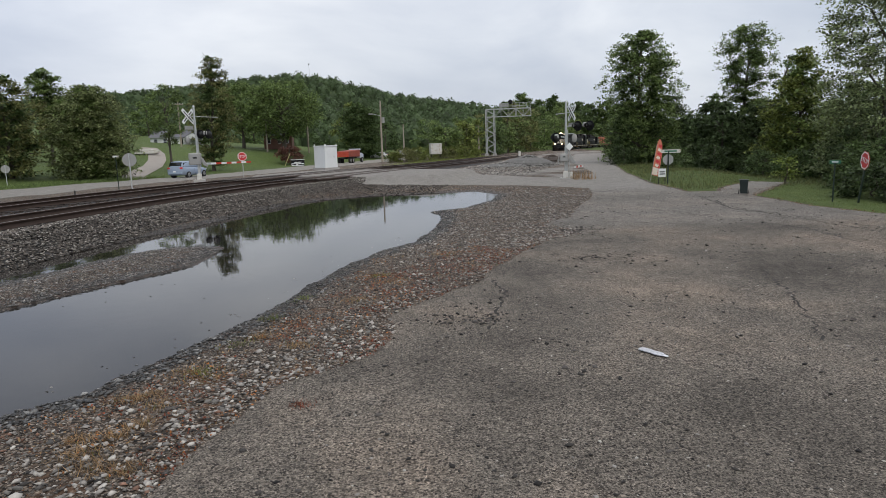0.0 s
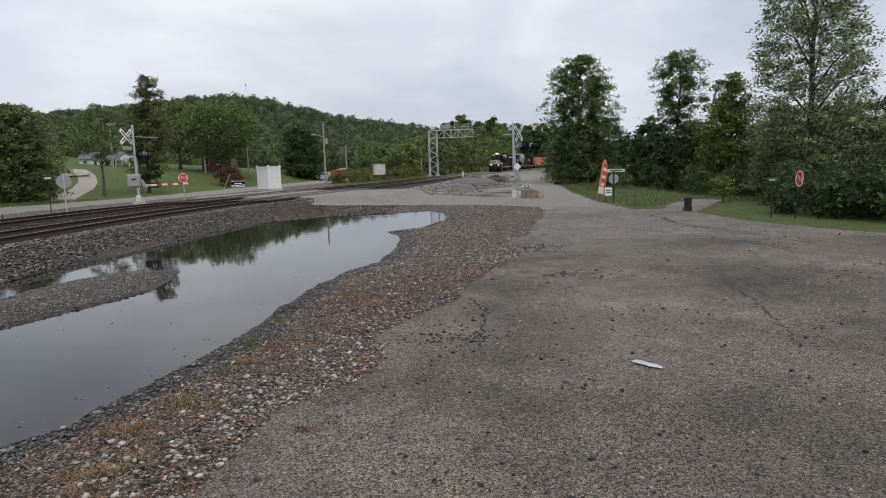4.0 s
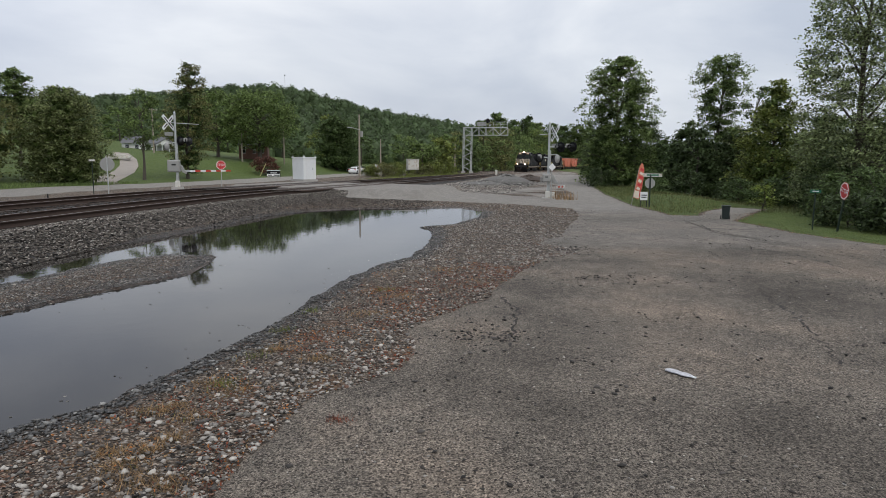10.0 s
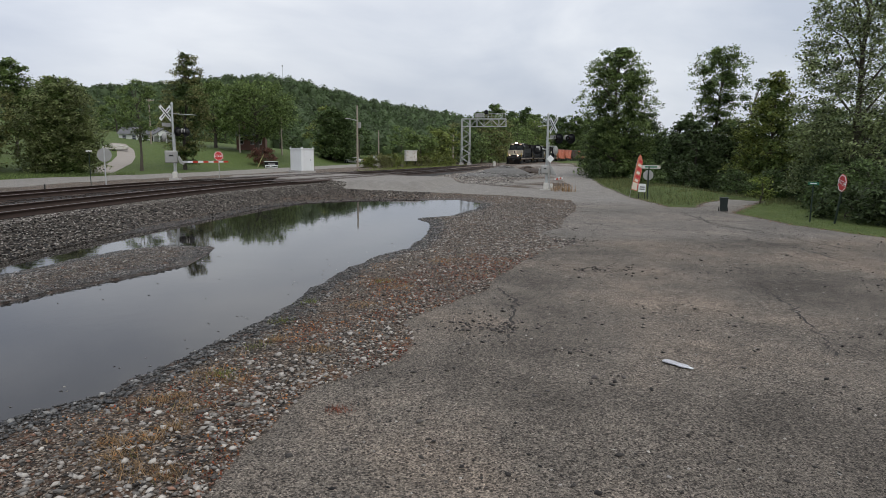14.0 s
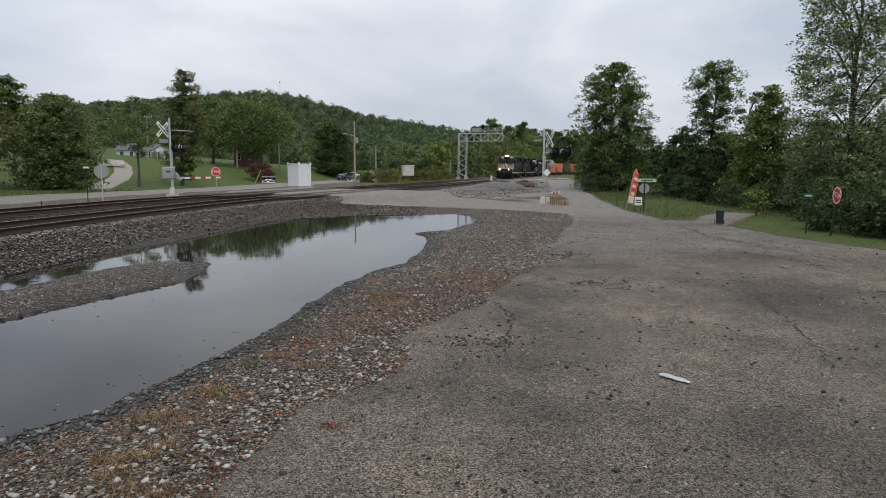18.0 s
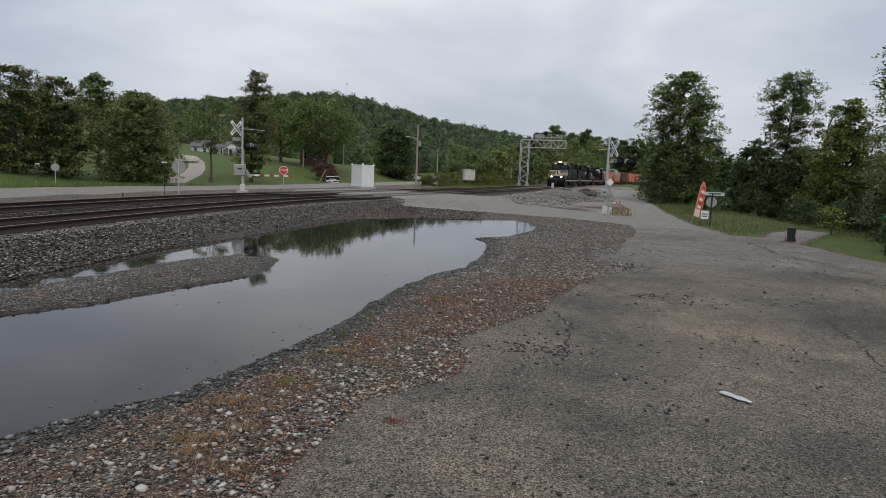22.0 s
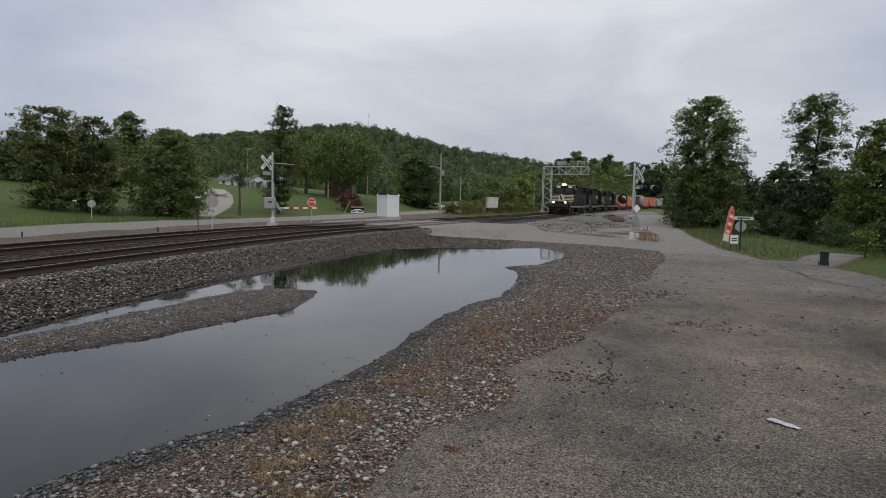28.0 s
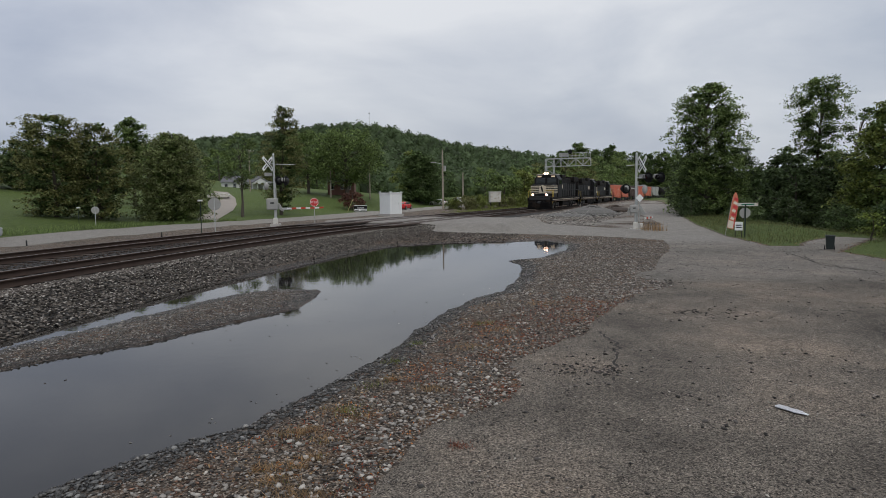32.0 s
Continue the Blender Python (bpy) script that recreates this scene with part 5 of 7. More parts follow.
def flasher(parent, x, z, face, turn):
    """One round light on its black backboard with a hood."""
    g = pose(x, 0, z, 0, 0, turn)
    lamp = part("backboard", prism(ngon(20, 0.3), 0.02, g @ pose(0, face * 0.09, 0)), BLACK, parent, "round black light backboard")
    hood = bmesh.new()
    bmesh.ops.create_cone(hood, cap_ends=False, segments=16, radius1=0.17, radius2=0.15, depth=0.34, matrix=g @ pose(0, face * 0.27, 0.02, 90))
    part("hood", hood, BLACK, lamp)
    for name, mat, y, r, flat in (("lens", shader("dark_red_lens", (0.16, 0.01, 0.01), 0.2), 0.11, 0.14, 0.4), ("lamp_housing", DARK, 0.0, 0.18, 0.7)):
        b = bmesh.new()
        bmesh.ops.create_uvsphere(b, u_segments=14, v_segments=8, radius=r, matrix=g @ pose(0, face * y, 0) @ Matrix.Diagonal((1, flat, 1, 1)))
        smooth(part(name, b, mat, lamp))


def signal_mast(m, height, label, cross_dx, cross_turn, lights, gate_turn, gate_len, face):
    t = thing("crossing_signal", label, "crossing signal", m, "railway crossing signals")
    part("foundation", box((0.7, 0.7, 0.35), (0, 0, -0.25), bevel=0.02), CONCRETE, t)
    part("mast", rod((0, 0, 0), (0, 0, height), 0.075, 0.065, seg=16), STEEL, t, "galvanised steel mast")
    part("base_casting", box((0.3, 0.3, 0.42), (0, 0, 0.08), bevel=0.05), DIRTY_WHITE, t, "pale junction box base")
    part("conduit", rod((0.1, -0.05, 0.3), (0.1, -0.05, height - 1.6), 0.025, seg=8), STEEL, t)
    part("pinnacle", rod((0, 0, height), (0, 0, height + 0.12), 0.09, 0.02), STEEL, t)
    crossbuck(t, height - 0.6, cross_dx, cross_turn)
    part("track_count_sign", prism([(-0.34, -0.12), (0.34, -0.12), (0.34, 0.12), (-0.34, 0.12)], 0.02, pose(cross_dx, face * 0.02, height - 1.32, 0, 0, cross_turn)), ALU, t)
    part("antenna_bar", rod((0, 0, height - 0.62), (-0.6 if cross_dx > 0 else 1.45, 0, height - 0.68), 0.02), STEEL, t)
    for x0, z, xs, fc, turn in lights:
        part("light_arm", rod((0, 0, z), (x0, 0, z + 0.04), 0.03), STEEL, t)
        part("light_arm", rod((min(xs), 0, z + 0.04), (max(xs), 0, z + 0.04), 0.028), STEEL, t)
        part("junction_box", box((0.24, 0.22, 0.26), (sum(xs) / len(xs), 0, z - 0.06), bevel=0.05), ALU, t)
        for x in xs:
            flasher(t, x, z, fc, turn)
    bell = bmesh.new()
    bx = -0.52 if cross_dx < 0 else 0.5
    bmesh.ops.create_uvsphere(bell, u_segments=16, v_segments=10, radius=0.2, matrix=pose(bx, -0.1, height - 2.1) @ Matrix.Diagonal((0.8, 0.6, 1.3, 1)))
    smooth(part("bell", bell, ALU, t, "pale oval crossing bell"))
    part("bell_arm", rod((0, 0, height - 1.85), (bx, -0.08, height - 1.85), 0.025), STEEL, t)
    q = 1.0 if gate_len else 0.62
    mach = part("gate_machine", box((0.75 * q, 0.55 * q, 0.78 * q), (-0.18 * q, face * 0.1, 1.06), bevel=0.06), ALU, t, "grey gate machine case")
    part("case_door", box((0.6 * q, 0.02, 0.62 * q), (-0.18 * q, face * 0.1 - 0.285 * q, 1.1), bevel=0.005), ALU, mach)
    part("case_print", box((0.26 * q, 0.01, 0.1 * q), (-0.16 * q, face * 0.1 - 0.3 * q, 1.06 + 0.42 * q)), DARK, mach)
    part("chute", prism([(0.15, 1.5), (0.3, 1.5), (0.45, 1.2), (0.6, 1.05), (0.55, 0.92), (0.3, 1.05)], 0.2, pose(0, face * 0.1, 0), bevel=0.02), ALU, t)
    g = Matrix.Translation((0.35, face * 0.1, 1.12)) @ pose(0, 0, 0, 0, 0, gate_turn)
    n = int(gate_len / 0.4)
    if n:
        b = bar((0.0, 0, 0), (0.5, 0, 0), 0.06, 0.14)
        b.transform(g)
        part("gate_arm_bracket", b, STEEL, t)
    for i in range(n):
        b = bar((0.5 + 0.4 * i, 0, 0), (0.5 + 0.4 * (i + 1), 0, 0), 0.03, 0.13 - 0.002 * i)
        b.transform(g)
        part("gate_stripe", b, RED_TAPE if i % 2 else WHITE, t, "red gate stripe" if i % 2 else "white gate stripe")
    if not n:
        for x in (-0.42, -0.28, 0.24, 0.38):
            part("counterweight_plate", box((0.07, 0.25, 0.42), (x, 0, 0.95), bevel=0.02), ALU, t)
        part("counterweight_arm", bar((-0.5, 0, 1.15), (0.5, 0, 1.15), 0.08), ALU, t)
        for i in range(5):
            part("gate_stripe", bar((0.5 + 0.12 * i, 0.4 * i, 0.72), (0.62 + 0.12 * i, 0.4 * i + 0.4, 0.72), 0.03, 0.12), RED_TAPE if i % 2 else WHITE, t)
        part("service_box", box((0.3, 0.25, 0.55), (0.28, -0.1, -0.1), bevel=0.03), DIRTY_WHITE, t)
    return t


def gantry():
    """A cantilever signal bridge of galvanised lattice over both tracks."""
    t = thing("signal_gantry", "galvanised steel lattice cantilever signal bridge over the tracks", "signal gantry", pose(12.3, 119, 0.35, 0, 0, -17))
    H, W, A = 8.2, 1.5, 8.2
    for sx in (0, W):
        for sy in (-0.55, 0.55):
            part("leg", bar((sx, sy, 0), (sx, sy, H), 0.12), STEEL, t)
            part("footing", box((0.5, 0.5, 0.4), (sx, sy, -0.2)), CONCRETE, t)
    for k in range(9):
        z0, z1 = 0.2 + k * H / 9.3, 0.2 + (k + 1) * H / 9.3
        for sy in (-0.55, 0.55):
            part("lattice_brace", bar((0 if k % 2 else W, sy, z0), (W if k % 2 else 0, sy, z1), 0.06), STEEL, t)
    for sy in (-0.55, 0.55):
        for z in (H - 1.35, H):
            part("arm_chord", bar((0, sy, z), (A, sy, z), 0.1), STEEL, t)
        for k in range(5):
            x0, x1 = W + k * (A - W) / 5, W + (k + 1) * (A - W) / 5
            part("lattice_brace", bar((x0, sy, H if k % 2 else H - 1.35), (x1, sy, H - 1.35 if k % 2 else H), 0.06), STEEL, t)
            part("lattice_post", bar((x1, sy, H - 1.35), (x1, sy, H), 0.06), STEEL, t)
    part("walkway", box((A - 0.2, 1.0, 0.05), (A / 2, 0, H + 0.06)), STEEL, t)
    for k in range(9):
        x = 3.0 + k * (A - 3.0) / 8
        part("rail_post", bar((x, -0.55, H), (x, -0.55, H + 1.0), 0.05), STEEL, t)
    for z in (H + 0.5, H + 1.0):
        part("handrail", bar((3.0, -0.55, z), (A, -0.55, z), 0.05), STEEL, t)
    part("signal_case", box((1.6, 0.5, 0.7), (3.3, -0.2, H + 0.3), bevel=0.03), ALU, t)
    head = part("signal_head", prism(ngon(14, 0.55), 0.1, pose(4.6, -0.75, H + 1.2) @ Matrix.Scale(0.72, 4)), BLACK, t, "round black signal head")
    for k, a in enumerate((90, 210, 330)):
        part("lamp", prism(ngon(10, 0.12), 0.12, pose(4.6 + 0.28 * math.cos(radians(a)), -0.82, H + 1.25 + 0.28 * math.sin(radians(a)))), DARK, head)
    return t


def cabinet():
    """The white signal house beside the crossing."""
    t = thing("signal_house", "white painted metal signal equipment house beside the crossing", "equipment house", pose(-9.6, 66.6, 0.33, 0, 0, 42))
    w, d, h = 1.5, 2.0, 2.15
    part("slab", box((w + 0.3, d + 0.3, 0.2), (0, 0, -0.14)), CONCRETE, t)
    part("body", box((w, d, h), (0, 0, 0.06), bevel=0.015), WHITE, t)
    part("roof", box((w + 0.12, d + 0.12, 0.1), (0, 0, h + 0.06), bevel=0.02), WHITE, t)
    door = part("door", box((0.85, 0.02, 1.8), (0, -d / 2 - 0.012, 0.2)), WHITE, t)
    part("handle", box((0.04, 0.05, 0.2), (0.32, -d / 2 - 0.04, 1.05)), STEEL, door)
    part("door", box((0.02, 0.9, 1.8), (w / 2 + 0.012, 0.2, 0.2)), WHITE, t)
    for sx in (-1, 1):
        for sy in (-1, 1):
            part("lifting_lug", box((0.06, 0.06, 0.16), (sx * w / 2 * 0.94, sy * d / 2 * 0.94, h + 0.15)), WHITE, t)


# ---- posts, poles and signs ----
def octagon_sign(m, height, size, label, front, face=-1, with_blade=False, lean=0.0, post=GREEN_POST):
    t = thing("stop_sign", label, "stop sign", m @ pose(0, 0, 0, 0, lean))
    part("post", box((0.06, 0.05, height + (0.4 if with_blade else 0.1)), (0, 0, -0.2)), post, t)
    sign = part("sign_plate", prism(ngon(8, size / 2 / math.cos(math.pi / 8), math.pi / 8), 0.012, pose(0, face * 0.04, height - size / 2)), RED if front else ALU, t, "red octagonal sign face" if front else "bare aluminium sign back")
    if front:
        for k in range(8):
            a = math.pi / 4 * k
            b = box((size * 0.4, 0.006, 0.03), (0, 0, -0.015))
            b.transform(pose(0, face * 0.05, height - size / 2) @ Matrix.Rotation(-a, 4, "Y") @ Matrix.Translation((0, 0, size / 2 - 0.03)))
            part("white_border", b, WHITE, sign)
        letters("STOP", size * 0.38, pose(0, face * 0.052, height - size / 2), WHITE, sign)
    if with_blade:
        part("street_name_blade", box((0.95, 0.02, 0.16), (0.1, 0, height + 0.08), bevel=0.004), DIRTY_WHITE, t, "pale street name blade")
        part("print_bar", box((0.6, 0.005, 0.07), (0.1, -0.014, height + 0.13)), GREEN_SIGN, t)
    return t


def round_sign(x, y, z, r, height, label, turn=0.0):
    t = thing("round_sign", label, "road sign", pose(x, y, z, 0, 0, turn))
    part("post", box((0.05, 0.05, height), (0, 0, -0.15)), STEEL, t)
    part("sign_plate", prism(ngon(28, r), 0.012, pose(0, 0.04, height - r)), ALU, t, "round bare aluminium sign back")
    part("stiffener", box((0.05, 0.02, r * 1.9), (0, 0.02, height - 1.95 * r)), STEEL, t)
    return t


def utility_pole(x, y, z, height, label, arms=True, lamp=False, seed=0):
    t = thing("utility_pole", label, "utility pole", pose(x, y, z, 0, 0, 20), "utility poles")
    part("pole", rod((0, 0, -0.3), (0, 0, height), 0.16, 0.1, seg=10), WOOD_POLE, t)
    if arms:
        part("crossarm", box((1.8, 0.1, 0.12), (0, -0.14, height - 0.5)), WOOD_POLE, t)
        for sx in (-0.8, -0.3, 0.3, 0.8):
            part("insulator", rod((sx, -0.14, height - 0.38), (sx, -0.14, height - 0.2), 0.05), DIRTY_WHITE, t)
    if lamp:
        part("lamp_arm", rod((0, -0.1, height - 2.2), (-1.3, -0.3, height - 1.9), 0.035), STEEL, t)
        part("lamp_head", box((0.7, 0.25, 0.15), (-1.55, -0.32, height - 2.0), bevel=0.03), ALU, t)
        part("transformer", rod((0.3, -0.1, height - 3.2), (0.3, -0.1, height - 2.4), 0.22), ALU, t)
    return t


def street_name_post(x, y, z, h, turn, label, blade=DIRTY_WHITE):
    t = thing("street_name_sign", label, "street sign", pose(x, y, z, 0, 0, turn))
    part("post", rod((0, 0, -0.2), (0, 0, h), 0.024), GREEN_POST, t)
    part("name_blade", box((0.34, 0.02, 0.11), (0, 0, h - 0.04), bevel=0.004), blade, t, "small street name blade")
    part("print_bar", box((0.2, 0.004, 0.035), (0, -0.014, h)), WHITE, t)
    return t


def banner():
    t = thing("feather_banner", "tall orange-red feather advertising banner with cream print", "banner", pose(12.55, 32.8, ground_at(12.55, 32.8), 0, 9, -12) @ Matrix.Diagonal((0.8, 1, 1, 1)))
    part("pole", rod((-0.2, 0, -0.2), (-0.2, 0, 2.0), 0.015), ALU, t)
    out = [(-0.2, 0.55), (0.2, 0.5), (0.24, 1.1), (0.22, 1.7), (0.14, 2.1), (0.0, 2.36), (-0.1, 2.4), (-0.18, 2.25), (-0.2, 1.6)]
    part("flag_cloth", prism([(x, z - 0.15) for x, z in out], 0.012), shader("orange_banner_cloth", (0.62, 0.2, 0.12), 0.8, 0, 0.1, 6), t)
    org = shader("cream_banner_print", (0.75, 0.66, 0.55), 0.8, 0, 0.1, 6)
    red = shader("red_banner_print", (0.6, 0.05, 0.06), 0.8, 0, 0.1, 6)
    part("lower_field", prism([(-0.17, 0.42), (0.17, 0.4), (0.19, 0.75), (-0.17, 0.8)], 0.018), org, t)
    for i in range(6):
        z = 0.9 + 0.2 * i
        b = prism([(-0.12, -0.06), (0.1, -0.06), (0.12, 0.07), (-0.1, 0.07)], 0.018, pose(0.02, 0, z, 0, 18))
        part("print_bar", b, red if i % 2 else org, t)
    part("edge_print", prism([(0.15, 0.5), (0.2, 0.5), (0.19, 1.7), (0.14, 1.9)], 0.019), red, t)


def trash_bin():
    x, y = 13.1, 24.4
    t = thing("trash_bin", "dark green wheeled trash bin at the path's mouth", "trash bin", pose(x, y, ground_at(x, y), 0, 0, -25) @ Matrix.Diagonal((0.58, 0.58, 0.84, 1)))
    b = bmesh.new()
    bmesh.ops.create_cone(b, cap_ends=True, segments=4, radius1=0.3, radius2=0.37, depth=0.58, matrix=pose(0, 0, 0.33) @ pose(0, 0, 0, 0, 0, 45))
    bmesh.ops.bevel(b, geom=list(b.edges), offset=0.03, segments=2, affect="EDGES", profile=0.5)
    g = shader("dark_green_plastic", (0.012, 0.02, 0.018), 0.5, 0, 0.15, 6)
    part("body", b, g, t)
    part("lid", box((0.58, 0.6, 0.06), (0, 0, 0.62), bevel=0.02), g, t)
    part("handle", rod((-0.25, 0.33, 0.62), (0.25, 0.33, 0.62), 0.02), g, t)
    for sx in (-1, 1):
        part("wheel", rod((sx * 0.25, 0.22, 0.1), (sx * 0.31, 0.22, 0.1), 0.1, seg=14), RUBBER, t)


def small_white_sign(x, y, w, h, lift, turn, label):
    t = thing("placard", label, "sign", pose(x, y, ground_at(x, y), 0, 0, turn))
    part("panel", box((w, 0.02, h), (0, 0, lift), bevel=0.004), WHITE, t)
    for sx in (-1, 1):
        part("stake", box((0.03, 0.03, lift + h), (sx * (w / 2 - 0.03), 0.03, -0.1)), DARK, t)
    bars_of_text(t, BLACK, 2, pose(0, -0.012, lift + h * 0.55), w * 0.7, h * 0.12, h * 0.25)


def posts_and_signs():
    signal_mast(pose(-14.25, 42.4, 0.45, 0, 0, 12), 4.8, "galvanised crossing signal with crossbuck and lowered striped gate", -0.38, 48, [(0.5, 3.05, (0.35, 0.85), 1, 50)], 40, 3.4, 1)
    signal_mast(pose(9.15, 38.2, 0.14, 0, 0, -12), 4.55, "galvanised crossing signal with crossbuck beside the lane", 0.32, -62, [(0.6, 3.15, (0.75, 1.45), -1, -40), (-0.3, 2.5, (-0.55,), 1, 30)], 160, 0.0, -1)
    d = thing("diamond_sign", "small white diamond sign on the signal mast", "sign", pose(9.3, 37.9, 0.14, 0, 0, 10))
    part("sign_plate", prism([(-0.24, 0), (0, -0.24), (0.24, 0), (0, 0.24)], 0.015, pose(0, 0, 1.95)), WHITE, d)
    part("post", rod((0, 0.03, -0.1), (0, 0.03, 2.0), 0.03), ALU, d)
    gantry()
    cabinet()
    octagon_sign(pose(-13.5, 50, 0.45, 0, 0, 8), 1.8, 0.68, "red stop sign beyond the tracks at the crossing", True, post=ALU)
    octagon_sign(pose(15.0, 20.5, ground_at(15.0, 20.5), 0, 0, -101), 1.72, 0.57, "red stop sign on a leaning dark post beside the lot", True, lean=13)
    octagon_sign(pose(12.7, 31.2, ground_at(12.7, 31.2), 0, 0, -6), 1.45, 0.5, "stop sign seen from behind with street name blade", False, face=1, with_blade=True)
    round_sign(-15.8, 36, 0.2, 0.37, 2.2, "round railway warning sign seen from behind", 12)
    round_sign(-34.9, 55, ground_at(-34.9, 55), 0.34, 1.75, "small round sign seen from behind by the road", 20)
    street_name_post(14.45, 21.0, ground_at(14.45, 21.0), 1.32, -50, "green street name sign on a slim dark post", GREEN_SIGN)
    street_name_post(-18.2, 39.5, -0.1, 2.3, 10, "street name sign on a slim post beside the road")
    street_name_post(-36.6, 55.2, ground_at(-36.6, 55.2), 1.5, 20, "low name sign on a slim post beside the road")
    banner()
    trash_bin()
    small_white_sign(12.45, 31.3, 0.36, 0.42, 0.35, -10, "small white placard on two stakes in the grass")
    b = thing("advert_board", "black property sign board with white print on the lawn", "sign board", pose(-18.9, 99, ground_at(-18.9, 99), 0, 0, 10) @ Matrix.Diagonal((1.5, 1.5, 1.5, 1)))
    part("panel", box((1.35, 0.04, 0.62), (0, 0, 0.12)), BLACK, b)
    part("white_field", box((1.27, 0.008, 0.24), (0, -0.026, 0.16)), WHITE, b)
    for x, w in ((-0.36, 0.4), (0.3, 0.6)):
        part("print_bar", box((w, 0.006, 0.1), (x, -0.034, 0.23)), DARK, b)
    part("print_bar", box((0.7, 0.008, 0.07), (0, -0.026, 0.47)), WHITE, b)
    part("top_edge", box((1.35, 0.05, 0.05), (0, 0, 0.74)), WHITE, b)
    for sx in (-0.6, 0.6):
        part("leg", box((0.06, 0.06, 0.8), (sx, 0.05, -0.1)), WOOD_POLE, b)
    g = thing("guy_wire_guard", "leaning yellow guy wire guard on the lawn", "guy guard", pose(-22.5, 106, ground_at(-22.5, 106)) @ Matrix.Diagonal((1.4, 1.4, 1.4, 1)))
    part("tube", rod((0, 0, -0.1), (0.7, 0.3, 1.5), 0.032), shader("yellow_plastic", (0.5, 0.45, 0.18), 0.5, 0, 0.1, 5), g)
    utility_pole(-5.6, 95, 0.4, 8.6, "weathered wooden utility pole with lamp arm", False, True)
    utility_pole(-3.2, 122, 0.5, 5.9, "short wooden utility pole beyond the road", False)
    utility_pole(-23.0, 132, ground_at(-23.0, 132), 8.4, "plain wooden pole on the lawn", False)
    utility_pole(-43.5, 118, ground_at(-43.5, 118), 8.0, "slim wooden pole beside the white house", True)
    utility_pole(-28.5, 120, ground_at(-28.5, 120), 5.2, "short plain wooden pole beside the brick house", False)
    utility_pole(13.5, 150, 0.4, 6.0, "short wooden pole among the bushes", False)
    for x, y, h in ((-25.2, 33, 0.32), (-20.4, 38.6, 0.4)):
        t = thing("delineator_post", "short dark marker post at the road's edge", "marker post", pose(x, y, far_road_z(y) - 0.02), "marker posts")
        part("post", box((0.07, 0.04, h), bevel=0.005), DARK, t)
    t = thing("mile_marker", "short white marker post beside the track", "marker post", pose(15.9, 102, 0.25))
    part("post", box((0.35, 0.25, 0.9), (0, 0, -0.1), bevel=0.03), DIRTY_WHITE, t)
    # relay case far beside the tracks
    t = thing("relay_case", "weathered white relay cabinet beside the tracks", "cabinet", pose(2.6, 110, 0.5, 0, 0, 14))
    part("body", box((1.9, 1.2, 1.75), (0, 0, 0.35), bevel=0.03), DIRTY_WHITE, t)
    part("roof", box((2.05, 1.35, 0.09), (0, 0, 2.1)), DIRTY_WHITE, t)
    part("door", box((0.85, 0.03, 1.5), (-0.45, -0.62, 0.45)), DIRTY_WHITE, t)
    part("door", box((0.85, 0.03, 1.5), (0.45, -0.62, 0.45)), DIRTY_WHITE, t)
    for sx in (-0.8, 0.8):
        part("leg", box((0.15, 0.15, 0.6), (sx, 0, -0.2)), DARK, t)
    # the mast on the hill
    t = thing("radio_mast", "thin radio mast on top of the wooded hill", "radio mast", pose(-109, 640, ground_at(-109, 640) - 0.5))
    part("mast", rod((0, 0, 0), (0, 0, 22), 0.22, 0.16, seg=6), STEEL, t)
    part("antenna", rod((0, 0, 21.4), (0, 0, 22.6), 0.7, 0.7, seg=8), STEEL, t)


# ---- houses ----
def gable(w, h, depth, m, parent, name, material, over=0.4):
    return part(name, prism([(-w / 2 - over, 0), (w / 2 + over, 0), (0, h)], depth + 2 * over, m), material, parent)


def window_in(parent, w, h, m):
    f = part("window", box((w + 0.16, 0.06, h + 0.16), (0, 0, -0.08)), WHITE, parent)
    f.matrix_basis = m
    part("pane", box((w, 0.03, h), (0, -0.03, 0)), GLASS, f)
    part("glazing_bar", box((w, 0.02, 0.04), (0, -0.055, h / 2)), WHITE, f)


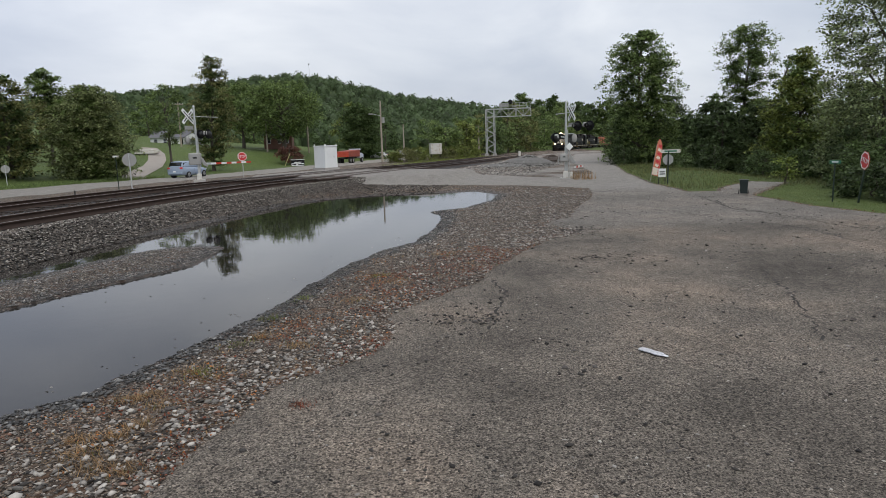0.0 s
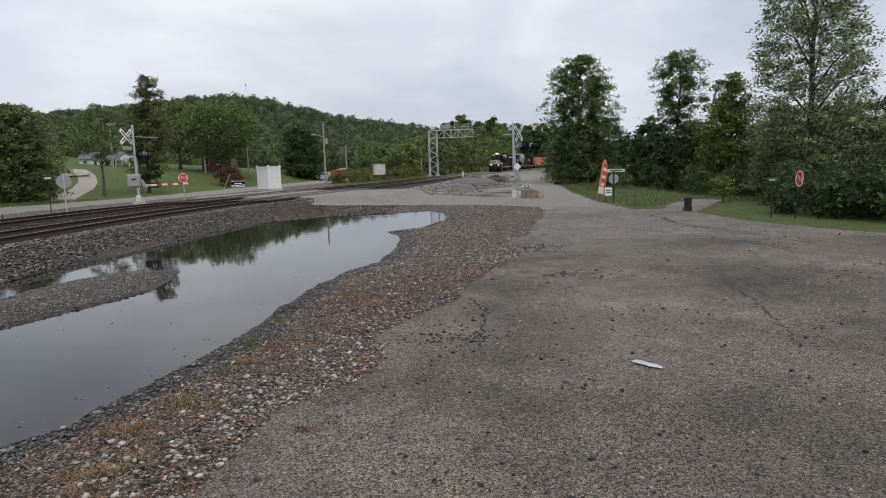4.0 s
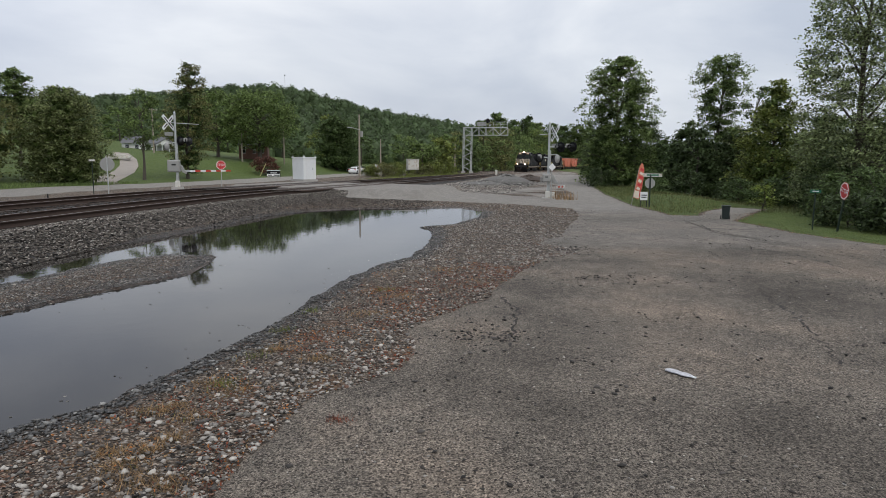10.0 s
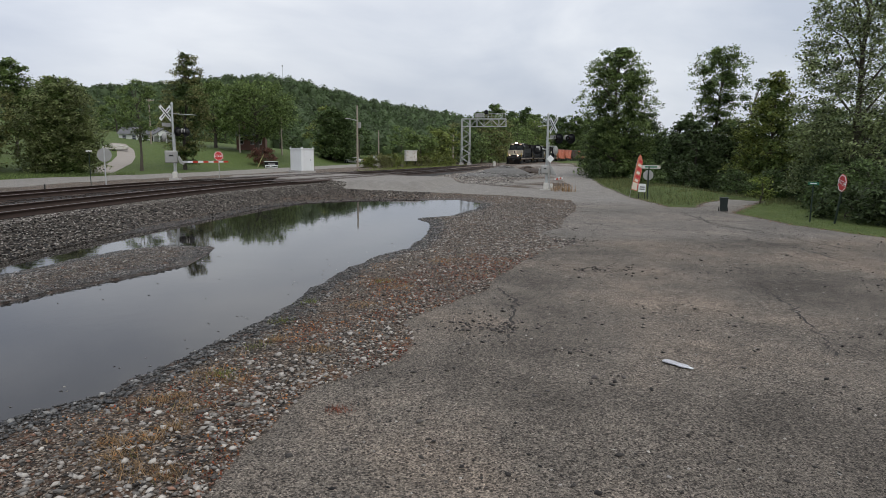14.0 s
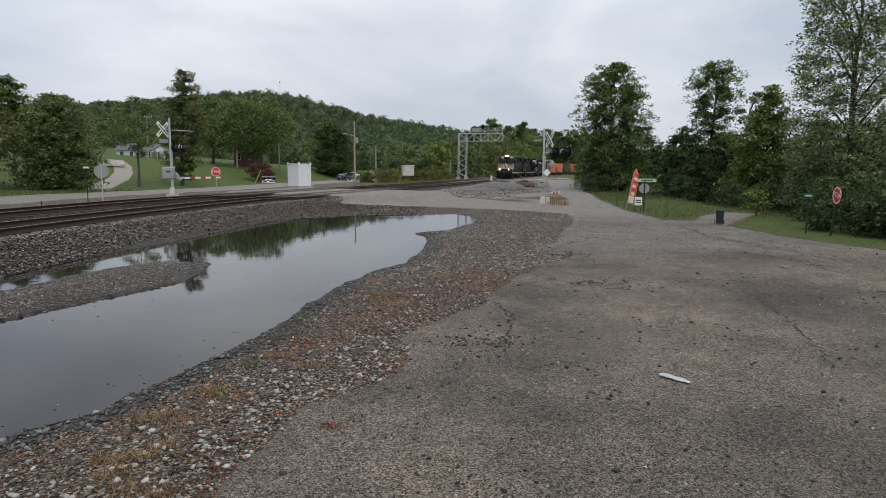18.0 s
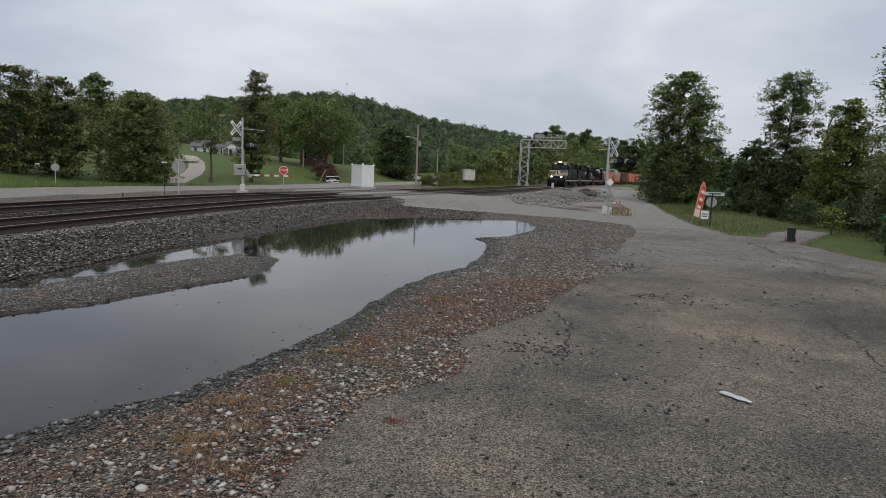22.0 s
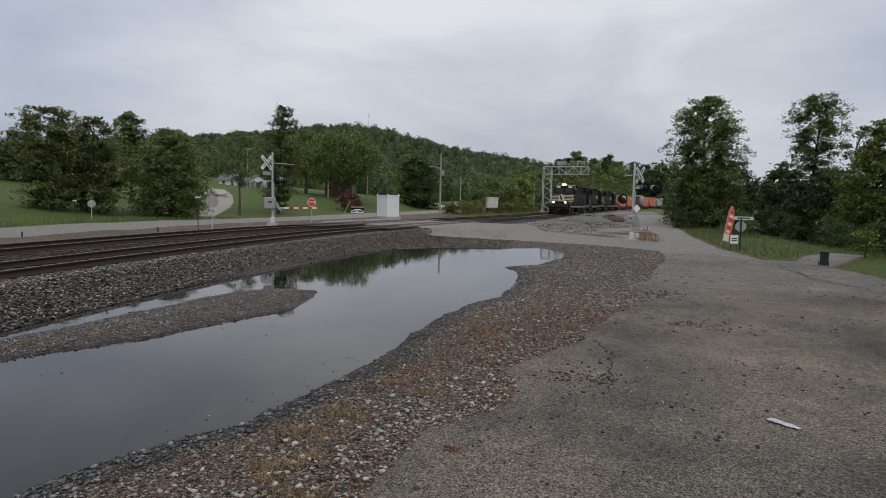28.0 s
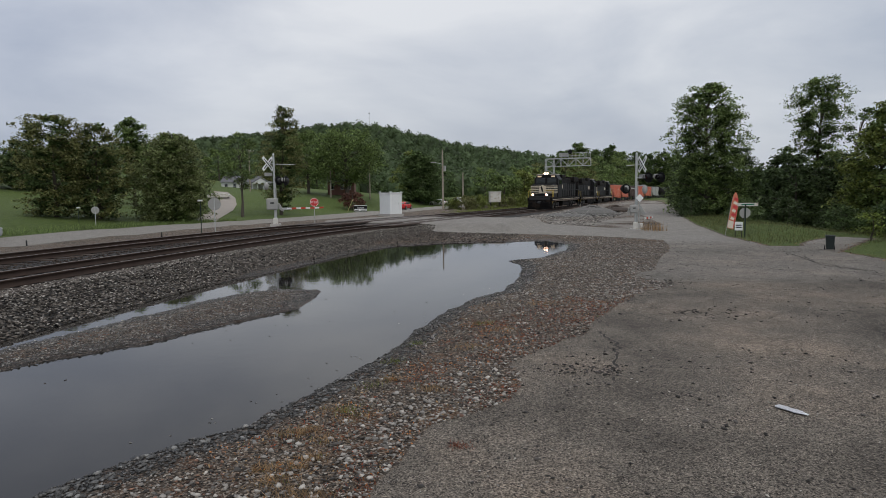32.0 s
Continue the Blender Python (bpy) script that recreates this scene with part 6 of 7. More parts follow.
def houses():
    roof = shader("grey_shingle_roof", (0.13, 0.13, 0.135), 0.9, 0, 0.2, 3, 0.01)
    siding = shader("white_lap_siding", (0.72, 0.72, 0.7), 0.6, 0, 0.06, 2)
    t = thing("white_house", "white single-storey house with grey roof and porch on the slope", "house", pose(-50.4, 133, ground_at(-50.4, 130) - 0.9, 0, 0, 10) @ Matrix.Diagonal((0.62, 1, 0.85, 1)))
    part("wall", box((12, 8, 2.9), (0, 0, -0.6)), siding, t)
    part("roof", prism([(-4.5, 0), (4.5, 0), (0, 1.7)], 12.8, pose(0, 0, 2.3, 0, 0, 90)), roof, t)
    for x in (-4.4, -1.6, 1.6):
        window_in(t, 1.0, 1.2, pose(x, -4.05, 0.8))
    part("door", box((0.95, 0.08, 2.0), (3.6, -4.05, 0.2)), DARK, t)
    t = thing("gabled_porch", "white gabled porch with slim posts beside the white house", "porch", pose(-45.2, 129.5, ground_at(-45.2, 129) - 0.3, 0, 0, 10) @ Matrix.Diagonal((0.7, 0.8, 0.78, 1)))
    part("back_wall", box((5.2, 0.2, 2.4), (0, 1.6, -0.5)), siding, t)
    part("gable", prism([(-3.0, 0), (3.0, 0), (0, 1.5)], 3.6, pose(0, 0, 1.9)), siding, t)
    part("porch_roof", prism([(-3.4, -0.2), (0, 1.62), (3.4, -0.2), (3.15, -0.2), (0, 1.47), (-3.15, -0.2)], 3.9, pose(0, 0, 1.95)), roof, t)
    for x in (-2.5, -0.9, 0.9, 2.5):
        part("porch_post", box((0.18, 0.18, 2.4), (x, -1.6, -0.5)), WHITE, t)
    part("porch_floor", box((5.4, 3.6, 0.5), (0, 0, -0.9)), CONCRETE, t)
    brick = shader("red_brick_wall", (0.17, 0.085, 0.065), 0.85, 0, 0.2, 2, 0.01)
    t = thing("brick_house", "low red brick house half hidden by shade trees", "house", pose(-29.3, 134, ground_at(-29.3, 131) + 0.6, 0, 0, 8) @ Matrix.Diagonal((0.5, 1, 1, 1)))
    part("wall", box((11, 7, 2.7), (0, 0, -0.5)), brick, t)
    part("roof", prism([(-4.0, 0), (4.0, 0), (0, 1.5)], 11.8, pose(0, 0, 2.2, 0, 0, 90)), roof, t)
    part("chimney", box((0.9, 0.9, 3.0), (-3.0, -1.5, 2.2)), brick, t)
    for x in (-3.5, 0.5, 3.5):
        window_in(t, 1.1, 1.2, pose(x, -3.55, 0.7))
    t = thing("boat_trailer", "white covered boat parked on the driveway", "boat", pose(-42.1, 100, ground_at(-42.1, 100), 0, 0, 15) @ Matrix.Diagonal((0.62, 0.62, 0.6, 1)))
    part("hull", prism([(-2.8, 0.3), (2.2, 0.3), (3.0, 1.0), (-2.8, 1.0)], 1.8, bevel=0.1), DIRTY_WHITE, t)
    part("cover", prism([(-2.7, 1.0), (2.7, 1.0), (0.8, 1.5), (-1.5, 1.5)], 1.5, bevel=0.1), DIRTY_WHITE, t)
    part("trailer", box((5.2, 1.5, 0.12), (0, 0, 0.2)), DARK, t)
    for s in (-1, 1):
        part("wheel", rod((-0.5, s * 0.75, 0.05), (-0.5, s * 0.95, 0.05), 0.32, seg=14), RUBBER, t)


def driveway():
    """The pale drive that climbs the lawn."""
    pts = [(-29.5, 67), (-32.4, 73), (-34.2, 79.5), (-36, 87), (-38.4, 94.5), (-41.5, 102), (-46, 110)]
    v, f = [], []
    for i, (x, y) in enumerate(pts):
        w = 1.15
        for sx in np.linspace(-w, w, 5):
            v.append((x + sx, y + sx * 0.3, ground_at(x + sx, y + sx * 0.3) + 0.03))
    for i in range(len(pts) - 1):
        for j in range(4):
            a = i * 5 + j
            f += [a, a + 1, a + 6, a + 5]
    tagged(arrays("driveway", np.array(v), 4, f, shader("pale_drive_surface", (0.34, 0.3, 0.26), 0.9, 0, 0.12, 1)), "pale concrete driveway climbing the lawn", "driveway", kind="structure")


def litter():
    x, y = 2.98, 6.22
    t = thing("plastic_bottle", "crushed clear white plastic bottle lying on the asphalt", "litter", pose(x, y, ground_at(x, y) + 0.018, 0, 0, -57) @ Matrix.Diagonal((1.2, 1.3, 0.5, 1)))
    b = bmesh.new()
    ring = [(-0.14, 0.028), (-0.13, 0.036), (-0.06, 0.037), (-0.02, 0.03), (0.03, 0.036), (0.07, 0.034), (0.1, 0.02), (0.115, 0.014)]
    loops = []
    for px, rad in ring:
        loops.append([b.verts.new((px, rad * 1.15 * math.cos(a), rad * 0.8 * math.sin(a) * (1 + 0.25 * math.sin(px * 70 + a * 2)))) for a in np.linspace(0, 2 * math.pi, 13)[:-1]])
    for l1, l2 in zip(loops, loops[1:]):
        for i in range(12):
            b.faces.new((l1[i], l1[(i + 1) % 12], l2[(i + 1) % 12], l2[i]))
    b.faces.new(loops[0][::-1])
    b.faces.new(loops[-1])
    smooth(part("bottle_body", b, shader("milky_crushed_plastic", (0.52, 0.52, 0.54), 0.3, 0, 0.35, 30, 0.006), t))
    part("cap", rod((0.115, 0, 0), (0.14, 0, 0), 0.016, seg=12), WHITE, t)
    # rock heaps beyond the lane
    r = np.random.default_rng(8)
    crushed = shader("pale_crushed_rock", (0.2, 0.19, 0.175), 0.85, 0, 0.35, 5, 0.004, per="island")
    brown = shader("brown_spoil", (0.1, 0.075, 0.058), 0.9, 0, 0.35, 5, 0.004, per="island")
    for cx, cy, rx, ry, top, n, mat, label in ((11.0, 64, 3.0, 4.6, 0.95, 1500, crushed, "heap of grey crushed rock beside the track"), (8.6, 62, 2.6, 3.4, 0.35, 700, crushed, "low spread of grey crushed rock beside the track"), (15.6, 74, 2.2, 3.6, 0.7, 900, brown, "heap of brown spoil and broken ties beside the lane")):
        a, q = r.uniform(0, 2 * np.pi, n), r.random(n) ** 0.6
        x, y = cx + rx * q * np.cos(a), cy + ry * q * np.sin(a)
        z = heights(x, y)[0] + top * (1 - q ** 1.2) * (1 + 0.3 * fbm(x, y, 0.6, 37))
        strew("rock_heap", np.stack([x, y], 1), z - 0.05, r.uniform(0.07, 0.17, n), mat, label, "rock heap", 9, coarse=True)
        core = bmesh.new()
        bmesh.ops.create_uvsphere(core, u_segments=20, v_segments=8, radius=1, matrix=pose(cx, cy, ground_at(cx, cy)) @ Matrix.Diagonal((rx * 0.86, ry * 0.86, top * 0.86, 1)))
        tagged(part("heap_core", core, mat), label.replace("heap of", "packed core of").replace("low spread", "packed core"), "rock heap", kind="stuff")
    n = 9000
    y = r.uniform(22, 40, n)
    x = track_x(y) + r.uniform(2.0, 9.0, n)
    z, a_, ba, g_, c_, d_ = heights(x, y)
    keep = (a_ < 0.4) & (z > 0.0) & ((y > 31.5) | (x < -1.5))
    strew("stones_by_crossing", np.stack([x, y], 1)[keep], z[keep], r.uniform(0.025, 0.065, n)[keep], BALLAST, "grey crushed stones at the crossing's edge", "ballast", 17, coarse=True)
    n = 6000
    y = r.uniform(40.5, 84, n)
    x = track_x(y) + r.uniform(2.4, 11.0, n) * 1.05
    z, a_, ba, g_, c_, d_ = heights(x, y)
    keep = a_ < 0.4
    strew("rough_ballast_ground", np.stack([x, y], 1)[keep], z[keep], (0.03 + 0.09 * r.random(n) ** 2)[keep], RUBBLE, "rough grey stones scattered beside the track", "ballast", 10, coarse=True)


def weeds():
    """Tufts of dry and green grass in the gravel, and long grass on the verges."""
    r = np.random.default_rng(14)

    def blades(name, x, y, z, h, material, label, lean=0.5):
        n = len(x)
        a = r.uniform(0, 2 * np.pi, n)
        hh = h * r.uniform(0.5, 1.2, n)
        w = 0.0025 + 0.02 * hh
        tip = np.stack([x + np.cos(a) * hh * lean * r.random(n), y + np.sin(a) * hh * lean * r.random(n), z + hh], 1)
        b1 = np.stack([x - np.sin(a) * w, y + np.cos(a) * w, z], 1)
        b2 = np.stack([x + np.sin(a) * w, y - np.cos(a) * w, z], 1)
        v = np.stack([b1, b2, tip], 1).reshape(-1, 3)
        return tagged(arrays(name, v, 3, np.arange(len(v)), material), label, "grass", kind="stuff")
    tufts = [(-2.25, 5.66, 0.1), (-2.07, 5.74, 0.09), (-1.81, 5.42, 0.13), (-1.82, 4.96, 0.08), (-1.94, 6.36, 0.11), (-1.58, 4.18, 0.09), (-1.85, 4.27, 0.1), (-2.04, 4.48, 0.09), (-1.67, 6.03, 0.12), (-1.9, 4.75, 0.07), (-2.2, 4.74, 0.08), (-0.45, 9.16, 0.16), (0.05, 10.3, 0.16), (-1.5, 7.6, 0.1), (-0.9, 7.0, 0.12), (-0.24, 11.0, 0.15), (1.0, 12.9, 0.2)]
    cx, cy, cs = np.array(tufts).T
    pick = r.integers(0, len(cx), 3000)
    x, y = cx[pick] + r.normal(0, 1, 3000) * cs[pick], cy[pick] + r.normal(0, 1, 3000) * cs[pick] * 0.7
    z = heights(x, y)[0]
    green = r.random(3000) < 0.05
    straw = foliage("dry_straw", (0.29, 0.19, 0.1), 0.35)
    gx_, gy_ = np.array([(-1.35, 9.74), (-1.58, 8.57), (-1.68, 7.3), (-0.24, 11.0), (-1.75, 6.3)])[r.integers(0, 5, 500)].T + r.normal(0, 0.09, (2, 500))
    blades("green_weed_clumps", gx_, gy_, heights(gx_, gy_)[0], 0.06, LEAF[2], "small clumps of yellow-green weed near the water", 1.2)
    rust = foliage("rust_red_weed", (0.22, 0.065, 0.035), 0.3)
    blades("red_weed_tuft", r.normal(-0.5, 0.06, 90), r.normal(5.2, 0.05, 90), np.full(90, ground_at(-0.5, 5.2)), 0.035, rust, "small rust-red weed tuft in the asphalt", 2.0)
    blades("dry_grass_tufts", x[~green], y[~green], z[~green], 0.055, straw, "dry straw-coloured grass tufts in the gravel", 2.6)
    blades("green_weeds", x[green], y[green], z[green], 0.04, LEAF[2], "small green weeds in the gravel", 1.2)
    def creeper(name, n, seed, freq, bias, material, label, size, low):
        y = 3.4 + 15 * r.random(n) ** 1.2
        x = r.uniform(-2.9, 4.2, n)
        z, a_, ba, g_, c_, d_ = heights(x, y)
        keep = (a_ < 0.55) & (d_ < 0.3) & (y < 14 + 2 * fbm(x, y, 0.6, 63)) & (r.random(n) < np.clip(bias + 1.7 * fbm(x, y, freq, seed) + 0.3 * np.exp(-((x - 1.0 - 0.38 * (y - 9.5)) / 0.7) ** 2 - ((y - 12.5) / 3.2) ** 2), 0, 1))
        c = np.stack([x, y, z + low * r.random(n)], 1)[keep]
        v = leaf_quads(c, size * np.minimum(0.6 + 0.08 * c[:, 1], 1.2), r, 0.6)
        tagged(arrays(name, v, 4, np.arange(len(v)), material), label, "weeds", kind="stuff")
    creeper("rust_red_weeds", 46000, 40, 0.9, 0.12, rust, "flat rust-red creeping weeds between the stones", 0.026, 0.03)
    creeper("orange_weeds", 30000, 44, 1.1, 0.05, foliage("orange_weed", (0.4, 0.16, 0.05), 0.3), "dying orange weeds between the stones", 0.025, 0.03)
    creeper("dead_grass", 22000, 47, 1.3, -0.05, straw, "flat dead grass between the stones", 0.03, 0.04)
    creeper("small_green_weeds", 6000, 53, 1.4, -0.25, LEAF[2], "small green weeds between the stones", 0.018, 0.03)
    n = 60000
    y = 17 + 45 * r.random(n)
    x = 11.5 + 13 * r.random(n)
    z, a_, ba, g_, c_, d_ = heights(x, y)
    lot = inside(x, y, LOT)
    keep = (g_ > 0.8) & (lot > -5)
    blade = foliage("verge_grass_blade", (0.14, 0.15, 0.06), 0.35)
    tall = keep & (y > 27.5)
    mown = keep & (y <= 27.5)
    blades("verge_grass", x[tall], y[tall], z[tall], 0.19, blade, "rough knee-high green grass on the lot's verge", 0.8)
    blades("mown_grass", x[mown], y[mown], z[mown], 0.05, blade, "short mown grass beside the stop sign", 1.2)
    n = 2600
    y = 14 + 18 * r.random(n)
    x = 11.5 + 5 * r.random(n)
    z = heights(x, y)[0]
    edge = inside(x, y, LOT)
    keep = (edge < 0.5 * r.random(n)) & (edge > -0.35)
    v = leaf_quads(np.stack([x, y, z + 0.015], 1)[keep], 0.07, r, 0.25)
    tagged(arrays("fallen_leaves", v, 4, np.arange(len(v)), foliage("fallen_leaf_brown", (0.2, 0.12, 0.06), 0.4)), "brown fallen leaves along the lot's edge", "leaves", kind="stuff")
    n = 12000
    y = 20 + 50 * r.random(n)
    x = road_mid(y) - 4.4 - 5 * r.random(n) ** 2
    z, a_, ba, g_, c_, d_ = heights(x, y)
    blades("roadside_weeds", x, y, z, 0.35, LEAF[0], "knee-high green weeds along the road", 0.7)
    n = 7000
    y = 92 + 40 * r.random(n)
    x = track_x(y) - 9.0 - 9 * r.random(n)
    z = heights(x, y)[0]
    blades("trackside_weeds", x, y, z, 0.45, LEAF[2], "yellow-green weeds beside the far track", 0.9)
    n = 260
    y = 36.5 + 3.5 * r.random(n)
    x = 9.3 + 1.3 * r.random(n)
    z = heights(x, y)[0]
    blades("dry_stalks", x, y, z, 0.5, straw, "dry brown stalks beside the signal mast", 0.3)


# ---- the train ----
ORANGE = shader("faded_orange_hopper_paint", (0.64, 0.2, 0.125), 0.65, 0, 0.16, 0.6, wear=(0.45, 0.17, 0.11))
GREY_CAR = shader("grey_hopper_paint", (0.42, 0.42, 0.4), 0.65, 0, 0.15, 0.6, wear=(0.3, 0.27, 0.24))
BROWN_CAR = shader("brown_car_paint", (0.09, 0.06, 0.05), 0.7, 0, 0.25, 0.8)
TAN_GRIME = shader("road_dust_grime", (0.12, 0.09, 0.065), 0.85, 0, 0.3, 1.2)
YELLOW = shader("yellow_handrail_paint", (0.5, 0.36, 0.06), 0.5, 0, 0.15, 3)
LOCO_WHITE = shader("cream_nose_stripe", (0.6, 0.52, 0.4), 0.5, 0, 0.1, 2)
HEADLIGHT = glow("headlight_glow", (1.0, 0.62, 0.45), 9.0)
NUMBER = glow("lit_number_board", (1.0, 0.75, 0.5), 0.12)


def bogie(parent, y, axles, gauge_half=0.75):
    b = bmesh.new()
    for s in (-1, 1):
        box((0.18, axles * 1.7, 0.35), (s * 1.05, y, 0.45), b, 0.03)
        for k in range(axles):
            yy = y + (k - (axles - 1) / 2) * 1.75
            box((0.26, 0.4, 0.4), (s * 1.08, yy, 0.35), b, 0.03)
    t = part("bogie", b, DARK, parent)
    for k in range(axles):
        yy = y + (k - (axles - 1) / 2) * 1.75
        for s in (-1, 1):
            part("wheel", rod((s * (gauge_half - 0.06), yy, 0.48), (s * (gauge_half + 0.07), yy, 0.48), 0.48, seg=20), DARK, t)


def locomotive(label, lead):
    """A six-axle diesel road engine, its nose towards +y."""
    t = thing("locomotive", label, "locomotive", group="freight train")
    L, W = 22.0, 3.05
    part("underframe", box((W, L - 0.8, 0.45), (0, 0, 1.05), bevel=0.04), BLACK_GRIME, t)
    bogie(t, 6.6, 3)
    bogie(t, -6.6, 3)
    part("fuel_tank", box((2.7, 5.2, 0.8), (0, 0, 0.3), bevel=0.2), BLACK_GRIME, t)
    part("long_hood", box((1.95, 14.2, 2.55), (0, -3.2, 1.5), bevel=0.12), BLACK_GRIME, t)
    for i in range(7):
        for s in (-1, 1):
            part("hood_door", box((0.03, 1.5, 1.7), (s * 0.985, -9.0 + 1.75 * i, 1.6)), BLACK, t)
    part("radiator", box((2.9, 3.4, 0.75), (0, -7.6, 3.55), bevel=0.12), BLACK_GRIME, t)
    part("dynamic_brake", box((2.2, 2.6, 0.45), (0, 0.6, 4.0), bevel=0.08), BLACK_GRIME, t)
    part("exhaust_stack", box((0.5, 0.9, 0.25), (0, -2.4, 4.05), bevel=0.04), DARK, t)
    cab = part("cab", prism([(-1.53, 1.5), (1.53, 1.5), (1.53, 3.75), (1.15, 4.3), (-1.15, 4.3), (-1.53, 3.75)], 2.7, pose(0, 5.4, 0), bevel=0.05), BLACK, t)
    part("cab_roof", box((2.4, 2.9, 0.12), (0, 5.4, 4.3), bevel=0.04), shader("light_cab_roof", (0.4, 0.37, 0.32), 0.6, 0, 0.2, 2), cab)
    for s in (-1, 1):
        part("windshield", box((1.05, 0.04, 0.62), (s * 0.7, 6.77, 3.24), bevel=0.01), GLASS, cab)
        part("windshield_frame", box((1.17, 0.03, 0.74), (s * 0.7, 6.762, 3.18), bevel=0.01), DARK, cab)
        part("side_window", box((0.04, 1.5, 0.62), (s * 1.55, 5.4, 3.1), bevel=0.01), GLASS, cab)
        part("number_board", box((0.5, 0.06, 0.18), (s * 0.85, 6.79, 4.02)), NUMBER, cab)
        part("cab_step_light", box((0.12, 0.05, 0.12), (s * 1.3, 6.78, 2.9)), CHROME, cab)
    part("nose", prism([(-1.42, 1.5), (1.42, 1.5), (1.42, 2.85), (1.2, 3.12), (-1.2, 3.12), (-1.42, 2.85)], 2.3, pose(0, 7.9, 0), bevel=0.08), BLACK, t)
    part("nose_door", box((0.7, 0.03, 1.3), (0.95, 9.06, 1.55), bevel=0.01), BLACK_GRIME, t)
    for i in range(5):
        part("nose_stripe", box((2.92, 2.3, 0.1), (0, 7.94, 1.98 + 0.21 * i)), LOCO_WHITE, t, "cream nose stripe")
    part("emblem_patch", prism([(-0.4, 0.0), (0.45, 0.0), (0.36, 0.85), (-0.02, 1.05), (-0.45, 0.8)], 0.04, pose(0, 9.12, 1.98)), LOCO_WHITE, t, "cream emblem patch")
    part("emblem_figure", prism([(-0.16, 0.12), (0.0, 0.15), (0.1, 0.4), (0.22, 0.75), (0.1, 0.92), (-0.05, 0.6)], 0.03, pose(0, 9.15, 1.98)), BLACK, t)
    part("step_grating", box((2.6, 0.06, 0.22), (0, 10.5, 1.45), bevel=0.01), DARK, t)
    part("plow", prism([(-1.5, 0.12), (1.5, 0.12), (1.25, 0.95), (-1.25, 0.95)], 0.1, pose(0, 10.75, 0, -14)), BLACK_GRIME, t)
    for s in (-1, 1):
        part("front_handrail", rod((s * 1.45, 10.2, 2.3), (s * 0.5, 10.4, 2.3), 0.025, seg=6), YELLOW, t, "yellow front handrail")
        part("air_hose", rod((s * 0.5, 10.6, 1.1), (s * 0.6, 10.8, 0.35), 0.03, seg=6), RUBBER, t)
        part("grime_sill", box((0.05, 18.0, 0.16), (s * 1.535, 0, 0.98)), TAN_GRIME, t, "dusty tan sill edge")
        part("air_tank", rod((s * 1.2, -2.6, 0.95), (s * 1.2, 2.6, 0.95), 0.2, seg=12), BLACK_GRIME, t)
    for s in (-1, 1):
        part("white_side_band", box((0.02, 1.6, 0.5), (s * 1.0, 1.5, 2.6)), LOCO_WHITE, t)
        part("side_stripe", box((0.02, 20.5, 0.06), (s * 1.535, 0, 1.2)), LOCO_WHITE, t)
        part("handrail", rod((s * 1.5, -10.3, 2.45), (s * 1.5, 3.8, 2.45), 0.025, seg=6), BLACK, t)
        for i in range(9):
            part("handrail_post", rod((s * 1.5, -10.3 + 1.76 * i, 1.5), (s * 1.5, -10.3 + 1.76 * i, 2.45), 0.02, seg=6), BLACK, t)
        part("grab_rail", rod((s * 1.45, 10.2, 0.7), (s * 1.45, 10.2, 2.3), 0.03, seg=6), YELLOW, t, "yellow corner grab rail")
        part("grab_rail", rod((s * 1.45, 9.4, 0.9), (s * 1.45, 9.4, 2.35), 0.03, seg=6), YELLOW, t)
        for k in range(4):
            part("step", box((0.55, 0.35, 0.05), (s * 1.25, 9.9, 0.35 + 0.28 * k)), DARK, t)
        part("rear_grab_rail", rod((s * 1.45, -10.3, 0.7), (s * 1.45, -10.3, 2.3), 0.03, seg=6), YELLOW, t)
    part("front_platform", box((2.9, 1.6, 0.14), (0, 9.6, 1.36)), BLACK_GRIME, t)
    part("pilot", prism([(-1.45, 0.25), (1.45, 0.25), (1.45, 1.3), (-1.45, 1.3)], 0.12, pose(0, 10.45, 0)), BLACK_GRIME, t)
    part("coupler", box((0.35, 0.7, 0.3), (0, 10.75, 0.75), bevel=0.05), DARK, t)
    part("anticlimber", box((2.5, 0.25, 0.25), (0, 10.5, 1.2), bevel=0.03), DARK, t)
    light = HEADLIGHT if lead else CHROME
    hl = part("headlight", box((0.72, 0.2, 0.34), (0, 6.78, 4.3), bevel=0.02), BLACK, t)
    for s in (-1, 1):
        part("headlight_lens", rod((s * 0.16, 6.86, 4.47), (s * 0.16, 6.91, 4.47), 0.13, seg=14), light, hl)
        d = part("ditch_light", box((0.35, 0.25, 0.35), (s * 0.85, 10.45, 1.66), bevel=0.03), BLACK, t)
        part("ditch_lens", rod((s * 0.85, 10.58, 1.83), (s * 0.85, 10.63, 1.83), 0.13, seg=14), light, d)
    part("horn", rod((0.5, 3.4, 4.5), (0.5, 4.1, 4.5), 0.06, 0.12), DARK, t)
    part("bell", rod((-0.5, 3.6, 4.3), (-0.5, 3.6, 4.6), 0.16, 0.06), DARK, t)
    return t


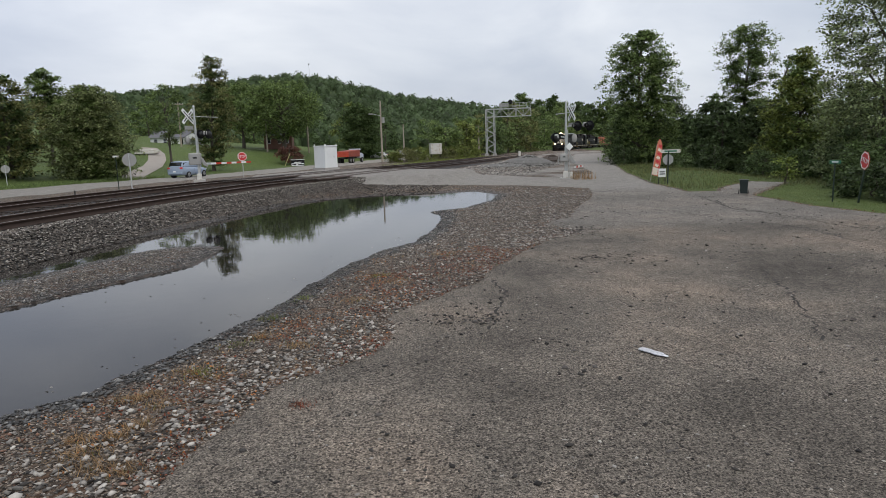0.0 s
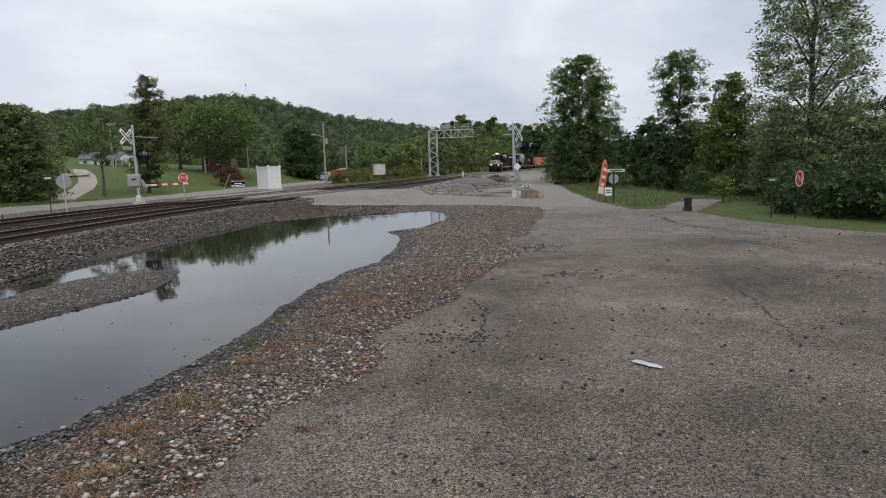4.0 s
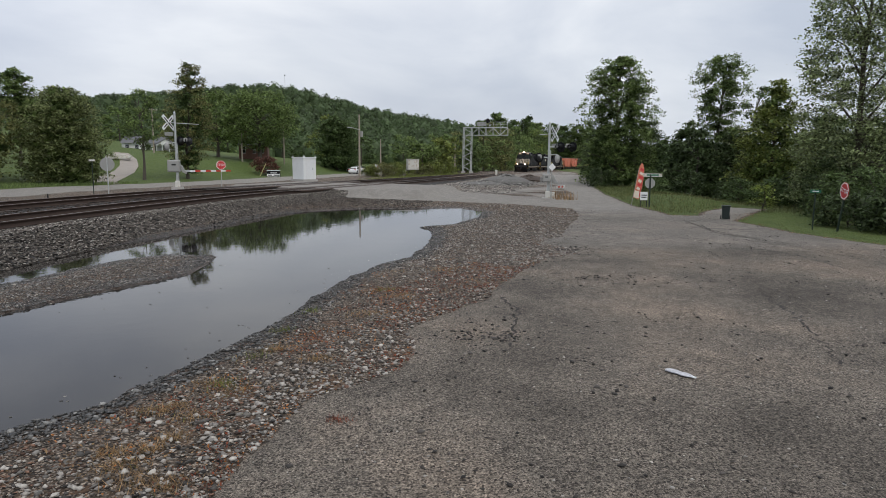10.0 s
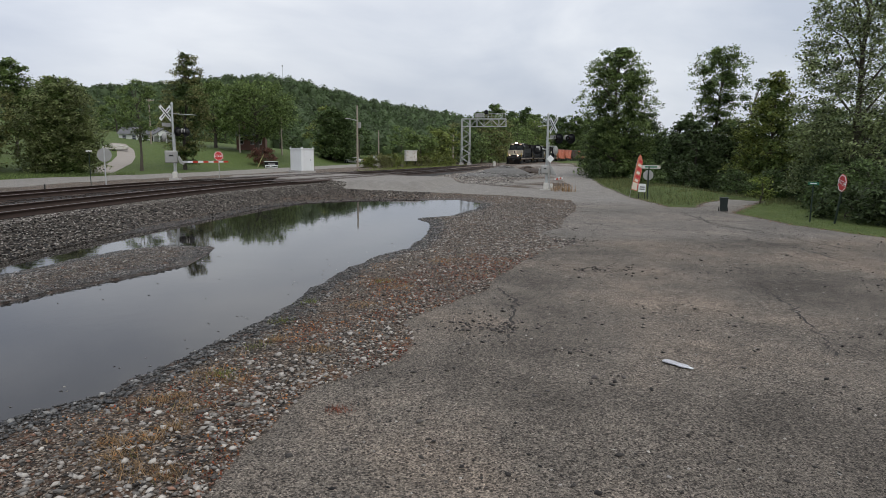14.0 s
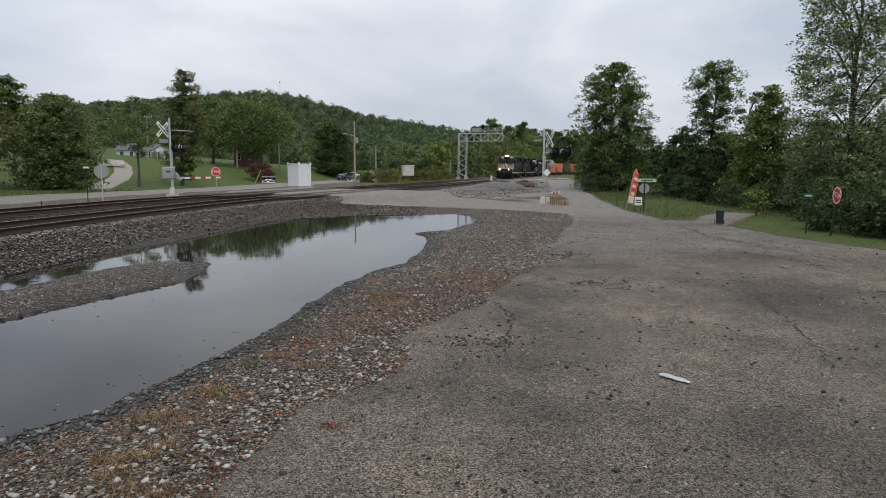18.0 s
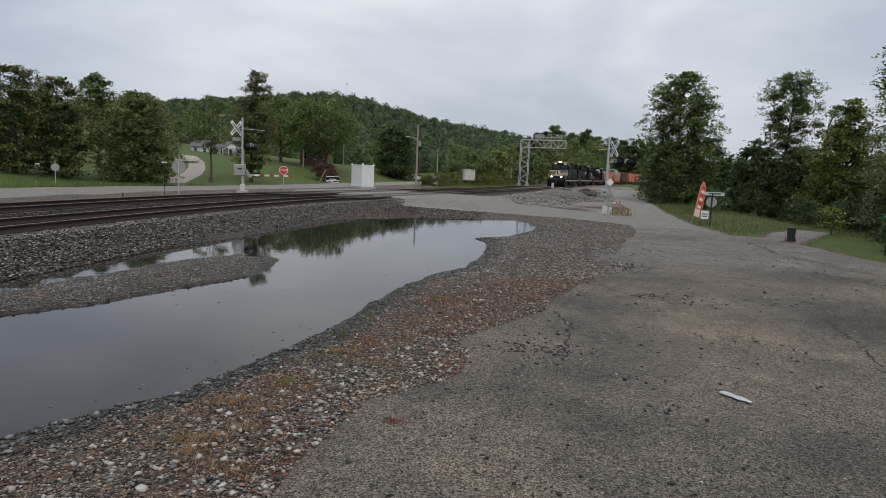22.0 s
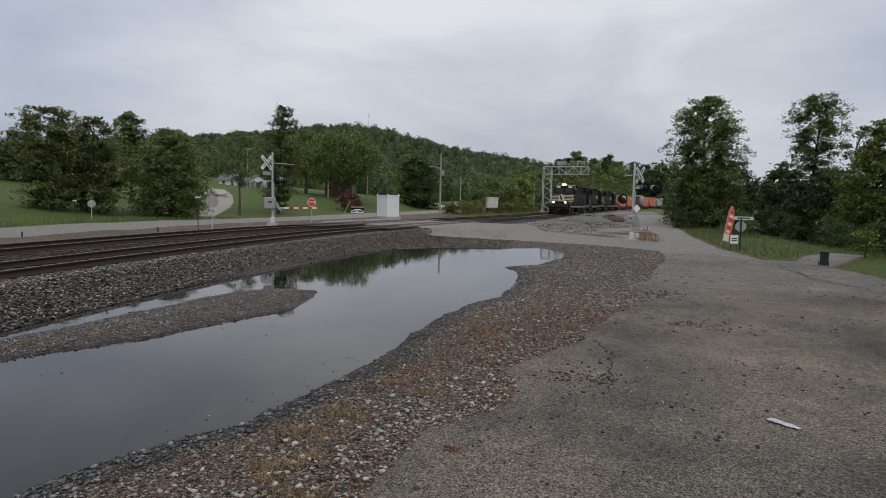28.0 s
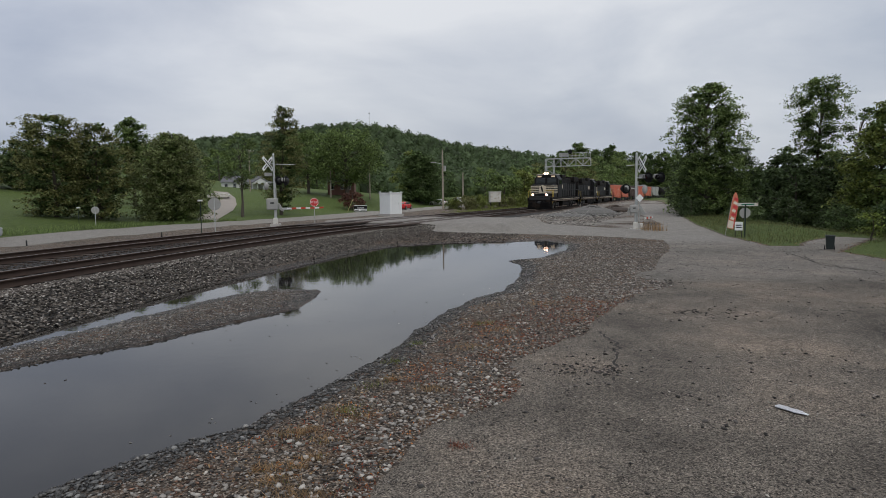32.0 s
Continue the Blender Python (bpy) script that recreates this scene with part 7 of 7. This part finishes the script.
def hopper(label, paint, length=13.6, ribs=9):
    t = thing("hopper_car", label, "hopper car", group="freight train")
    h2 = length / 2
    m = pose(0, 0, 0, 0, 0, 90)
    part("body", prism([(-h2 + 0.6, 3.7), (-h2 + 0.6, 3.0), (-h2 + 2.6, 1.1), (h2 - 2.6, 1.1), (h2 - 0.6, 3.0), (h2 - 0.6, 3.7)], 2.9, m, bevel=0.04), paint, t)
    part("load_rim", box((3.05, length - 1.2, 0.14), (0, 0, 3.65), bevel=0.02), paint, t)
    part("heap_of_load", box((2.5, length - 2.0, 0.2), (0, 0, 3.72), bevel=0.08), DARK, t)
    for i in range(ribs):
        y = -h2 + 1.0 + i * (length - 2.0) / (ribs - 1)
        for s in (-1, 1):
            low = 1.1 if abs(y) < h2 - 2.6 else 1.1 + (abs(y) - h2 + 2.6) * 0.95
            part("rib", box((0.1, 0.12, 3.65 - low), (s * 1.5, y, low)), paint, t)
    part("sill", box((0.5, length, 0.35), (0, 0, 0.85)), DARK, t)
    for s in (-1, 1):
        part("end_frame", box((2.8, 0.15, 0.5), (0, s * (h2 - 0.2), 0.85)), paint, t)
        for q in (-1, 1):
            part("end_post", bar((q * 1.3, s * (h2 - 0.2), 1.0), (q * 1.3, s * (h2 - 0.7), 3.6), 0.1), paint, t)
        part("stencil_bar", box((0.01, 1.4, 0.22), (s * 1.462, -2.5, 2.7)), LOCO_WHITE, t)
    bogie(t, h2 - 2.0, 2)
    bogie(t, -h2 + 2.0, 2)
    return t


def tank_car(label):
    t = thing("tank_car", label, "tank car", group="freight train")
    b = bmesh.new()
    bmesh.ops.create_cone(b, cap_ends=True, segments=24, radius1=1.45, radius2=1.45, depth=14.5, matrix=pose(0, 0, 2.55, 90))
    for s in (-1, 1):
        bmesh.ops.create_uvsphere(b, u_segments=24, v_segments=12, radius=1.45, matrix=pose(0, s * 7.2, 2.55) @ Matrix.Diagonal((1, 0.4, 1, 1)))
    smooth(part("tank", b, BLACK_GRIME, t))
    part("dome", rod((0, 0, 3.9), (0, 0, 4.3), 0.5, seg=16), BLACK_GRIME, t)
    part("sill", box((0.6, 16.5, 0.35), (0, 0, 0.85)), DARK, t)
    part("walkway", box((2.2, 1.6, 0.06), (0, 0, 3.98)), DARK, t)
    bogie(t, 6.0, 2)
    bogie(t, -6.0, 2)
    return t


_ys = np.arange(20, 480, 0.25)
_arc = np.concatenate([[0], np.cumsum(np.hypot(np.diff(_ys), np.diff(track_x(_ys))))])


def on_track(s):
    """The pose of a car whose middle is s metres along the near track; it faces back towards the crossing."""
    y = float(np.interp(s, _arc, _ys))
    a = math.degrees(math.atan(float(track_slope(y))))
    return pose(float(track_x(y)), y, float(rail_z(y)), 0, 0, 180 - a)


NOSE = [(0, 158), (3, 152.5), (6, 146.8), (9, 141), (13, 133), (18, 121.3), (21, 112.5), (24, 103.3), (27, 94), (30, 84.3), (32, 76.4)]


def nose_arc(t):
    return float(np.interp(np.interp(t, [a for a, _ in NOSE], [b_ for _, b_ in NOSE]), _ys, _arc))


def train():
    cars = [(locomotive("black lead freight locomotive with white nose stripes and lit headlights", True), 22.6),
            (locomotive("black trailing freight locomotive running long hood first", False), 22.6),
            (locomotive("black trailing freight locomotive coupled ahead of the hoppers", False), 22.6)]
    first = hopper("faded orange open hopper car loaded with dark ballast", ORANGE)
    cars.append((first, 14.0))
    for k in range(1):
        cars.append((copy_thing(first, Matrix()), 14.0))
    cars.append((hopper("dark brown open hopper car in the train", BROWN_CAR), 14.0))
    for k in range(2):
        cars.append((copy_thing(first, Matrix()), 14.0))
    cars.append((hopper("pale grey hopper car in the train", GREY_CAR), 14.0))
    tk = tank_car("grimy black tank car in the train")
    cars.append((tk, 17.5))
    for k in range(3):
        cars.append((copy_thing(tk, Matrix()), 17.5))
    out, back = [], 0.0
    for ob, length in cars:
        out.append((ob, back + length / 2))
        back += length
    return out


# ---- road vehicles ----
def loft(stations, rows_, bm=None):
    """A rounded shell along y: each station gives y, half width, bottom and top; rows_ give the section as (width share, height share)."""
    bm = bm or bmesh.new()
    rings = []
    for y, w, z0, z1 in stations:
        ring = [bm.verts.new((w * a, y, z0 + (z1 - z0) * h)) for a, h in rows_]
        ring += [bm.verts.new((-w * a, y, z0 + (z1 - z0) * h)) for a, h in reversed(rows_)]
        rings.append(ring)
    k = len(rings[0])
    for p, q in zip(rings, rings[1:]):
        for i in range(k):
            bm.faces.new((p[i], p[(i + 1) % k], q[(i + 1) % k], q[i]))
    bm.faces.new(rings[0][::-1])
    bm.faces.new(rings[-1])
    bmesh.ops.recalc_face_normals(bm, faces=bm.faces)
    return bm


def car(label, paint, kind="sedan"):
    """A car, its bonnet towards +y, standing on its wheels."""
    t = thing("car", label, "car", group="cars on the road")
    sedan = kind == "sedan"
    L, W = (4.6, 1.8) if sedan else (4.9, 1.92)
    h = W / 2
    section = [(0.8, 0.0), (0.93, 0.08), (1.0, 0.4), (0.99, 0.72), (0.94, 0.92), (0.84, 1.0)]
    if sedan:
        shell = [(-2.3, 0.72 * h, 0.36, 0.78), (-2.22, 0.9 * h, 0.27, 0.97), (-1.9, 0.98 * h, 0.22, 1.01), (-1.0, h, 0.2, 0.97), (0.4, h, 0.2, 0.94), (1.2, 0.99 * h, 0.2, 0.93), (1.75, 0.96 * h, 0.2, 0.86), (2.12, 0.88 * h, 0.22, 0.74), (2.28, 0.7 * h, 0.3, 0.6)]
        top = [(-1.95, 0.78 * h, 0.9, 0.98), (-1.35, 0.82 * h, 0.9, 1.3), (-0.8, 0.84 * h, 0.9, 1.43), (-0.2, 0.85 * h, 0.9, 1.46), (0.3, 0.84 * h, 0.9, 1.39), (0.8, 0.82 * h, 0.88, 1.18), (1.35, 0.8 * h, 0.86, 0.92)]
        panes = [[(0.98, 1.0), (0.36, 1.31), (-0.2, 1.37), (-0.22, 1.0)], [(-0.32, 1.0), (-0.3, 1.37), (-0.85, 1.33), (-1.35, 1.12), (-1.4, 1.02)]]
    else:
        shell = [(-2.42, 0.82 * h, 0.4, 0.95), (-2.36, 0.94 * h, 0.3, 1.1), (-1.9, h, 0.26, 1.12), (-0.5, h, 0.24, 1.08), (0.9, h, 0.24, 1.05), (1.6, 0.98 * h, 0.24, 1.0), (2.1, 0.9 * h, 0.26, 0.88), (2.38, 0.72 * h, 0.34, 0.68)]
        top = [(-2.38, 0.8 * h, 1.0, 1.12), (-2.12, 0.84 * h, 1.0, 1.66), (-1.2, 0.86 * h, 1.0, 1.76), (0.0, 0.86 * h, 1.0, 1.75), (0.55, 0.85 * h, 1.0, 1.62), (1.05, 0.83 * h, 1.0, 1.35), (1.65, 0.8 * h, 0.96, 1.02)]
        panes = [[(1.25, 1.12), (0.6, 1.5), (0.15, 1.62), (0.1, 1.12)], [(0.0, 1.12), (0.03, 1.62), (-1.0, 1.63), (-1.02, 1.12)], [(-1.12, 1.12), (-1.1, 1.63), (-2.0, 1.58), (-2.15, 1.16)]]
    cab = [(1.0, 0.0), (0.98, 0.35), (0.9, 0.75), (0.8, 0.94), (0.66, 1.0)]
    m = pose(0, 0, 0, 0, 0, 90)
    smooth(part("body", loft(shell, section), paint, t))
    smooth(part("roof_and_pillars", loft(top, cab), paint, t))
    lean = 6 if sedan else 5
    for s in (-1, 1):
        for pane in panes:
            b = prism(pane, 0.02, m)
            b.transform(pose(s * (0.8 * h + 0.015), 0, 1.2, 0, -s * lean * 2) @ pose(0, 0, -1.2))
            part("side_window", b, GLASS, t)
        part("mirror", box((0.18, 0.1, 0.12), (s * (h + 0.02), 0.88, 0.98 if sedan else 1.12), bevel=0.03), paint, t)
        part("headlight", box((0.4, 0.16, 0.13), (s * (h - 0.34), L / 2 - 0.2, 0.62 if sedan else 0.74), bevel=0.03), CHROME, t)
        part("tail_light", box((0.3, 0.12, 0.17), (s * (h - 0.24), -L / 2 + 0.06, 0.78 if sedan else 0.95), bevel=0.03), RED, t)
        part("door_seam", box((0.012, 0.015, 0.6), (s * (h - 0.004), -0.27, 0.36)), DARK, t)
        part("door_handle", box((0.03, 0.16, 0.03), (s * h, -0.45, 0.82), bevel=0.005), paint, t)
        for y in (L * 0.31, -L * 0.29):
            part("wheel_arch", rod((s * (h - 0.25), y, 0.33), (s * (h - 0.005), y, 0.33), 0.385, seg=24), RUBBER, t)
            w = part("wheel", rod((s * (h - 0.2), y, 0.33), (s * (h + 0.012), y, 0.33), 0.33, seg=24), RUBBER, t)
            part("rim", rod((s * (h - 0.18), y, 0.33), (s * (h + 0.022), y, 0.33), 0.22, seg=16), CHROME, w)
            for a in range(5):
                g = Matrix.Translation((s * (h + 0.024), y, 0.33)) @ Matrix.Rotation(a * 2 * math.pi / 5, 4, "X")
                b = box((0.006, 0.05, 0.13), (0, 0, 0.06))
                b.transform(g)
                part("rim_gap", b, DARK, w)
    for name, (y1, _, _, z1), (y0, _, _, z0) in (("windscreen", top[-3], top[-1]), ("rear_window", top[1], top[0])):
        out = 0.035 if name == "windscreen" else -0.035
        part(name, prism([(y0 - out * 3, z0 + 0.06), (y1 + out * 0.4, z1 - 0.03), (y1 + out * 1.4, z1 - 0.02), (y0 - out * 1.4, z0 + 0.09)], 1.42 * h, m), GLASS, t)
    part("bumper", box((W - 0.3, 0.14, 0.2), (0, -L / 2 + 0.02, 0.4), bevel=0.05), paint, t)
    part("rear_plate", box((0.32, 0.02, 0.14), (0, -L / 2 - 0.06, 0.62)), WHITE, t)
    return t


def dump_truck():
    t = thing("truck", "truck with pale cab and red-brown dump body on the road", "truck", group="cars on the road")
    m = pose(0, 0, 0, 0, 0, 90)
    part("chassis", box((0.9, 7.6, 0.3), (0, 0, 0.75)), DARK, t)
    part("cab", prism([(2.0, 0.8), (3.9, 0.8), (3.95, 1.5), (3.0, 1.75), (2.7, 2.5), (2.0, 2.55)], 2.2, m, bevel=0.06), shader("pale_blue_cab_paint", (0.55, 0.6, 0.66), 0.4, 0, 0.08, 2), t)
    part("cab_window", prism([(2.15, 1.75), (2.9, 1.75), (2.62, 2.35), (2.15, 2.4)], 2.22, m), GLASS, t)
    part("dump_body", prism([(-3.9, 1.15), (1.7, 1.1), (1.8, 2.35), (-3.9, 2.1)], 2.4, m, bevel=0.04), shader("red_brown_dump_body", (0.3, 0.06, 0.035), 0.6, 0, 0.2, 1), t)
    part("tailgate", box((2.3, 0.1, 1.0), (0, -3.97, 1.12), bevel=0.02), shader("red_tailgate", (0.45, 0.06, 0.03), 0.5, 0, 0.15, 1), t)
    for y in (3.0, -1.7, -3.0):
        for s in (-1, 1):
            w = part("wheel", rod((s * 0.85, y, 0.5), (s * 1.18, y, 0.5), 0.5, seg=20), RUBBER, t)
            part("rim", rod((s * 0.87, y, 0.5), (s * 1.2, y, 0.5), 0.27, seg=14), CHROME, w)
    return t


def on_road(y, side=-1.6):
    """A pose in the lane, heading along the road."""
    x = float(road_mid(y)) + side
    sl = float(road_mid(y + 0.5) - road_mid(y - 0.5))
    return pose(x, y, float(far_road_z(y)) + 0.005, 0, 0, -math.degrees(math.atan(sl)))


def paint(name, colour, rough=0.25):
    return shader(name, colour, rough, 0, 0.05, 1.0, spec=0.6)


def drive(ob, keys, side=-1.6):
    """Key a vehicle along the road: rows of seconds and the distance ahead, filled in smoothly."""
    ts, ys = [k[0] for k in keys], [k[1] for k in keys]
    marks = sorted(set([0.0, 32.0] + [round(a, 2) for a in np.arange(max(0, ts[0]), min(32, ts[-1]) + 0.01, 0.4)] + [a for a in ts if 0 <= a <= 32]))
    walk(ob, [(a, on_road(float(np.interp(a, ts, ys)), side)) for a in marks])


def vehicles():
    white = car("white sedan driving along the road beyond the tracks", paint("white_car_paint", (0.78, 0.78, 0.78)))
    red = car("bright red sedan driving along the road beyond the tracks", paint("red_car_paint", (0.6, 0.03, 0.025)))
    blue = car("dark blue sedan driving along the road beyond the tracks", paint("dark_blue_car_paint", (0.02, 0.03, 0.06)))
    van = car("silver-blue minivan driving along the road beyond the tracks", paint("silver_blue_car_paint", (0.27, 0.33, 0.42)), "van")
    grey = car("silver car halted on the road beyond the tracks", paint("silver_car_paint", (0.4, 0.41, 0.42)))
    truck = dump_truck()
    far1 = car("white car parked far down the road", paint("white_car_paint", (0.78, 0.78, 0.78)))
    far1.matrix_basis = pose(-9.9, 152, ground_at(-9.9, 152), 0, 0, 70)
    far2 = car("white van parked far down the road", paint("white_car_paint", (0.78, 0.78, 0.78)), "van")
    far2.matrix_basis = pose(-5.3, 170, ground_at(-5.3, 170), 0, 0, 20)
    far3 = car("grey car parked far down the road", paint("grey_car_paint", (0.12, 0.12, 0.13)))
    far3.matrix_basis = pose(-2.0, 162, -0.3, 0, 0, 75)
    return white, red, blue, van, grey, truck


TRAIN = train()
VEHICLES = vehicles()


def motions():
    """The train rolls up to the crossing; cars pass along the road."""
    for ob, back in TRAIN:
        flip = pose(0, 0, 0, 0, 0, 180 if "trailing" in ob["label"] else 0)
        walk(ob, [(t, on_track(nose_arc(t) + back) @ flip) for t in (0, 2, 4, 6, 8, 10, 12, 14, 16, 18, 20, 22, 24, 26, 28, 30, 32)])
    white, red, blue, van, grey, truck = VEHICLES
    drive(van, [(-1.5, 38), (0, 69.5), (0.4, 78.3), (0.8, 87.8), (1.2, 96.8), (2.5, 119.7), (3.0, 127.7), (6, 160), (16, 240)])
    drive(truck, [(-2, 100), (0, 119), (1.2, 130.3), (2.0, 134), (3.0, 140.5), (6, 165), (14, 240)])
    drive(white, [(3.2, -20), (4.6, 50), (5.5, 67), (5.8, 71.8), (6.2, 78.3), (6.6, 85.3), (7.0, 91.8), (7.5, 99.8), (8.5, 116.5), (9.0, 123), (9.5, 129), (11, 147), (19, 240)])
    drive(blue, [(12.8, -20), (14.3, 45), (14.6, 52.2), (14.9, 60), (15.2, 67.8), (15.5, 75.7), (17.5, 120), (18, 131), (20, 155), (28, 240)])
    drive(red, [(26.8, -20), (28.3, 34), (28.6, 39.7), (28.9, 45.2), (29.2, 51.2), (29.5, 57.8), (29.8, 64.8), (30.1, 72.5), (30.4, 80.6), (30.7, 88), (31, 96.5), (31.3, 108), (32, 117.5)], -2.3)
    drive(grey, [(27.2, -20), (28.4, 28), (29.0, 36.4), (29.6, 36.6), (32, 36.6)], -2.6)


driveway()
houses()
posts_and_signs()
trees()
hill_woods()
litter()
weeds()
stones()
cracks()
nearest_stones()
tie_rows()
motions()
